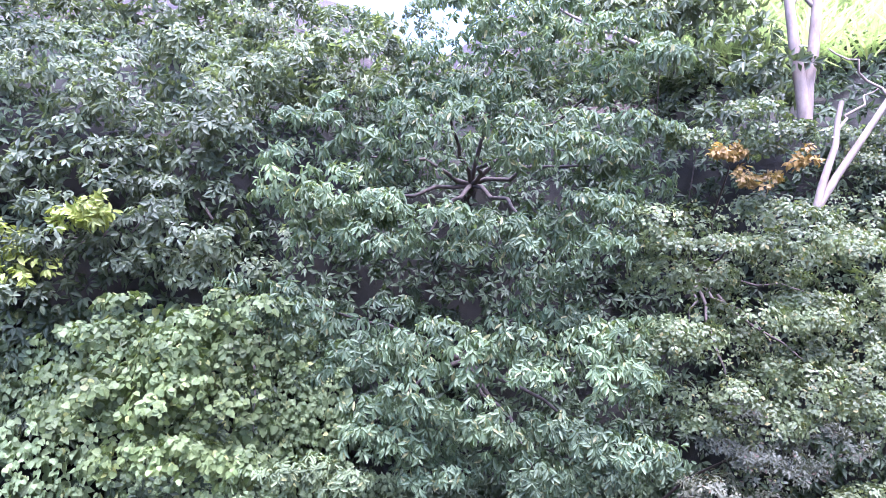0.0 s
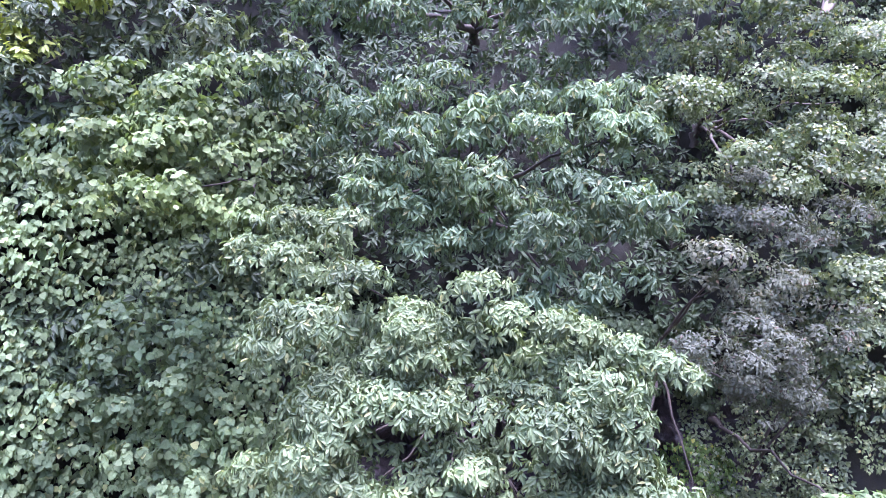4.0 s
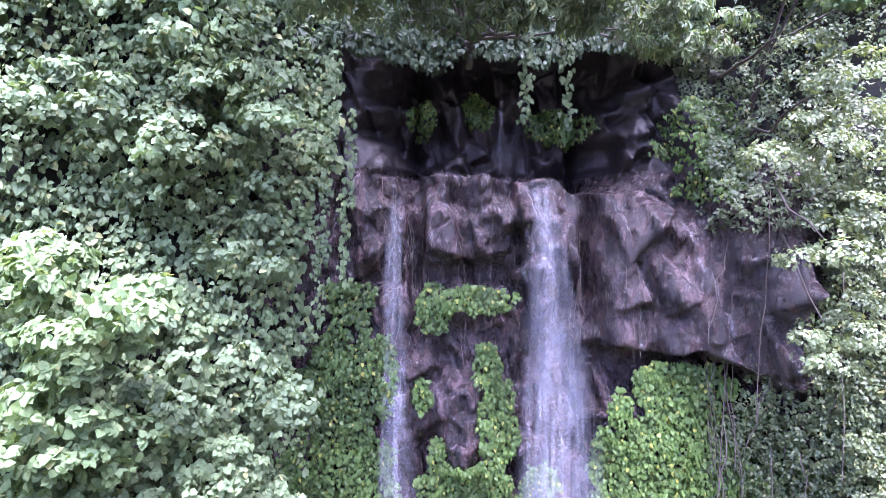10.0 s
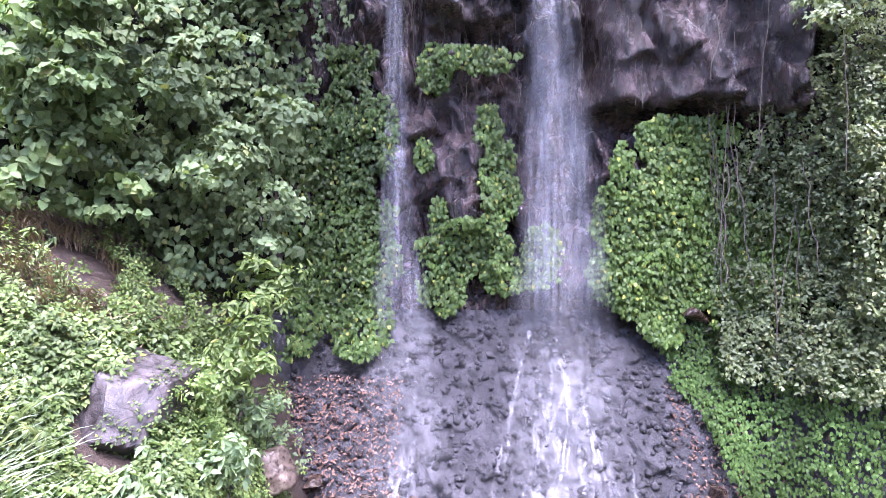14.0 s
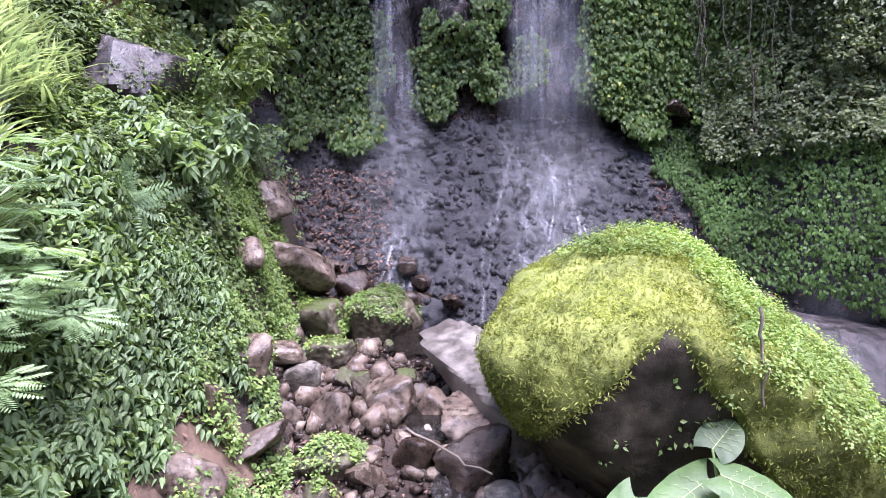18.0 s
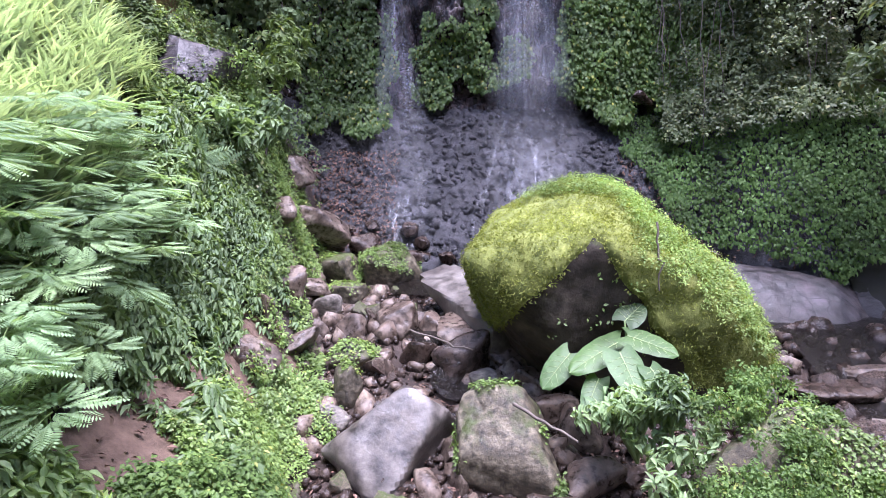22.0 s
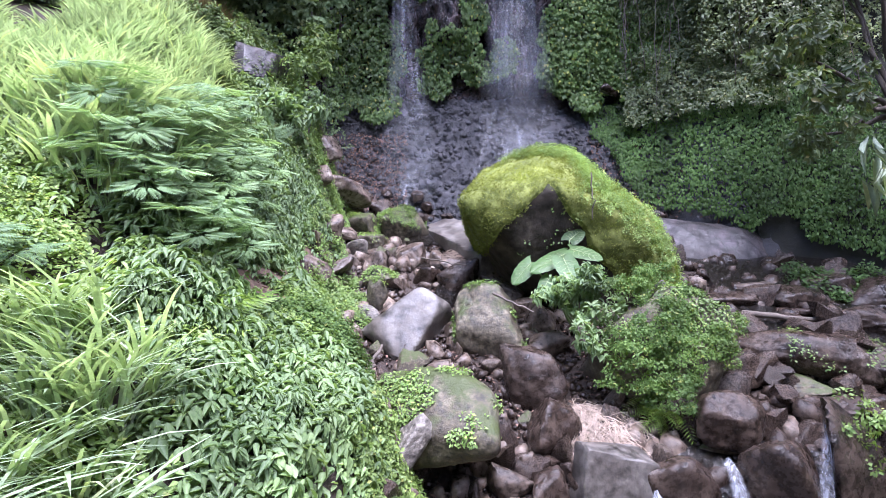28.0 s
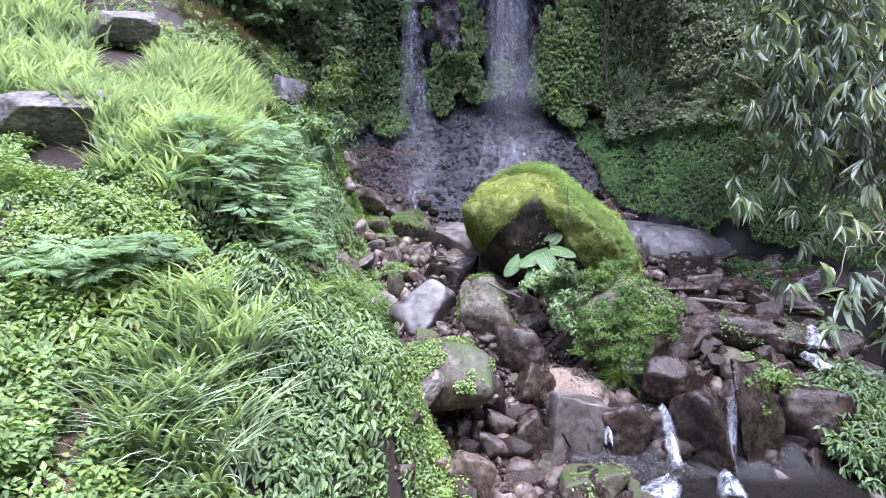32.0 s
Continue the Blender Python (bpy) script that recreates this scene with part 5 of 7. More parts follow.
for i, (cx, cy, rx, ry, n) in enumerate(((-4.04, 6.30, 0.7, 0.5, 600), (-3.56, 6.10, 0.8, 0.5, 700), (-3.05, 7.57, 0.6, 0.6, 600), (-3.01, 6.43, 0.7, 0.4, 500), (-2.54, 8.11, 0.4, 0.4, 350))):
    cover("slope_weeds", ("herb", "nettle")[i % 2], (M_WEED, M_NETTLED)[i % 2], (cx, cy), rx, ry, n // (1, 3)[i % 2], "fresh weeds below the climbers", "undergrowth", 150 + i, (0, 0.25), (1.2, 0.9)[i % 2], 0, 0.5, 0.15)
for i, (lobes, kind, surface) in enumerate((([(-4.01, 7.70, 6.98, 0.60, 0.30), (-4.83, 8.00, 7.26, 0.51, 0.26)], "small", M_WEED), ([(-2.63, 8.40, 6.68, 0.58, 0.50), (-2.42, 9.00, 7.19, 0.50, 0.50)], "broad", M_WEED), ([(-2.79, 7.30, 5.90, 0.43, 0.30)], "small", M_WEED), ([(-3.96, 8.40, 7.10, 0.54, 0.31), (-3.33, 8.20, 6.82, 0.45, 0.34)], "grey", M_WEED), ([(-2.58, 8.00, 6.26, 0.44, 0.44)], "broad", M_WEED), ([(-2.40, 8.55, 5.60, 0.42, 0.48), (-2.28, 8.75, 4.85, 0.34, 0.42)], "small", M_NETTLED), ([(-2.75, 8.30, 5.55, 0.45, 0.40)], "broad", M_NETTLED), ([(-2.69, 7.20, 6.07, 0.30, 0.39)], "small", M_HERB),
                                            ([(-4.23, 6.70, 5.87, 0.49, 0.33), (-4.62, 7.00, 6.40, 0.44, 0.32)], "small", M_WEED), ([(-3.38, 6.10, 5.06, 0.52, 0.33), (-3.80, 6.00, 5.19, 0.43, 0.30)], "nettle", M_NETTLED), ([(-2.46, 6.00, 4.95, 0.49, 0.30)], "nettle", M_NETTLED),
                                            ([(-2.35, 7.00, 5.33, 0.32, 0.22)], "broad", M_NETTLED), ([(-3.29, 5.40, 4.67, 0.53, 0.29)], "nettle", M_NETTLE), ([(-2.72, 5.50, 4.52, 0.47, 0.33)], "mimosa", M_MIMOSA), ([(-2.42, 6.20, 4.26, 0.45, 0.35)], "small", M_SHRUB))):
    woody("slope_shrub", kind, surface, M_BARK, lobes, "leafy green shrub on the slope below the climbers", "shrub", density=(9 if kind == "mimosa" else 22), clump=0.2, girth=0.02, group="shrubs on the slope",
          foot=(lobes[0][0], lobes[0][1] + 0.05, float(ground_h(lobes[0][0], lobes[0][1] + 0.05)) - 0.03), scale=0.9)
# hillside above the fall
cover("hill_undergrowth", "far", M_FAR, (0, 18), 16, 6, 2400, "grey-green undergrowth on the hillside", "undergrowth", 81, (0, 1.2), 1.2)
cover("hill_undergrowth", "far", M_FAR, (1, 16.0), 11, 2.2, 2000, "grey-green undergrowth above the cliff edge", "undergrowth", 87, (0, 1.0), 0.9)
# leaves for the added bank, out of view, that cuts low skylight
cover("far_bank_growth", "far", M_FAR, (0, -26), 40, 11, 2500, "unseen wooded bank behind the camera, added to block low skylight", "undergrowth", 86, (0, 1.5), 2.5)
cover("bank_undergrowth", "far", M_FAR, (10, -2), 5.5, 7, 900, "rough growth on the far side of the stream", "undergrowth", 88, (0, 0.6), 1.0)
cover("hill_grass", "grass", M_GRASS, (12.5, 17), 6, 5, 600, "bright green grass high on the hillside", "grass", 82, (0, 0.3), 2.4)

# herbs over the low rocks beside the boulder
woody("herb_mound", "herb", M_HERBD, M_BARK, [(2.75, 2.95, 1.55, 0.58, 0.46), (3.26, 2.90, 1.22, 0.52, 0.42), (2.55, 2.75, 1.05, 0.46, 0.40), (3.21, 3.25, 1.78, 0.45, 0.28), (3.66, 3.00, 1.45, 0.30, 0.25), (2.95, 2.65, 0.80, 0.42, 0.34)],
      "mound of fine green herbs over a half-hidden rock", "undergrowth", density=230, clump=0.1, foot=(3.0, 3.1, 0.6), girth=0.02, scale=0.74, limbs=False)
woody("herb_mound", "herb", M_HERBD, M_BARK, [(2.60, 3.20, 2.07, 0.31, 0.20), (3.02, 3.40, 2.17, 0.22, 0.18), (2.18, 3.00, 2.12, 0.19, 0.14)], "fine green herbs at the foot of the boulder", "undergrowth", density=240, clump=0.1, foot=(2.5, 3.3, 0.9), girth=0.02, scale=0.7, limbs=False)
woody("nettle_clump", "nettle", M_NETTLED, M_BARK, [(2.00, 3.20, 1.79, 0.34, 0.37), (2.00, 2.90, 1.41, 0.29, 0.26), (1.74, 3.40, 1.92, 0.25, 0.19), (2.04, 3.10, 2.11, 0.20, 0.16)],
      "dark leafy weeds hanging below the big leaves", "undergrowth", density=40, clump=0.2, foot=(2.0, 3.3, 0.7), girth=0.02, scale=0.55, limbs=False)
cover("fern_clump", "fern", M_FERN, (2.94, 2.80), 0.2, 0.2, 9, "bright arching fern between the stones", "fern", 83, (0.15, 0.35), 0.75)
woody("stream_shrub", "herb", M_HERB, M_BARK, [(4.54, 1.70, 0.71, 0.29, 0.31), (4.41, 1.60, 0.37, 0.20, 0.20)], "leafy shrub on the rock between two cascades", "shrub", density=60, clump=0.15, foot=(4.60, 1.80, -0.00), girth=0.02)
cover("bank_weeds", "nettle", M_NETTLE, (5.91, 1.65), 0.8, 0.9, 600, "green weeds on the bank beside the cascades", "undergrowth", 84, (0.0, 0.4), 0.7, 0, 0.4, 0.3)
cover("bank_weeds", "herb", M_IVYD, (6.70, 5.29), 0.8, 0.5, 500, "weeds along the foot of the cliff, coloured darker for shade", "undergrowth", 85, (0.0, 0.3), 1.4)

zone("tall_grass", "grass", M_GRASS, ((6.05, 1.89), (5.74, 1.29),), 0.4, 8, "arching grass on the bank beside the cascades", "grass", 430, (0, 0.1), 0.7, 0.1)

# ---- stones ----
def sphere_points(n):
    """A cube-sphere: directions and quads."""
    s = np.tan(np.linspace(-1, 1, n) * math.pi / 4)
    A, B = np.meshgrid(s, s, indexing="ij")
    Vs, Fs, k = [], [], 0
    one = np.ones_like(A)
    for V, flip in (((one, A, B), 0), ((-one, A, B), 1), ((A, one, B), 1), ((A, -one, B), 0), ((A, B, one), 0), ((A, B, -one), 1)):
        Vs.append(unit(np.stack(V, -1).reshape(-1, 3)))
        F = grid_faces(n, n) + k
        Fs.append(F[:, ::-1] if flip else F)
        k += n * n
    V, F = np.concatenate(Vs), np.concatenate(Fs)
    key = np.round(V, 5)
    _, first, back = np.unique(key, axis=0, return_index=True, return_inverse=True)
    return V[first], back.ravel()[F]


BALLS = {n: sphere_points(n) for n in (2, 3, 7, 12, 19, 40, 70)}


def stone_shape(seed, n=12, faces=16, hard=9.0, rough=0.07, fine=0.05):
    """An angular, worn block about 1 in radius."""
    rng = np.random.default_rng(seed)
    D, F = BALLS[n]
    nrm = unit(rng.normal(size=(faces, 3)))
    nrm[:6] = unit(np.array([[1, 0, 0], [-1, 0, 0], [0, 1, 0], [0, -1, 0], [0, 0, 1], [0, 0, -1]]) + 0.35 * rng.normal(size=(6, 3)))
    dist = rng.uniform(0.66, 1.05, faces)
    dots = np.maximum(D @ nrm.T, 1e-4) / dist
    r = (dots ** hard).sum(1) ** (-1 / hard)
    r = r * (1 + rough * 2 * fbm(*(D.T * 1.0), 1.6, seed, 3) + fine * 2.6 * fbm(*D.T, 6.0, seed + 3, 3))
    return D * r[:, None], F


def cut_block(centre, planes, n, hard, rough, seed):
    """A worn block bounded by planes (normal and distance from its centre)."""
    D, F = BALLS[n]
    pl = np.array(planes)
    r = ((np.maximum(D @ pl[:, :3].T, 1e-4) / pl[:, 3]) ** hard).sum(1) ** (-1 / hard)
    P = D * r[:, None]
    r2 = 1 + rough * (fbm(*P.T, 1.1, seed, 4) + 0.35 * fbm(*P.T, 5.0, seed + 2, 3))
    return P * r2[:, None] + np.array(centre), F


def stone(name, at, size, material, label, seed, turn=0.0, n=12, hard=9.0, tilt=0.0, group="", category="rock", rough=0.11):
    V, F = stone_shape(seed, n, 16, hard, rough)
    V = V * np.array(size)
    ca, sa = math.cos(radians(tilt)), math.sin(radians(tilt))
    V = V @ np.array([[ca, 0, -sa], [0, 1, 0], [sa, 0, ca]])
    c, s = math.cos(radians(turn)), math.sin(radians(turn))
    V = V @ np.array([[c, s, 0], [-s, c, 0], [0, 0, 1]]) + np.array(at)
    return put(name, V, F, material, label=label, category=category, group=group, smooth_shade=True, crisp=50)



# the great boulder: a moss-grown left face, an overhanging dark front and a long right shoulder
BOULDER = [(-0.30, -0.47, 0.83, 1.40), (-0.30, -0.91, 0.27, 1.47), (0.24, -0.46, 0.86, 1.24), (0.47, -0.54, 0.69, 1.13), (0.05, -0.93, -0.37, 0.90), (0.25, -0.95, 0.20, 1.29), (-0.53, -0.84, -0.11, 1.54),
           (-0.88, -0.08, -0.47, 1.13), (-0.44, -0.27, 0.86, 1.46), (-0.90, 0.24, 0.36, 1.44), (-0.47, -0.60, -0.65, 1.00), (-0.77, -0.15, -0.62, 1.00), (-0.39, 0.27, 0.88, 1.43), (-0.10, 0.32, 0.94, 1.42), (0.64, 0.15, 0.75, 1.19),
           (0.60, -0.67, 0.44, 1.23), (0.96, -0.06, 0.28, 1.48), (0.60, -0.79, -0.14, 1.61), (-0.19, -0.86, -0.47, 1.19), (-0.51, -0.25, -0.82, 0.95), (0, 0, -1, 1.3), (-0.84, 0.53, -0.14, 1.38), (0.0, 1.0, -0.1, 1.45), (0.80, 0.57, -0.17, 1.81)]
bV, bF = cut_block((2.1, 5.2, 2.6), BOULDER, 70, 34.0, 0.16, 8)
boulder = put("mossy_boulder", bV, bF, M_BOULDER, label="huge boulder cloaked in bright yellow-green moss, dark underneath", category="boulder", smooth_shade=True)


def face_points(V, F, n, rng, keep):
    """Random places on the faces of a mesh, with normals."""
    a, b, c, d = (V[F[:, i]] for i in range(4))
    nr = np.cross(c - a, d - b)
    area = np.linalg.norm(nr, axis=1)
    mid = (a + b + c + d) / 4
    nr = nr / np.maximum(area, 1e-9)[:, None]
    out = np.sign(((mid - V.mean(0)) * nr).sum(1))[:, None]
    nr = nr * out
    wt = area * keep(mid, nr)
    pick = rng.choice(len(F), n, p=wt / wt.sum())
    u, v = rng.random((n, 1)), rng.random((n, 1))
    return (a[pick] * (1 - u) + b[pick] * u) * (1 - v) + (d[pick] * (1 - u) + c[pick] * u) * v, nr[pick]


def moss_keep(mid, nr):
    """Moss grows on the bulging flank, the top and the long shoulder, not on the overhanging front."""
    x, z = mid[:, 0], mid[:, 2]
    wob = 0.35 * fbm(*mid.T, 1.8, 40, 3)
    flank = smooth((1.14 + 0.9 * (z - 2.75) - x + wob) / 0.08) * smooth((z - 2.45 + wob) / 0.12)
    crest = smooth((z - 3.42 - 0.12 * (1.8 - x) + 0.62 * np.clip(x - 1.9, 0, 2) + 0.5 * wob) / 0.08)
    drape = smooth((x - 1.88 - 0.68 * (3.2 - z) + 1.2 * wob) / 0.1) * smooth((z - 1.75 + wob) / 0.2)
    return np.clip(flank + crest + drape, 0, 1) * (nr[:, 2] > -0.75)


mrng = np.random.default_rng(77)
# the moss lies on the rock as a soft thick blanket that thins out at its rim
bn = np.zeros_like(bV)
fn = np.cross(bV[bF[:, 2]] - bV[bF[:, 0]], bV[bF[:, 3]] - bV[bF[:, 1]])
for i in range(4):
    np.add.at(bn, bF[:, i], fn)
bn = unit(bn) * np.sign(((bV - bV.mean(0)) * bn).sum(1))[:, None]
grown = moss_keep(bV, bn)
loft = -0.02 + grown * (0.06 + 0.10 * np.clip(fbm(*bV.T, 2.4, 52, 3) + 0.2, 0, 1) + 0.07 * fbm(*bV.T, 8.0, 53, 3))
mF = bF[grown[bF].max(1) > 0.15]
put("moss_blanket", bV + bn * loft[:, None], mF, M_BLANKET, boulder, "thick bright yellow-green moss", smooth_shade=True)
mp, mn = face_points(bV, bF, 26000, mrng, moss_keep)
V, F = tufts_to_leaves("moss", mp + mn * 0.06, mn, mrng, 1.1)
put("moss_cushion", V, F, M_MOSS, boulder, "bright yellow-green moss", kind="stuff")
mp, mn = face_points(bV, bF, 6000, mrng, lambda m, nr: moss_keep(m, nr) * (nr[:, 2] > -0.1) * smooth((fbm(*m.T, 1.2, 60, 3) + 0.05) / 0.1) * (0.015 + smooth((m[:, 0] - 2.0) / 0.4) + 0.9 * (m[:, 2] > 3.85)))
V, F = tufts_to_leaves("herb", mp + mn * mrng.uniform(0.05, 0.16, (len(mp), 1)), unit(mn + UP), mrng, 0.62)
put("weed_cover", V, F, M_HERB, boulder, "small light green herbs growing on the moss", kind="stuff")
mp, mn = face_points(bV, bF, 26, mrng, lambda m, nr: (nr[:, 1] < -0.5) * (nr[:, 2] < 0.5) * (m[:, 2] > 2.2) * (m[:, 0] > 1.3) * (m[:, 0] < 2.6))
V, F = tufts_to_leaves("herb", mp, unit(mn + 0.5 * UP), mrng, 0.9)
put("sprig_cover", V, F, M_HERB, boulder, "sprigs rooted in the dark face", kind="stuff")

# ---- rocks of the stream bed ----
ROCKS = (
    # centre and half sizes, surface, shape, tilt, words
    ((-2.00, 8.51, 3.81), (0.75, 0.55, 0.38), M_ROCK, 31, 12, "broad flat-topped grey-brown rock"), ((-2.14, 7.00, 3.98), (0.29, 0.22, 0.25), M_ROCK, 32, 0, "grey-brown angular rock in the stream bed"),
    ((-2.16, 10.50, 4.27), (0.52, 0.38, 0.27), M_ROCKM, 33, 0, "rock with a moss-dark top"), ((-1.74, 12.74, 3.51), (0.58, 0.43, 0.52), M_WETROCK, 34, 20, "wet brown rock in the stream bed"),
    ((-0.68, 8.55, 3.06), (0.60, 0.45, 0.53), M_ROCKM, 35, 10, "rock overgrown with ferny green plants"), ((-1.57, 8.43, 2.97), (0.48, 0.35, 0.38), M_ROCKM, 36, -20, "moss-covered rock in the stream bed"),
    ((-1.23, 7.71, 2.66), (0.44, 0.33, 0.25), M_ROCKM, 37, 0, "low mossy rock in the stream bed"), ((-1.71, 6.79, 2.83), (0.35, 0.26, 0.17), M_ROCK, 38, 0, "low grey rock in the stream bed"),
    ((-1.78, 5.93, 2.80), (0.28, 0.21, 0.29), M_ROCK, 39, 15, "grey upright slab in the stream bed"), ((-1.41, 6.74, 2.48), (0.26, 0.19, 0.29), M_PALEROCK, 40, 0, "pale rounded block in the stream bed"),
    ((-0.94, 6.29, 2.30), (0.25, 0.18, 0.20), M_ROCK, 41, 0, "brown-grey rock in the stream bed"), ((-0.32, 6.37, 2.36), (0.38, 0.28, 0.27), M_ROCK, 42, 12, "streaked grey-brown rock in the stream bed"),
    ((0.14, 6.32, 2.32), (0.18, 0.14, 0.19), M_ROCK, 43, 0, "small brown rock in the stream bed"), ((-1.84, 5.22, 2.62), (0.16, 0.12, 0.31), M_ROCK, 44, -10, "brown slab leaning on the bank"),
    ((-1.59, 5.53, 2.15), (0.48, 0.36, 0.15), M_ROCK, 45, -30, "long sloping stone beside the path"), ((-1.43, 6.12, 2.28), (0.16, 0.12, 0.16), M_ROCK, 46, 0, "small grey rock in the stream bed"),
    ((-0.81, 5.59, 2.00), (0.33, 0.25, 0.24), M_ROCKM, 47, 0, "low rock with a cap of grass"), ((-0.48, 5.70, 2.02), (0.18, 0.13, 0.10), M_ROCK, 48, 0, "flat grey stone in the stream bed"),
    ((-0.43, 5.43, 1.90), (0.16, 0.12, 0.13), M_ROCK, 49, 0, "grey stone in the stream bed"), ((-0.05, 5.63, 2.04), (0.26, 0.19, 0.22), M_WETROCK, 50, 0, "reddish wet rock with a thin sheet of water"),
    ((0.56, 5.54, 2.02), (0.45, 0.33, 0.30), M_WETROCK, 51, -15, "smooth brown wet rock in the stream bed"), ((0.88, 6.26, 2.27), (0.31, 0.23, 0.17), M_ROCK, 52, 0, "brown-grey rock under the boulder"),
    ((-1.85, 4.50, 2.23), (0.32, 0.24, 0.22), M_ROCK, 53, 10, "brown rock in the bank"),
    ((0.78, 4.07, 1.51), (0.53, 0.39, 0.61), M_ROCKM, 55, 0, "large rock with a mossy shoulder"),
    ((0.17, 1.95, 0.70), (0.60, 0.50, 0.66), M_ROCKM, 56, 0, "large rounded rock with weeds over its front"), ((1.34, 3.09, 0.84), (0.46, 0.34, 0.42), M_WETROCK, 57, 0, "dark brown rounded rock in the stream bed"),
    ((1.46, 2.38, 0.40), (0.37, 0.27, 0.35), M_WETROCK, 58, 0, "dark brown rounded rock in the stream bed"), 
    ((2.63, 1.70, -0.03), (0.41, 0.30, 0.50), M_WETROCK, 60, 0, "dark wet rock under a film of water"), ((3.46, 2.30, 0.60), (0.48, 0.36, 0.33), M_WETROCK, 61, 0, "smooth dark rounded boulder"),
    ((3.66, 1.65, 0.05), (0.50, 0.37, 0.70), M_WETROCK, 62, 0, "tall dark wet rock between two cascades"), ((-0.08, 1.45, 0.62), (0.16, 0.20, 0.36), M_PALEROCK, 63, 40, "pale slab leaning in the bank"),
    ((-0.91, 4.63, 1.51), (0.18, 0.13, 0.16), M_PALEROCK, 64, 0, "small pale stone in the stream bed"), ((-0.82, 4.98, 1.78), (0.19, 0.14, 0.29), M_ROCKM, 65, 0, "small mossy stone in the stream bed"),
    ((1.23, 2.10, 0.11), (0.19, 0.14, 0.18), M_ROCK, 66, 0, "grey stone in the stream bed"), ((0.96, 1.95, -0.03), (0.27, 0.20, 0.16), M_ROCK, 67, 0, "flat grey stone in the stream bed"),
    ((1.34, 1.72, -0.02), (0.21, 0.15, 0.37), M_WETROCK, 68, 0, "wet upright stone in the stream bed"), ((0.82, 1.64, -0.23), (0.23, 0.18, 0.20), M_ROCK, 69, 0, "grey stone in the stream bed"),
    ((1.72, 3.86, 1.18), (0.29, 0.22, 0.22), M_ROCK, 70, 0, "dark grey stone in the stream bed"), ((1.69, 4.33, 1.44), (0.26, 0.19, 0.25), M_ROCK, 71, 0, "dark grey stone in the stream bed"),
    ((5.47, 3.73, 1.07), (1.04, 0.77, 0.41), M_WETROCK, 72, 6, "broad flat wet rock with weeds on top"), ((5.31, 1.83, 0.05), (0.52, 0.38, 0.54), M_WETROCK, 73, 0, "dark brown rock beside the lower stream"),
    ((4.56, 1.74, 0.02), (0.33, 0.25, 0.54), M_WETROCK, 74, 0, "dark rock under the leafy shrub"), ((3.00, 3.20, 0.98), (0.72, 0.50, 0.82), M_ROCKM, 75, 0, "grey rock half hidden by herbs"),
    ((0.42, 1.05, -0.44), (0.39, 0.29, 0.40), M_ROCK, 76, 30, "dark slab at the edge of the bank"), ((1.92, 1.02, -0.51), (0.43, 0.31, 0.28), M_ROCKM, 77, 0, "broad rock with greenish top"),
    ((4.63, 5.02, 1.69), (0.50, 0.37, 0.17), M_WETROCK, 84, 0, "flat wet slab in a stack of stones"), ((5.31, 5.29, 1.84), (0.46, 0.34, 0.17), M_ROCK, 85, 0, "flat stone in a stack of stones"), ((5.70, 4.97, 1.69), (0.52, 0.38, 0.24), M_WETROCK, 86, 0, "dark wet rock in the stream"),
    ((6.46, 4.44, 1.41), (0.71, 0.53, 0.23), M_WETROCK, 87, 0, "dark wet rock in the stream"), ((5.97, 3.31, 0.82), (0.63, 0.46, 0.26), M_WETROCK, 88, 0, "dark wet rock splitting the stream"), ((5.19, 2.87, 0.50), (0.47, 0.35, 0.20), M_WETROCK, 89, 0, "dark wet rock splitting the stream"),
    ((6.50, 3.29, 0.82), (0.54, 0.40, 0.24), M_WETROCK, 90, 0, "dark wet rock in the stream"), ((4.77, 3.34, 0.73), (0.43, 0.32, 0.15), M_ROCKM, 91, 0, "low brown rock in the stream"), ((7.29, 4.96, 1.75), (0.64, 0.48, 0.29), M_WETROCK, 92, 0, "dark rock under the cliff"),
    ((6.61, 5.31, 1.88), (0.47, 0.34, 0.23), M_WETROCK, 93, 0, "dark rock under the cliff"), ((4.12, 4.30, 1.39), (0.30, 0.22, 0.19), M_ROCKM, 94, 0, "low mossy rock by the pole"), ((5.83, 4.68, 1.48), (0.42, 0.31, 0.15), M_WETROCK, 95, 0, "low dark wet rock under the pole"),
    ((0.69, 5.88, 2.18), (0.40, 0.30, 0.24), M_ROCK, 96, 8, "pale brown wet rock beside the boulder"), ((1.13, 5.56, 1.99), (0.32, 0.23, 0.22), M_ROCK, 97, -12, "reddish rock under the edge of the boulder"), ((0.37, 5.56, 1.99), (0.25, 0.18, 0.18), M_ROCK, 98, 0, "small brown rock beside the boulder"),
    ((1.30, 5.16, 1.78), (0.27, 0.20, 0.19), M_ROCK, 99, 10, "brown rock under the edge of the boulder"), ((0.81, 5.19, 1.80), (0.26, 0.19, 0.19), M_PALEROCK, 100, 0, "pale rock beside the boulder"), ((1.46, 4.74, 1.59), (0.27, 0.20, 0.20), M_ROCK, 101, -8, "grey-brown rock in front of the boulder"),
    ((5.03, 10.31, 3.25), (0.72, 0.54, 0.45), M_WETROCK, 78, 0, "wet purple-brown rock at the foot of the cliff"), ((5.87, 12.67, 3.18), (0.31, 0.22, 0.29), M_WETROCK, 79, 0, "wet stone at the foot of the cliff"),
    ((-1.38, 10.19, 3.24), (0.59, 0.44, 0.46), M_WETROCK, 80, 20, "wet brown rock at the foot of the fall"), ((-0.43, 10.79, 3.19), (0.43, 0.32, 0.36), M_WETROCK, 81, 0, "wet dark rock at the foot of the fall"),
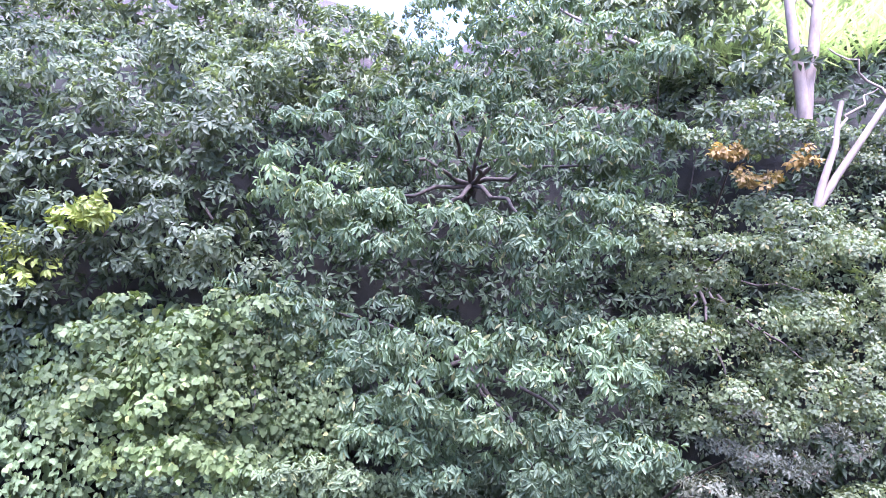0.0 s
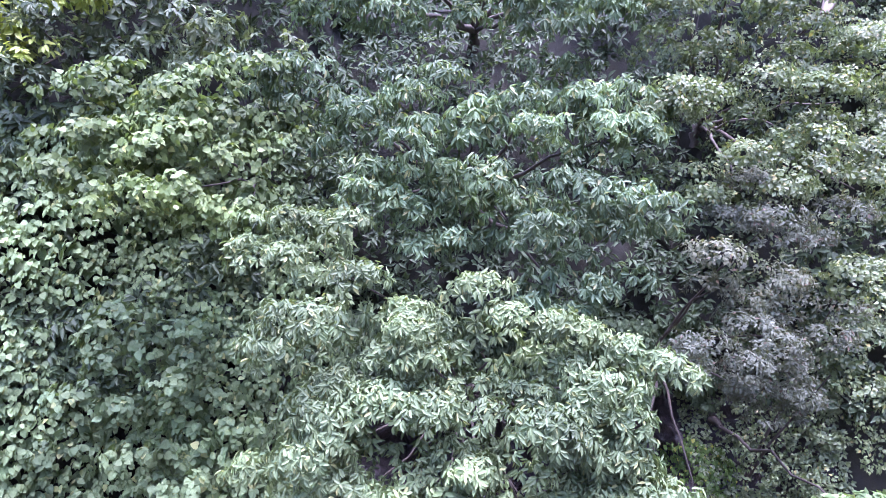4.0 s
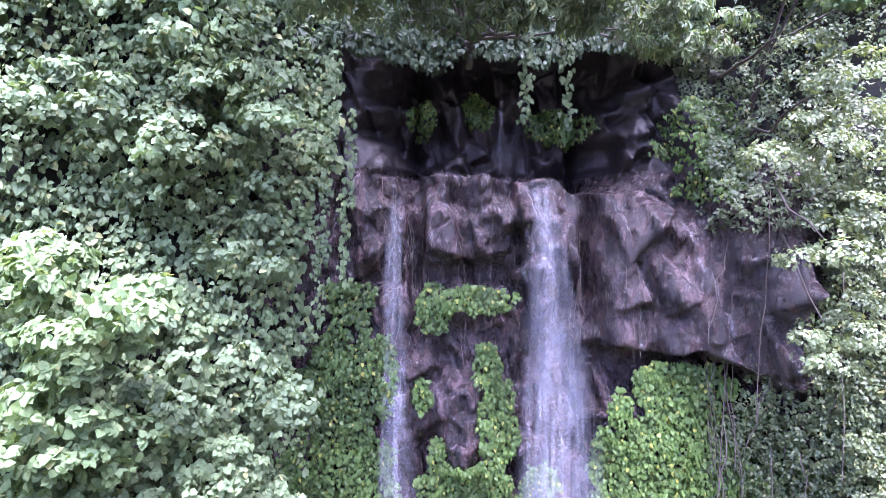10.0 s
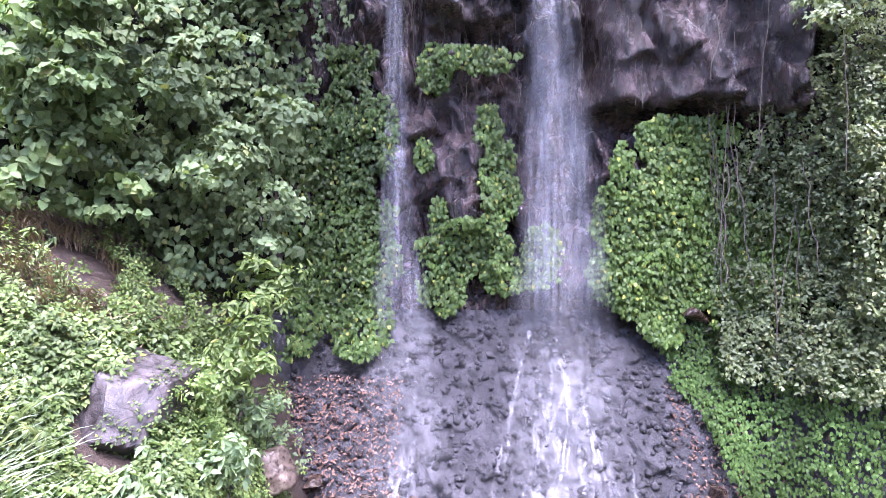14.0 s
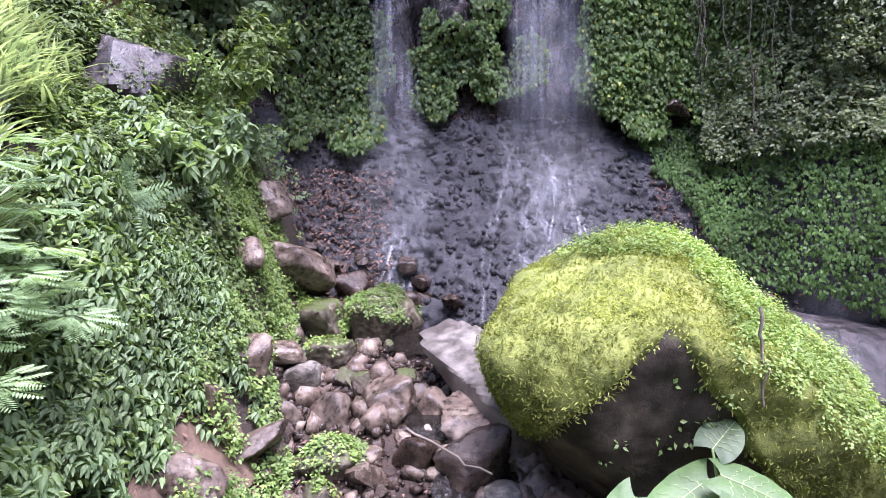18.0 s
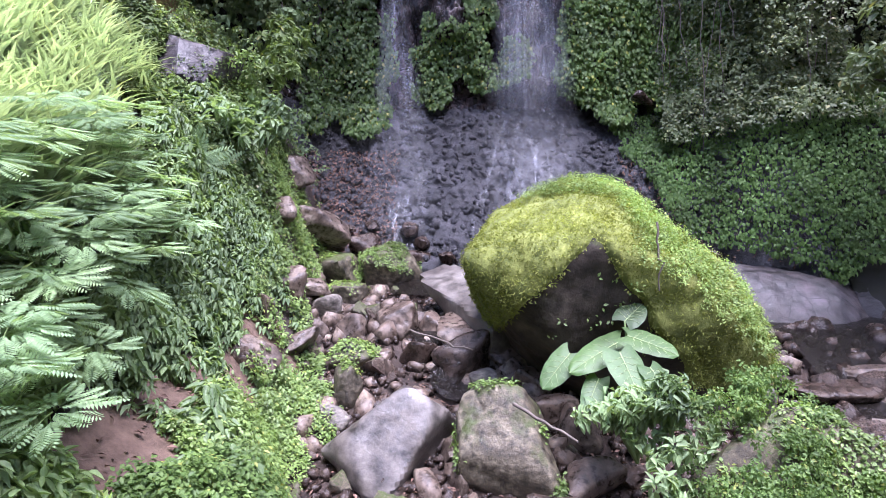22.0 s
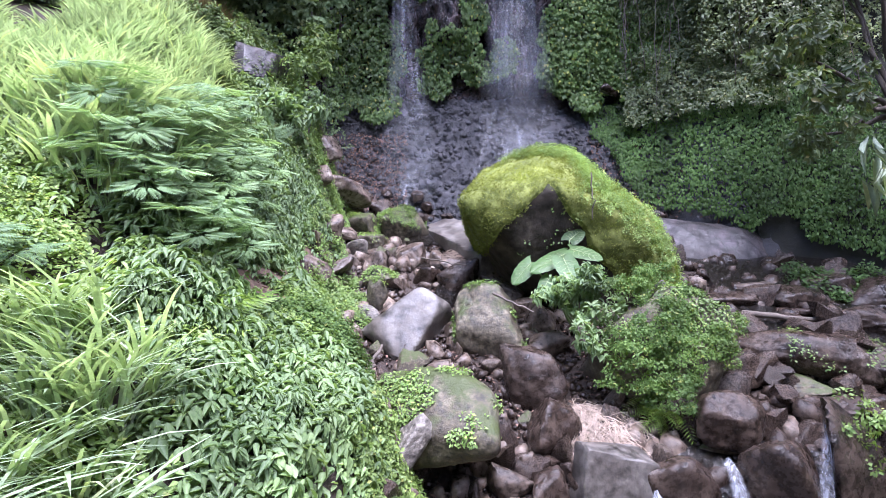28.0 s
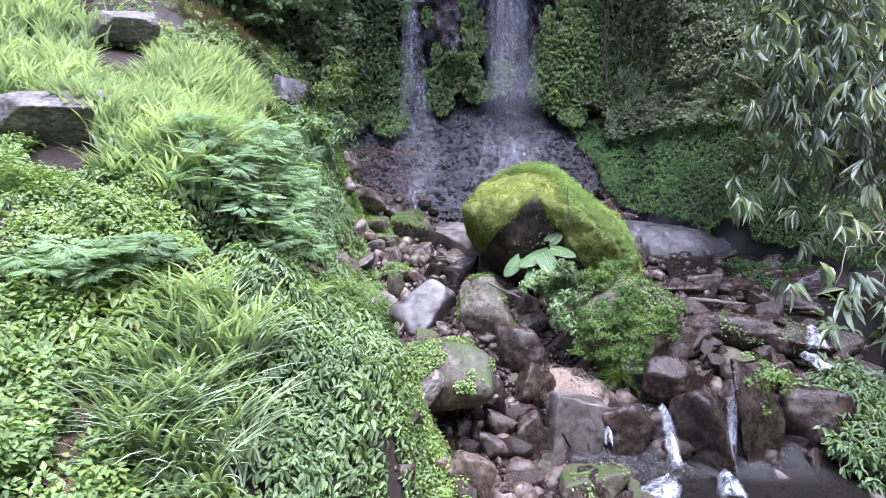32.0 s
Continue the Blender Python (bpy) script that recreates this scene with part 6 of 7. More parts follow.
    ((-2.33, 8.34, 4.70), (0.33, 0.25, 0.34), M_ROCK, 82, 0, "brown-grey rock under the bank"), ((-0.53, 9.29, 3.12), (0.55, 0.41, 0.38), M_WETROCK, 83, 0, "wet rock in the splash of the fall"),
)
for at, size, surface, seed, tilt, words in ROCKS:
    ob = stone("rock", at, size, surface, words, seed, turn=seed * 37 % 50 - 25, n=19 if max(size) > 0.3 else 12, tilt=tilt, group="rocks of the stream bed", hard=13.0)
    weeds = {35: 460, 36: 200, 47: 320, 55: 260, 56: 650, 72: 160, 33: 60, 37: 120, 65: 60, 75: 1500, 63: 60, 77: 60}.get(seed, 0)
    if weeds:
        wr = np.random.default_rng(seed)
        RV = np.empty((len(ob.data.vertices), 3), np.float32)
        flat = np.empty(RV.size, np.float32)
        ob.data.vertices.foreach_get("co", flat)
        RV = flat.reshape(-1, 3) + np.array(ob.location)
        RF = np.array([tuple(f.vertices) for f in ob.data.polygons])
        wp, wnr = face_points(RV.astype(float), RF, weeds, wr, lambda mm, nr: (nr[:, 2] > -0.1) * smooth((fbm(*mm.T, 2.2, seed, 3) + 0.0) / 0.06) + 1e-6)
        V, F = tufts_to_leaves("herb", wp + 0.01 * wnr, unit(wnr + 0.8 * UP), wr, 0.85)
        put("weed_cover", V, F, M_HERB, ob, "small green weeds growing on the rock", kind="stuff")
def slab(at, along, across, size, material, label, seed, n=19):
    """A long worn plate of rock: at its middle, along and across its faces, half length, half width and half thickness."""
    e1 = unit(np.array(along, float))
    e3 = unit(np.cross(e1, np.array(across, float)))
    e3 = e3 * np.sign(e3[2])
    e2 = np.cross(e3, e1)
    rng = np.random.default_rng(seed)
    planes = []
    for e, d in ((e1, size[0]), (-e1, size[0]), (e2, size[1]), (-e2, size[1]), (e3, size[2]), (-e3, size[2])):
        planes.append((*unit(e + 0.16 * rng.normal(size=3)), d))
    for e, d in ((e2 + e3, 0.78 * (size[1] + size[2])), (e3 - e2, 0.7 * (size[1] + size[2])), (e1 + 0.8 * e3, 0.7 * (size[0] + size[2])), (e1 - e2, 0.72 * (size[0] + size[1])), (e2 - e1, 0.74 * (size[0] + size[1])), (e3 - 0.7 * e1, 0.7 * (size[0] + size[2]))):
        planes.append((*unit(e + 0.2 * rng.normal(size=3)), d))
    V, F = cut_block(at, planes, n, 24.0, 0.25, seed)
    return put("rock", V, F, material, label=label, category="rock", smooth_shade=True, crisp=24)


slab((0.68, 6.40, 2.56), (0.43, -0.83, -0.40), (0.88, 0.47, 0.1), (1.2, 0.35, 0.26), M_SLAB, "long pale veined slab leaning against the boulder", 27)
slab((-0.22, 4.25, 1.40), (0.75, -0.3, -0.45), (0.2, 0.5, 0.8), (0.36, 0.48, 0.32), M_SLAB, "large pale smooth rock with a split face", 54)
slab((1.92, 1.72, -0.08), (0.15, 0.1, 1.0), (0.95, 0.2, 0.0), (0.55, 0.36, 0.2), M_SLAB, "large flat-faced grey slab standing among the stones", 58, 40)
rV, rF = cut_block((-3.5, 6.85, 5.95), [(-0.3, -0.9, 0.3, 0.42), (0.55, -0.75, 0.35, 0.46), (0.1, -0.6, -0.75, 0.5), (0.3, -0.2, 0.93, 0.46), (-0.85, -0.3, 0.4, 0.5), (0.95, -0.2, -0.2, 0.56), (0, 1, 0, 0.5), (0, 0, -1, 0.62), (-0.6, -0.5, -0.6, 0.6)], 19, 40.0, 0.3, 23)
pale = put("rock", rV, rF, M_APRON, label="pale angular rock sticking out of the slope", category="rock", smooth_shade=True, crisp=25)
wr = np.random.default_rng(23)
wp, wnr = face_points(rV, rF, 240, wr, lambda mm, nr: (nr[:, 1] < 0.3) * smooth((mm[:, 0] + 3.45 - 0.6 * (mm[:, 2] - 5.9)) / 0.2) + 0.15 * (nr[:, 2] > 0.6) + 1e-6)
V, F = tufts_to_leaves("herb", wp + 0.01 * wnr, unit(wnr + 0.8 * UP), wr, 0.9)
put("weed_cover", V, F, M_WEED, pale, "small green weeds growing on the rock", kind="stuff")
for k, (at, r, flat, words) in enumerate((((-1.11, 9.18, 3.45), 0.34, 0.75, "wet red-brown rock at the foot of the fall"), ((-0.66, 8.98, 3.19), 0.32, 0.8, "wet dark rock at the foot of the fall"), ((-0.09, 9.23, 3.52), 0.17, 0.8, "wet stone at the foot of the fall"), ((-1.58, 9.42, 3.80), 0.19, 0.6, "brown stone in the leaf litter"),
                                          ((-0.32, 9.41, 3.78), 0.2, 0.7, "wet stone at the foot of the fall"), ((-1.90, 9.62, 4.07), 0.15, 0.7, "brown stone in the leaf litter"), ((4.49, 9.26, 3.57), 0.5, 0.6, "wet purple-brown rock at the foot of the cliff"), ((4.36, 9.54, 3.98), 0.16, 0.8, "small stone at the foot of the cliff"),
                                          ((5.10, 8.94, 3.26), 0.28, 0.7, "brown stone at the foot of the cliff"), ((3.85, 8.99, 3.20), 0.22, 0.7, "wet stone at the foot of the cliff"), ((0.40, 8.99, 3.22), 0.2, 0.7, "wet stone at the foot of the fall"), ((-1.03, 9.46, 3.85), 0.13, 0.8, "small brown stone in the leaf litter"),
                                          ((1.98, 8.94, 3.12), 0.2, 0.6, "wet stone in the splash of the fall"), ((1.42, 9.07, 3.30), 0.16, 0.7, "wet stone in the splash of the fall"), ((-1.82, 9.24, 3.53), 0.3, 0.6, "grey-brown rock under the bank"), ((-2.29, 8.34, 4.45), 0.2, 0.8, "brown rock under the bank"))):
    stone("rock", at, (r, 0.85 * r, flat * r), (M_WETROCK, M_ROCKM)[k == 14], words, 120 + k, turn=k * 41 % 90, tilt=(k * 17) % 30 - 15, group="rocks at the cliff foot", hard=26.0)
for at, grow, seed, words in (((-5.15, 1.50, 4.28), 0.85, 17, "large pale overhanging rock on the slope"), ((-5.9, 4.85, 6.8), 0.6, 18, "pale rock high on the slope")):
    planes = [(0.18, -0.62, 0.77, 0.34), (-0.25, 0.1, 0.96, 0.40), (0.25, -0.70, -0.67, 0.26), (0.88, -0.42, 0.2, 0.72), (0.75, -0.25, -0.6, 0.60), (-0.75, -0.6, 0.3, 0.85), (-0.9, 0.2, 0.3, 0.9), (0.1, 0.99, 0.1, 0.6), (0, 0, -1, 0.5), (0.5, 0.8, 0.3, 0.7), (-0.3, -0.95, 0.1, 0.52)]
    V, F = cut_block(at, [(*n[:3], n[3] * grow) for n in planes], 40, 26.0, 0.3, seed)
    put("rock", V, F, M_PALEROCK, label=words, category="rock", smooth_shade=True, crisp=25)
aV, aF = cut_block((5.5, 7.5, 1.9), [(-0.12, -0.66, 0.74, 1.08), (0.1, -0.1, 0.99, 1.12), (-0.93, -0.2, 0.2, 1.4), (0.90, -0.3, 0.25, 1.25), (0, 1, 0, 1.0), (0, 0, -1, 1.3), (0.45, -0.7, 0.55, 1.2), (-0.5, -0.45, 0.74, 1.35)], 70, 22.0, 0.14, 19)
put("rock_apron", aV, aF, M_APRON, label="smooth sloping pale rock under a film of water", category="rock", smooth_shade=True)
stone("rock", (3.10, 3.55, 1.92), (0.14, 0.12, 0.17), M_PALEROCK, "pale stone standing on the herb mound", 21)
stone("rock", (4.42, 10.55, 6.65), (0.17, 0.14, 0.13), M_WETROCK, "reddish rock poking out of the ivy", 20)

# loose stones between them: a few shapes, each stone an object of its own
LOOSE = []  # a few shared shapes
for i in range(8):
    V, F = stone_shape(200 + i, 7, 11, 16.0, 0.1, 0.04)
    me = np_mesh("stone", V, F, True, 32)
    me.materials.append((M_WETROCK, M_WETROCK, M_ROCK, M_ROCKM)[i % 4])
    LOOSE.append(me)
lrng = np.random.default_rng(91)
count = 0
while count < 170:
    x, y = (lrng.uniform(0.3, 2.3), lrng.uniform(0.5, 2.6)) if count % 4 == 0 else (lrng.uniform(-1.6, 3.6), lrng.uniform(0.6, 8.6))
    lim = np.interp(y, [0, 1, 4, 8, 9], [-0.3, -0.3, -1.2, -1.9, -1.6])
    if x < lim or (0.7 < x < 3.9 and 4.3 < y < 7) or (x > 3 and y > 7.4):
        continue
    ob = new("stone", LOOSE[count % 8])
    r = 0.05 + 0.15 * lrng.random() ** 2.2 + (0.05 if count % 4 == 0 else 0.0)
    ob.location = (x, y, float(ground_h(x, y)) + 0.35 * r)
    ob.rotation_euler = tuple(lrng.uniform(0, 6.28, 3))
    ob.scale = (r * lrng.uniform(0.9, 1.4), r * lrng.uniform(0.8, 1.2), r * lrng.uniform(0.6, 0.9))
    tagged(ob, "loose brown-grey stone in the stream bed", "stone", "loose stones")
    count += 1


big = 0
while big < 130:
    x, y = (lrng.uniform(3.2, 7.6), lrng.uniform(1.6, 7.6)) if big % 3 == 0 else (lrng.uniform(3.0, 6.6), lrng.uniform(1.5, 4.6))
    if x < 4.3 and 3.9 < y < 7:
        continue
    ob = new("stone", LOOSE[(1, 5)[big % 2]])
    r = 0.09 + 0.2 * lrng.random() ** 1.8
    ob.location = (x, y, float(ground_h(x, y)) + 0.4 * r)
    ob.rotation_euler = tuple(lrng.uniform(0, 6.28, 3))
    ob.scale = (r * lrng.uniform(1.0, 1.5), r * lrng.uniform(0.8, 1.2), r * lrng.uniform(0.5, 0.8))
    tagged(ob, "dark wet stone standing in the stream", "stone", "wet stones in the stream")
    big += 1


def scatter_stones(name, n, place, size, material, label, seed, grain=2):
    rng = np.random.default_rng(seed)
    kinds = [stone_shape(300 + i, grain, 9, 7.0, 0.1, 0.0) for i in range(6)]
    pieces = []
    for i in range(n):
        V, F = kinds[i % 6]
        p = place(rng)
        q = np.array(Euler(tuple(rng.uniform(0, 6.28, 3))).to_matrix())
        s = size[0] + (size[1] - size[0]) * rng.random() ** 2.5
        pieces.append(((V * s * rng.uniform(0.7, 1.2, 3)) @ q.T + p, F))
    V, F = join(pieces)
    return put(name, V, F, material, kind="stuff", label=label, category="stones")


def foot_place(rng):
    x, z = rng.uniform(-2.6, 5.6), rng.uniform(2.9, 6.7)
    return np.array([x, float(FOOT(x, z)) + 0.03, z])


fx, fz = np.arange(-3.4, 6.6, 0.09), np.arange(2.0, 7.2, 0.09)
FX, FZ = np.meshgrid(fx, fz, indexing="ij")
FY = rock_face(FX, FZ)


def FOOT(x, z):
    i, j = int((x - fx[0]) / 0.09), int((z - fz[0]) / 0.09)
    return FY[i, j]


scatter_stones("cliff_foot_stones", 3600, foot_place, (0.018, 0.10), M_GRAVEL, "dark wet stones set in the cliff foot", 61)


def bed_place(rng):
    y = rng.uniform(0.2, 8.8)
    x = rng.uniform(np.interp(y, [0, 1, 4, 8, 9], [-0.3, -0.3, -1.2, -1.9, -1.6]), 3.2 if rng.random() < 0.75 else 7.0)
    return np.array([x, y, float(ground_h(x, y)) + 0.0])


scatter_stones("gravel", 6500, bed_place, (0.02, 0.10), M_WETROCK, "brown gravel of the stream bed", 62)
scatter_stones("wet_stones", 700, lambda rng: (lambda x, y: np.array([x, y, float(ground_h(x, y)) + 0.03]))(rng.uniform(3.0, 7.2), rng.uniform(1.4, 6.3)), (0.04, 0.2), M_WETROCK, "dark wet stones crowded in the stream", 64, 3)
scatter_stones("cobbles", 420, bed_place, (0.08, 0.22), M_ROCK, "grey-brown stones crowded in the stream bed", 65, 3)
scatter_stones("gravel", 1500, lambda rng: (lambda x, y: np.array([x, y, float(ground_h(x, y))]))(rng.uniform(-0.6, 4.4), rng.uniform(-9.0, 0.6)), (0.03, 0.22), M_ROCK, "brown stones of the stream bed further down", 63)

# ---- the falls ----
def rib(path, widths, out, across=9, fade=0.25, front=None):
    """A sheet of falling water along a line (x, z), its edges thinning; lies just in front of the rock. Returns vertices, faces and thinness."""
    p = np.asarray(path, float)
    n = max(12, int(np.abs(np.diff(p[:, 1])).sum() / 0.07))
    s = np.linspace(0, 1, n)
    t = np.linspace(0, 1, len(p))
    xs, zs, ws = np.interp(s, t, p[:, 0]), np.interp(s, t, p[:, 1]), np.interp(s, t, widths)
    u = np.linspace(-1, 1, across)
    X = xs[:, None] + 0.5 * ws[:, None] * u[None] + 0.05 * fbm(zs[:, None] * 1.0, u[None] * 2, 0, 2.0, 7, 2) * (1 + 3 * s[:, None])
    Z = np.broadcast_to(zs[:, None], X.shape)
    R = rock_face(X, Z)
    Yf = np.minimum.accumulate(np.minimum(R, R.mean(1, keepdims=True) + 0.1), axis=0) - out if front is None else R - out
    T = (1 - u[None] ** 2) ** 0.6 * np.ones_like(X)
    T = T * smooth(s / fade * (3 if fade < 0.4 else 1))[:, None] * smooth((1 - s) / 0.25)[:, None]
    return np.stack([X, Yf, Z], -1).reshape(-1, 3), grid_faces(n, across), T.ravel()


def fall_part(name, parent, material, sheet, label=""):
    V, F, T = sheet
    ob = put(name, V, F, material, parent, label, smooth_shade=True)
    at = ob.data.attributes.new("thin", "FLOAT", "POINT")
    at.data.foreach_set("value", T.astype(np.float32))
    return ob


fall = thing("waterfall", (2.1, 9.0, 3.0), "main waterfall, a white veil over dark rock", "waterfall", kind="structure")
main = [(1.85, 13.6), (1.95, 12.7), (1.98, 11.7), (2.05, 10.4), (2.2, 8.5), (2.25, 7.2), (2.22, 5.8)]
for k, (out, w) in enumerate(((0.10, 1.0), (0.22, 0.75), (0.34, 1.15))):
    fall_part("veil", fall, M_VEIL, rib(main, np.array([0.3, 0.55, 0.75, 1.05, 1.4, 1.6, 1.6]) * w, out, 11))
fall_part("spray", fall, M_MIST, rib([(2.2, 9.9), (2.25, 8.4), (2.2, 6.6), (2.1, 5.0), (2.0, 3.6)], [0.9, 1.7, 2.0, 2.3, 2.4], 0.55, 11, 0.5), "fine spray before the fall")
fall_part("veil", fall, M_VEIL, rib([(1.32, 15.6), (1.30, 14.6), (1.28, 13.7)], [0.16, 0.14, 0.26], 0.12, 5))
left_fall = thing("waterfall", (-0.7, 9.0, 3.2), "thin side fall, a pale veil down the rock", "waterfall", kind="structure")
side = [(-0.80, 13.4), (-0.85, 11.8), (-0.80, 10.2), (-0.75, 8.4), (-0.68, 7.0), (-0.64, 5.8)]
for out, w in ((0.08, 1.0), (0.2, 1.3)):
    fall_part("veil", left_fall, M_THIN, rib(side, np.array([0.22, 0.3, 0.35, 0.5, 0.75, 0.8]) * w, out, 9), "thin pale veil")
fall_part("spray", left_fall, M_MIST, rib([(-0.7, 8.6), (-0.66, 7.0), (-0.6, 5.4), (-0.4, 3.4)], [0.7, 1.1, 1.4, 1.5], 0.4, 9, 0.5), "fine spray")
for a, b, w, par in (((2.15, 6.6), (1.95, 3.0), 1.5, fall), ((-0.65, 6.6), (-0.35, 3.2), 0.85, left_fall)):
    V, F, thin_at = rib([a, b], [w, w * 1.2], 0.05, 13, 0.3, True)
    fall_part("film", par, M_VEIL, (V, F, thin_at * 0.5), "thin film of water over the gravel")

# white strands that split over the foot of the cliff
srng = np.random.default_rng(17)
STRANDS = [(4.25, 12.9, 5.1, 10.4, 0.05), (1.6, 13.4, 1.75, 11.2, 0.06), (-0.15, 13.3, -0.2, 12.2, 0.03), (1.72, 6.4, 1.05, 4.0, 0.075), (1.05, 4.6, 0.85, 3.2, 0.05), (1.95, 5.8, 1.35, 3.0, 0.08), (2.1, 6.0, 2.2, 5.0, 0.11), (2.25, 5.6, 1.5, 3.9, 0.06), (2.6, 5.4, 2.55, 3.0, 0.05),
           (1.7, 4.4, 2.25, 3.0, 0.06), (1.45, 4.0, 1.4, 2.8, 0.07), (3.1, 4.4, 3.3, 3.2, 0.05), (-0.55, 4.6, -0.2, 3.2, 0.05), (-0.75, 4.3, -0.7, 3.5, 0.04), (2.05, 5.9, 1.75, 4.7, 0.05), (2.2, 4.9, 2.35, 3.4, 0.05),
           (1.6, 5.2, 1.65, 3.5, 0.035), (-0.4, 4.0, -0.1, 3.1, 0.05), (2.75, 4.3, 3.0, 3.1, 0.04), (0.95, 3.9, 0.9, 2.9, 0.04)]
for _ in range(40):
    side_fall = srng.random() < 0.3
    x0, z0 = (-0.6 if side_fall else 1.95) + srng.normal() * (0.22 if side_fall else 0.42), srng.uniform(3.3, 6.2)
    STRANDS.append((x0, z0, x0 + srng.normal() * 0.18 - 0.05, z0 - srng.uniform(0.5, 1.5), srng.uniform(0.02, 0.045)))
for x0, z0, x1, z1, w in STRANDS:
    path = np.stack([np.linspace(x0, x1, 9) + 0.012 * srng.normal(size=9) + 0.08 * np.sin(np.linspace(0, 3, 9) + x0 * 9), np.linspace(z0, z1, 9)], 1)
    V, F, T = rib(path, np.full(9, w * 1.15) * srng.uniform(0.6, 1.5, 9), 0.06, 4, 0.2, True)
    fall_part("strand", fall if x0 > 0.5 else left_fall, M_STRAND, (V, F, np.sqrt(T)), "white strand of water")

# ---- the stream ----
def sheet(name, cx, cy, rx, ry, dz, label, seed, turn=0.0):
    n, m = 26, 10
    a, r = np.linspace(0, 2 * math.pi, n, endpoint=False), np.linspace(0.02, 1, m)
    A, R = np.meshgrid(a, r, indexing="ij")
    R = R * (1 + 0.5 * fbm(np.cos(A) * 1.2, np.sin(A) * 1.2, 0, 1.4, seed))
    u, v = R * np.cos(A) * rx, R * np.sin(A) * ry
    c, s = math.cos(radians(turn)), math.sin(radians(turn))
    X, Yw = cx + u * c - v * s, cy + u * s + v * c
    Zw = ground_h(X, Yw) + dz + 0.015 * fbm(X, Yw, 0, 5.0, seed)
    i, j = np.meshgrid(np.arange(n), np.arange(m - 1), indexing="ij")
    k = (i + 1) % n
    F = np.stack([i * m + j, k * m + j, k * m + j + 1, i * m + j + 1], -1).reshape(-1, 4)
    return put(name, np.stack([X, Yw, Zw], -1).reshape(-1, 3), F[:, ::-1], M_WATER, kind="structure", label=label, category="water", smooth_shade=True)


sheet("water_stream", 6.3, 5.0, 1.6, 2.6, 0.11, "dark shallow stream coming round the boulder", 3, 20)
sheet("water_stream_low", 3.6, 1.2, 2.0, 1.2, 0.10, "dark stream below the cascades", 4)
sheet("water_pool", 0.35, 6.2, 0.55, 0.5, 0.07, "small brown pool", 5)
sheet("water_pool", 0.5, 5.2, 0.4, 0.35, 0.07, "small brown pool", 6)
sheet("water_pool", 1.0, 8.2, 1.6, 0.6, 0.10, "shallow pool at the foot of the fall", 7)


def cascade(a, b, w, label, seed, drop=0.5):
    """White water between two points: a lumpy, streaked tongue."""
    rng = np.random.default_rng(seed)
    n, m = 22, 9
    s, u = np.linspace(0, 1, n), np.linspace(-1, 1, m)
    line = np.array(a)[None] * (1 - s[:, None]) + np.array(b)[None] * s[:, None]
    line[:, 2] = a[2] + (b[2] - a[2]) * s ** (1 + drop)
    d = unit(np.array([b[0] - a[0], b[1] - a[1], 0.0]))
    side = np.array([-d[1], d[0], 0])
    W = w * (0.6 + 0.7 * s[:, None]) * (1 + 0.4 * fbm(s[:, None] * 4, u[None], 0, 1.0, seed))
    V = line[:, None] + (W * u[None])[..., None] * side
    V[..., 2] += 0.07 * (1 - u[None] ** 2) + 0.10 * fbm(s[:, None] * 6, u[None] * 2.5, 0, 1.6, seed, 3)
    T = (1 - u[None] ** 2) ** 0.5 * np.ones((n, 1)) * smooth(s / 0.1)[:, None] * smooth((1 - s) / 0.12)[:, None]
    ob = put("cascade", V.reshape(-1, 3), grid_faces(n, m), M_VEILW, kind="structure", label=label, category="water", smooth_shade=True)
    at = ob.data.attributes.new("thin", "FLOAT", "POINT")
    at.data.foreach_set("value", T.ravel().astype(np.float32))


cascade((3.14, 1.75, 0.26), (3.13, 1.20, -0.45), 0.09, "white cascade between wet rocks", 1, 0.9)
cascade((4.21, 1.75, 0.77), (3.86, 1.30, -0.47), 0.07, "thin white cascade over a rock edge", 2, 0.6)
cascade((2.38, 1.75, 0.23), (2.31, 1.40, -0.18), 0.05, "thin white trickle", 3)
cascade((5.52, 5.40, 1.57), (5.86, 4.90, 1.39), 0.16, "white water above the fallen pole", 4)
cascade((6.27, 3.40, 1.14), (5.95, 2.70, 0.85), 0.15, "white rapids over stones", 5)
cascade((5.71, 2.70, 0.81), (5.88, 2.30, 0.63), 0.16, "white rapids over stones", 6)
cascade((4.63, 4.20, 1.12), (4.33, 3.70, 0.88), 0.10, "white trickle between stones", 7)
cascade((3.03, 1.10, -0.48), (2.60, 0.70, -0.60), 0.25, "foaming water below the cascade", 8)
cascade((3.77, 1.20, -0.45), (3.68, 0.80, -0.64), 0.16, "foaming water below the cascade", 9)

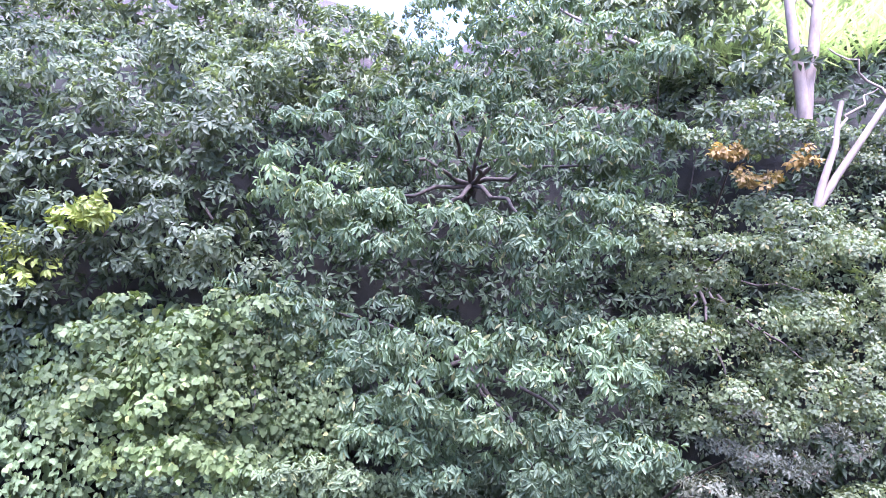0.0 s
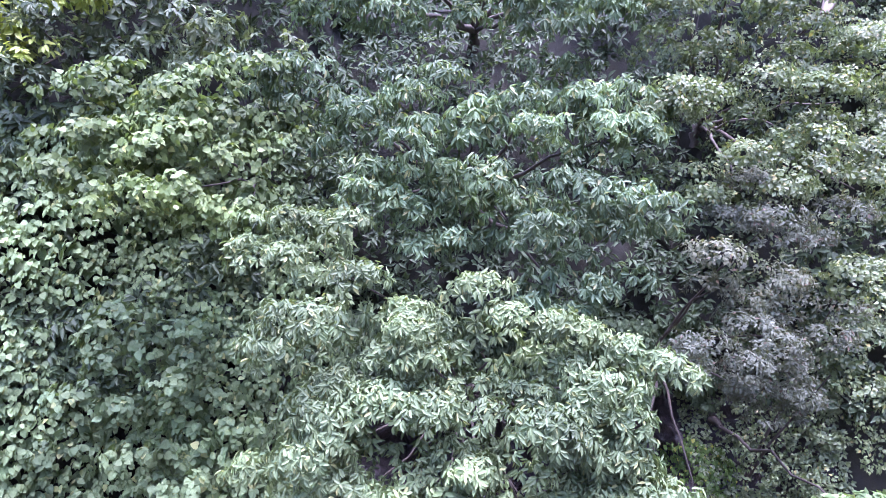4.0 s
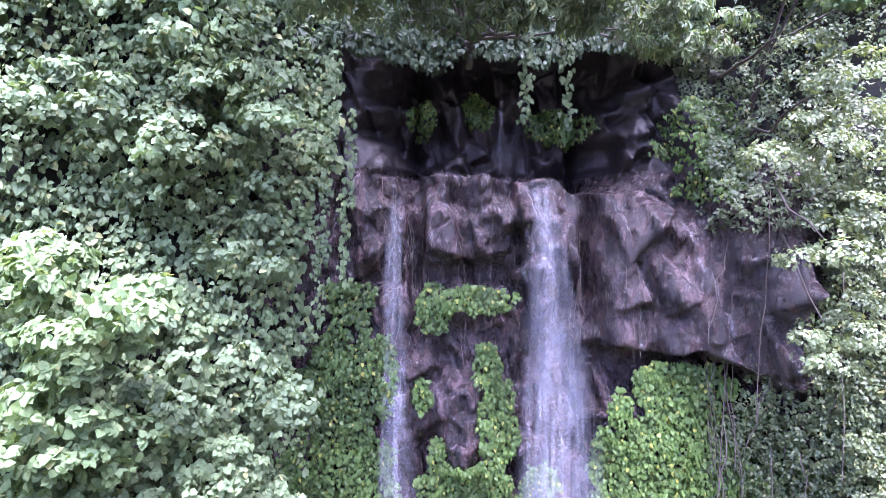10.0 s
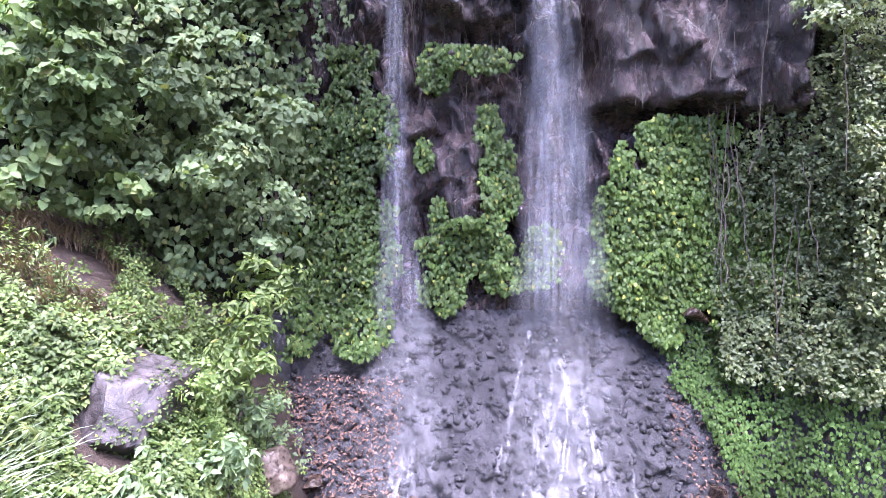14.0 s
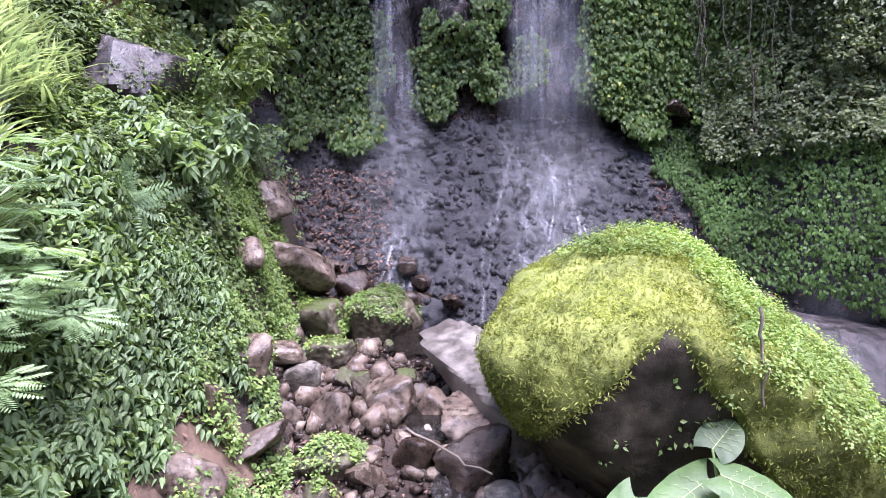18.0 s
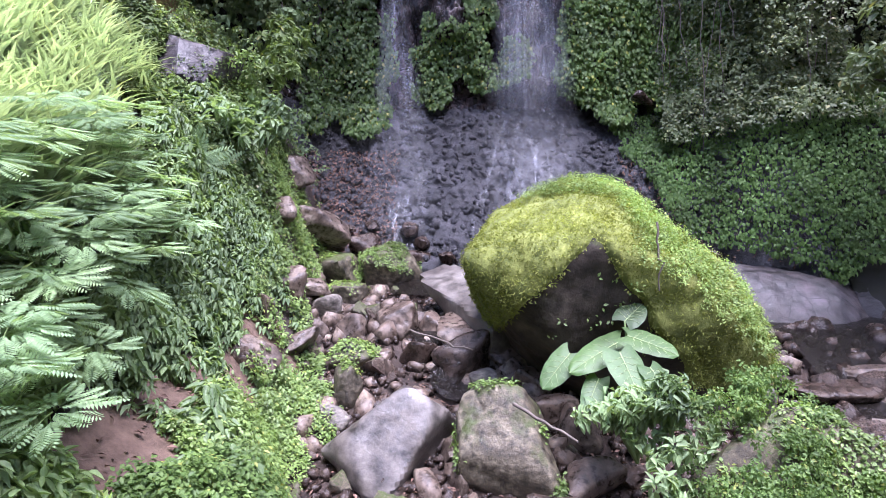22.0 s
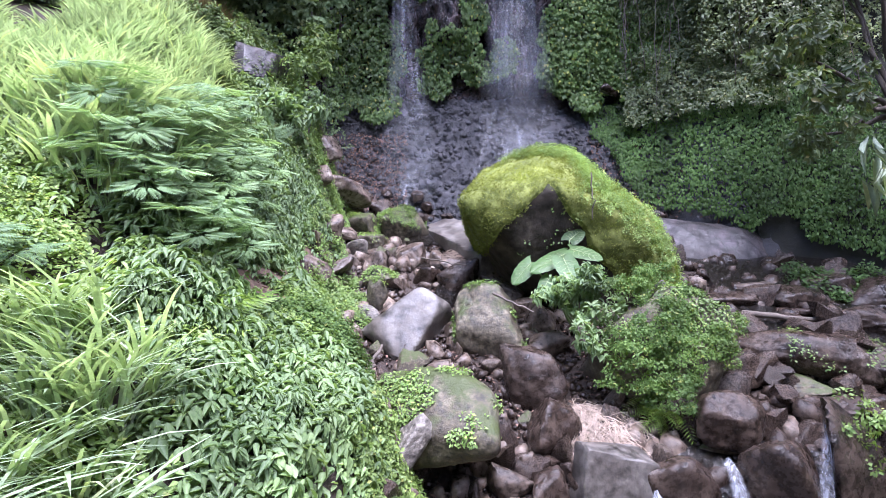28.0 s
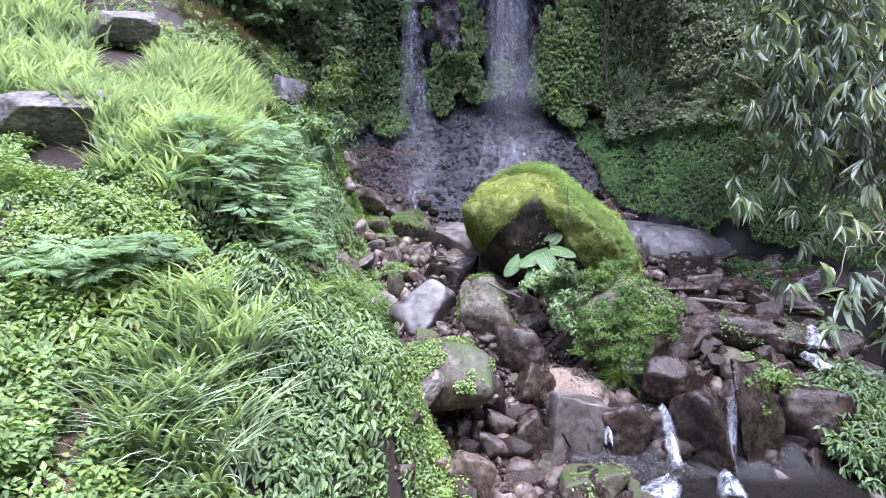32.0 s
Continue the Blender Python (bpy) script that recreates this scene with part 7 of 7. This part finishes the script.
# ---- right bank: overhanging trees and bamboo ----
# most of the high lobes are out of view, added to shade the stream
woody("bank_tree", "broad", M_SMALL, M_BARK, [(6.05, 5.20, 5.84, 0.87, 0.55), (6.06, 4.60, 4.85, 0.66, 0.51), (6.13, 5.00, 4.27, 0.61, 0.38), (6.12, 6.20, 5.79, 0.62, 0.44), (6.6, 4.2, 7.6, 1.5, 0.9), (7.6, 3.0, 7.2, 1.4, 0.9), (8.2, 5.2, 8.4, 1.6, 1.0),
      (7.0, 6.4, 9.2, 1.4, 0.9), (8.6, 1.5, 6.6, 1.5, 1.0), (9.4, 4.0, 9.4, 1.6, 1.1), (7.4, 6.0, 7.5, 1.3, 0.7), (6.9, 1.6, 7.2, 1.3, 0.7), (7.8, -0.6, 6.9, 1.5, 0.8)], "leafy tree leaning out over the stream, with unseen lobes added for shade", "tree", density=17, foot=(8.8, 3.6, float(ground_h(8.8, 3.6)) - 0.05), girth=0.14)


def bamboo(foot, tips, sprays, label, girth=0.035):
    """Arching canes with hanging fans of narrow leaves."""
    ob = thing("bamboo", foot, label, "bamboo")
    rng, canes = np.random.default_rng(5), []
    for tip in tips:
        mid = (np.array(foot) * 0.5 + np.array(tip) * 0.5) + np.array([0.6, 0.2, 1.6])
        s = np.linspace(0, 1, 16)[:, None]
        line = (1 - s) ** 2 * np.array(foot) + 2 * s * (1 - s) * mid + s * s * np.array(tip)
        V, F = tube(line, np.linspace(girth, 0.005, 16), 7)
        canes.append(put("cane", V, F, M_CANE, ob, smooth_shade=True))
    ends = np.array(tips)
    for x, y, z, n, size in sprays:
        n = int(n * 2.3)
        c = np.array([x, y, z])
        near = int(np.argmin(np.linalg.norm(ends - c, axis=1)))
        root = ends[near]
        V, F = tube(bend(root, c, -0.1, 0.03, 8, rng), np.linspace(0.007, 0.003, 8), 4)
        put("twig", V, F, M_CANE, canes[near])
        pos = c + rng.normal(size=(n, 3)) * np.array([0.22, 0.2, 0.2])
        nrm = unit(np.stack([rng.normal(size=n) * 0.6, -0.5 + 0.4 * rng.normal(size=n), -0.3 + 0.3 * rng.normal(size=n)], 1))
        V, F = tufts_to_leaves("bamboo", pos, nrm, rng, size)
        put("leaf_spray", V, F, M_BAMBOO, canes[near], kind="stuff")
    return ob


bamboo((5.6, -0.6, float(ground_h(5.6, -0.6))), [(3.83, -0.67, 5.90), (3.67, -0.84, 5.07), (3.00, -0.59, 4.24), (4.08, -1.00, 3.91)], [
    (3.52, -0.59, 4.70, 11, 0.85), (3.86, -0.67, 4.40, 12, 0.85), (4.11, -0.84, 4.51, 12, 0.85), (3.63, -0.67, 4.02, 10, 0.85), (3.90, -0.84, 3.76, 12, 0.85), (3.48, -0.50, 3.78, 8, 0.85), (4.13, -0.92, 3.74, 11, 0.85),
    (3.85, -0.75, 3.29, 6, 0.85), (3.39, -0.50, 3.00, 4, 0.85), (3.68, -0.67, 3.09, 4, 0.85), (4.16, -0.84, 2.96, 6, 0.85), (3.77, -0.67, 2.70, 2, 0.9), (3.28, -0.50, 2.61, 2, 0.9), (3.96, -0.75, 5.08, 14, 0.85), (3.52, -0.59, 5.26, 12, 0.85),
    (4.21, -0.92, 3.32, 8, 0.85), (4.40, -1.00, 3.98, 12, 0.85)], "clump of arching bamboo with drooping grey-green leaves")
bamboo((4.9, -2.0, float(ground_h(4.9, -2.0))), [(3.1, -2.4, 2.6)], [(2.78, -2.40, 2.24, 2, 0.72), (3.02, -2.50, 2.20, 3, 0.72)], "low bamboo shoot with bright fans of leaves", 0.012)

# ---- giant-leaved plant beside the boulder ----
def big_leaf(base, tip, width, droop, parent, rng):
    """A broad heart-shaped blade with lobes, folded veins and a thick stalk."""
    base, tip = np.array(base, float), np.array(tip, float)
    n, m = 15, 13
    s, u = np.linspace(0, 1, n), np.linspace(-1, 1, m)
    x = unit(tip - base)
    y = unit(np.cross(np.array([0, -0.55, 0.85]), x))
    z = np.cross(x, y)
    L = np.linalg.norm(tip - base)
    half = width * np.sqrt(np.clip(np.sin(math.pi * (0.10 + 0.90 * s) ** 0.8), 0, 1))
    back = -0.22 * L * np.abs(u)[None] ** 1.4 * (1 - s[:, None]) ** 2
    P = base + (s[:, None] * L + back)[..., None] * x + (half[:, None] * u[None])[..., None] * y
    wave = 0.005 * np.cos(s[:, None] * 26 + np.abs(u)[None] * 4) * np.abs(u)[None] + 0.16 * width * np.abs(u)[None] - droop * (s[:, None] ** 2 + 0.5 * u[None] ** 2) * L
    P = P + wave[..., None] * z
    blade = put("leaf", P.reshape(-1, 3), grid_faces(n, m), M_TARO, parent, smooth_shade=True)
    mid = m // 2
    for k, r in enumerate((0, 2, 4, 6, 8, 10)):
        # the midrib, then pairs of side veins that run forward to the edge
        lines = [P[:, mid]] if k == 0 else [np.array([P[min(r + j // 2, n - 1), mid + side * j] for j in range(mid)]) for side in (1, -1)]
        for line in lines:
            V, F = tube(line + 0.003 * z, np.linspace(0.0045 if k == 0 else 0.0026, 0.0012, len(line)), 4)
            put("vein", V, F, M_VEIN, blade, "pale raised vein")
    return blade


taro = thing("taro_plant", (2.05, 3.75, 1.35), "plant with giant light green heart-shaped leaves beside the boulder", "plant")
trng = np.random.default_rng(8)
for (bx, by, bz), (tx, ty, tz), w in (((1.97, 3.95, 2.44), (1.42, 3.68, 2.24), 0.20), ((2.00, 3.85, 2.50), (2.38, 3.58, 2.40), 0.19), ((1.86, 3.65, 2.38), (1.93, 3.28, 2.08), 0.20), ((2.02, 4.00, 2.62), (2.22, 4.08, 2.80), 0.17),
                                      ((1.48, 3.95, 2.32), (1.18, 3.78, 2.04), 0.17), ((1.62, 3.60, 1.97), (1.74, 3.40, 1.78), 0.12), ((2.15, 3.50, 2.01), (2.21, 3.30, 1.77), 0.12), ((2.08, 3.50, 2.27), (2.18, 3.20, 2.09), 0.14), ((1.70, 3.75, 2.12), (1.52, 3.50, 1.90), 0.13)):
    blade = big_leaf((bx, by, bz), (tx, ty, tz), w * 0.85, 0.12, taro, trng)
    V, F = tube(bend((2.05, 3.75, 1.35), (bx, by, bz), -0.06, 0.02, 7, trng), np.linspace(0.02, 0.01, 7), 6)
    put("stalk", V, F, M_STALK, blade, smooth_shade=True)

# ---- drift of dead grass and sticks ----
def dead_heap(centre, rx, ry, rise, n, label, seed):
    rng = np.random.default_rng(seed)
    x, y = centre[0] + rng.normal(size=n) * rx * 0.5, centre[1] + rng.normal(size=n) * ry * 0.5
    d = np.hypot((x - centre[0]) / rx, (y - centre[1]) / ry)
    z = ground_h(x, y) + rise * np.exp(-d * d) * rng.uniform(0.3, 1.0, n)
    way = unit(np.stack([rng.normal(size=n), rng.normal(size=n) - 0.2, -0.05 + 0.2 * rng.normal(size=n)], 1))
    V, F = leaf_cloud(np.stack([x, y, z], 1), way, np.stack([np.zeros(n), -0.3 * np.ones(n), np.ones(n)], 1) + 0.4 * rng.normal(size=(n, 3)), rng.uniform(0.08, 0.32, n), rng.uniform(0.004, 0.009, n), "upright")
    return put("dead_grass_heap", V, F, M_STRAW, kind="stuff", label=label, category="debris")


dead_heap((1.95, 2.46), 0.50, 0.40, 0.32, 4000, "heap of washed-up dead grass on the stones", 1)
dead_heap((2.36, 2.57), 0.3, 0.25, 0.2, 250, "washed-up dead grass on the stones", 2)
dead_heap((5.77, 2.52), 0.25, 0.25, 0.3, 150, "small heap of dead grass on a rock", 3)
dead_heap((-0.75, 7.12), 0.4, 0.2, 0.05, 120, "washed-up straw between the stones", 4)
dead_heap((-4.20, 1.15), 0.5, 0.4, 0.25, 220, "dry brown grass under the pale rock", 5)


def stick(a, b, r, label, seed, name="stick"):
    rng = np.random.default_rng(seed)
    V, F = tube(bend(a, b, 0.0, 0.02, 9, rng), np.linspace(r, r * 0.6, 9), 7)
    return put(name, V, F, M_ROOT, label=label, category="stick" if name == "stick" else "pole", smooth_shade=True)


stick((4.61, 4.30, 1.56), (5.92, 4.30, 1.44), 0.05, "fallen bamboo pole lying across the stream", 1, "bamboo_pole")
stick((0.91, 3.70, 1.90), (1.40, 3.30, 1.68), 0.018, "dead branch lying between the rocks", 2)
stick((-0.73, 2.60, 1.00), (-0.53, 3.00, 1.31), 0.03, "dead branch leaning on the stones", 3)
stick((2.32, 3.95, 3.58), (2.34, 3.95, 2.92), 0.012, "dead twig on the boulder", 4)
stick((-0.11, 5.30, 2.38), (0.58, 4.50, 2.27), 0.014, "thin dead stick among the stones", 7)

# ---- hanging roots and dry vines ----
hrng = np.random.default_rng(44)
roots = thing("hanging_vines", (6.0, 8.6, 12.0), "tangle of dry hanging vines and roots on the shaded cliff", "vine", kind="stuff")
for i in range(46):
    x, z = hrng.uniform(4.4, 8.6), hrng.uniform(8.0, 13.5)
    y = float(cliff_y(x, z)) - hrng.uniform(0.5, 1.3)
    V, F = tube(bend((x, y, z), (x + hrng.normal() * 0.35, y - hrng.uniform(0, 0.3), z - hrng.uniform(1.5, 4.0)), 0.0, 0.04, 9, hrng), hrng.uniform(0.004, 0.010), 4)
    put("vine", V, F, M_ROOT, roots)
thin = thing("hanging_roots", (-1.0, 11.0, 12.4), "thin dark roots hanging over the wet rock", "vine", kind="stuff")
for i in range(44):
    x = hrng.choice([-1.9, -1.0, -0.6, 0.2, 1.3, 2.75, 3.6]) + hrng.normal() * 0.18
    z = hrng.uniform(11.5, 13.6)
    y = float(rock_face(np.array([x]), np.array([z]))[0]) - 0.06
    zb = z - hrng.uniform(0.8, 2.8)
    y2 = float(rock_face(np.array([x]), np.array([zb]))[0]) - 0.08
    V, F = tube(bend((x, y, z), (x + 0.1 * hrng.normal(), min(y, y2), zb), 0.0, 0.04, 10, hrng), hrng.uniform(0.003, 0.006), 4)
    put("root", V, F, M_ROOT, thin)
for px, zt, py in ((1.2, 15.6, 8.3), (1.75, 15.5, 8.3), (-1.75, 15.4, 10.0), (-1.5, 14.6, 10.2), (-1.9, 13.6, 10.1), (-1.62, 13.2, 10.4), (-2.05, 12.6, 10.3)):
    pos = np.stack([px + 0.05 * hrng.normal(size=45), np.full(45, py) + 0.05 * hrng.normal(size=45), np.linspace(zt, zt - 1.6, 45)], 1)
    V, F = tufts_to_leaves("ivy", pos, np.tile([0, -1.0, 0.2], (45, 1)), hrng, 1.0)
    put("hanging_creeper", V, F, M_HEART, kind="stuff", label="creeper dangling from the crown before the fall", category="climber")

# ---- fallen leaves at the cliff foot ----
n = 6000
x, z = np.concatenate([-2.9 + 2.3 * hrng.random(4400) ** 1.5, hrng.uniform(3.9, 6.0, 1600)]), 2.6 + 2.9 * hrng.random(n) ** 1.1
y = np.array([FOOT(a, b) for a, b in zip(np.clip(x, -3.2, 6.2), z)]) - 0.02
V, F = leaf_cloud(np.stack([x, y, z], 1), hrng.normal(size=(n, 3)), np.tile([0, -0.6, 0.8], (n, 1)) + 0.3 * hrng.normal(size=(n, 3)), hrng.uniform(0.04, 0.10, n), hrng.uniform(0.02, 0.05, n), "diamond")
put("fallen_leaves", V, F, M_LITTER, kind="stuff", label="brown fallen leaves at the foot of the cliff", category="leaves")

# ---- trodden path ----
order = PATH_LINE[np.argsort(-PATH_LINE[:, 1])]
sx = np.interp(np.linspace(0, 1, 60), np.linspace(0, 1, len(order)), order[:, 0])
sy = np.interp(np.linspace(0, 1, 60), np.linspace(0, 1, len(order)), order[:, 1])
sw = np.interp(np.linspace(0, 1, 60), np.linspace(0, 1, len(order)), order[:, 2]) * (1 + 0.8 * fbm(sx, sy, 0, 2.0, 3, 2))
u = np.linspace(-1, 1, 9)
X, Yp = sx[:, None] + sw[:, None] * 1.25 * u[None], sy[:, None] + 0 * u[None]
put("path", np.stack([X, Yp, ground_h(X, Yp) + 0.015 + 0.03 * fbm(X, Yp, 0, 6.0, 2, 3)], -1).reshape(-1, 3), grid_faces(60, 9)[:, ::-1], M_PATH, kind="structure", label="narrow trodden earth path on the slope", category="path", smooth_shade=True)

n = 260
k = hrng.integers(0, 60, n)
x, y = sx[k] + sw[k] * hrng.uniform(-1.6, 1.6, n), sy[k] + hrng.uniform(-0.1, 0.1, n)
V, F = leaf_cloud(np.stack([x, y, ground_h(x, y) + 0.04], 1), hrng.normal(size=(n, 3)) * np.array([1, 1, 0.2]), np.tile([0, 0, 1.0], (n, 1)) + 0.3 * hrng.normal(size=(n, 3)), hrng.uniform(0.03, 0.09, n), hrng.uniform(0.015, 0.04, n), "diamond")
put("fallen_leaves", V, F, M_LITTER, kind="stuff", label="brown fallen leaves on the trodden path", category="leaves")

# ---- fallen leaves and twigs on the stream bed ----
n = 4200
y = hrng.uniform(0.8, 8.2, n)
x = hrng.uniform(np.interp(y, [0, 1, 4, 8], [-0.5, -0.5, -1.3, -1.8]), 3.2)
V, F = leaf_cloud(np.stack([x, y, ground_h(x, y) + 0.03], 1), hrng.normal(size=(n, 3)) * np.array([1, 1, 0.2]), np.tile([0, 0, 1.0], (n, 1)) + 0.3 * hrng.normal(size=(n, 3)), hrng.uniform(0.03, 0.09, n), hrng.uniform(0.015, 0.04, n), "diamond")
put("fallen_leaves", V, F, M_LITTER, kind="stuff", label="brown fallen leaves among the stones", category="leaves")
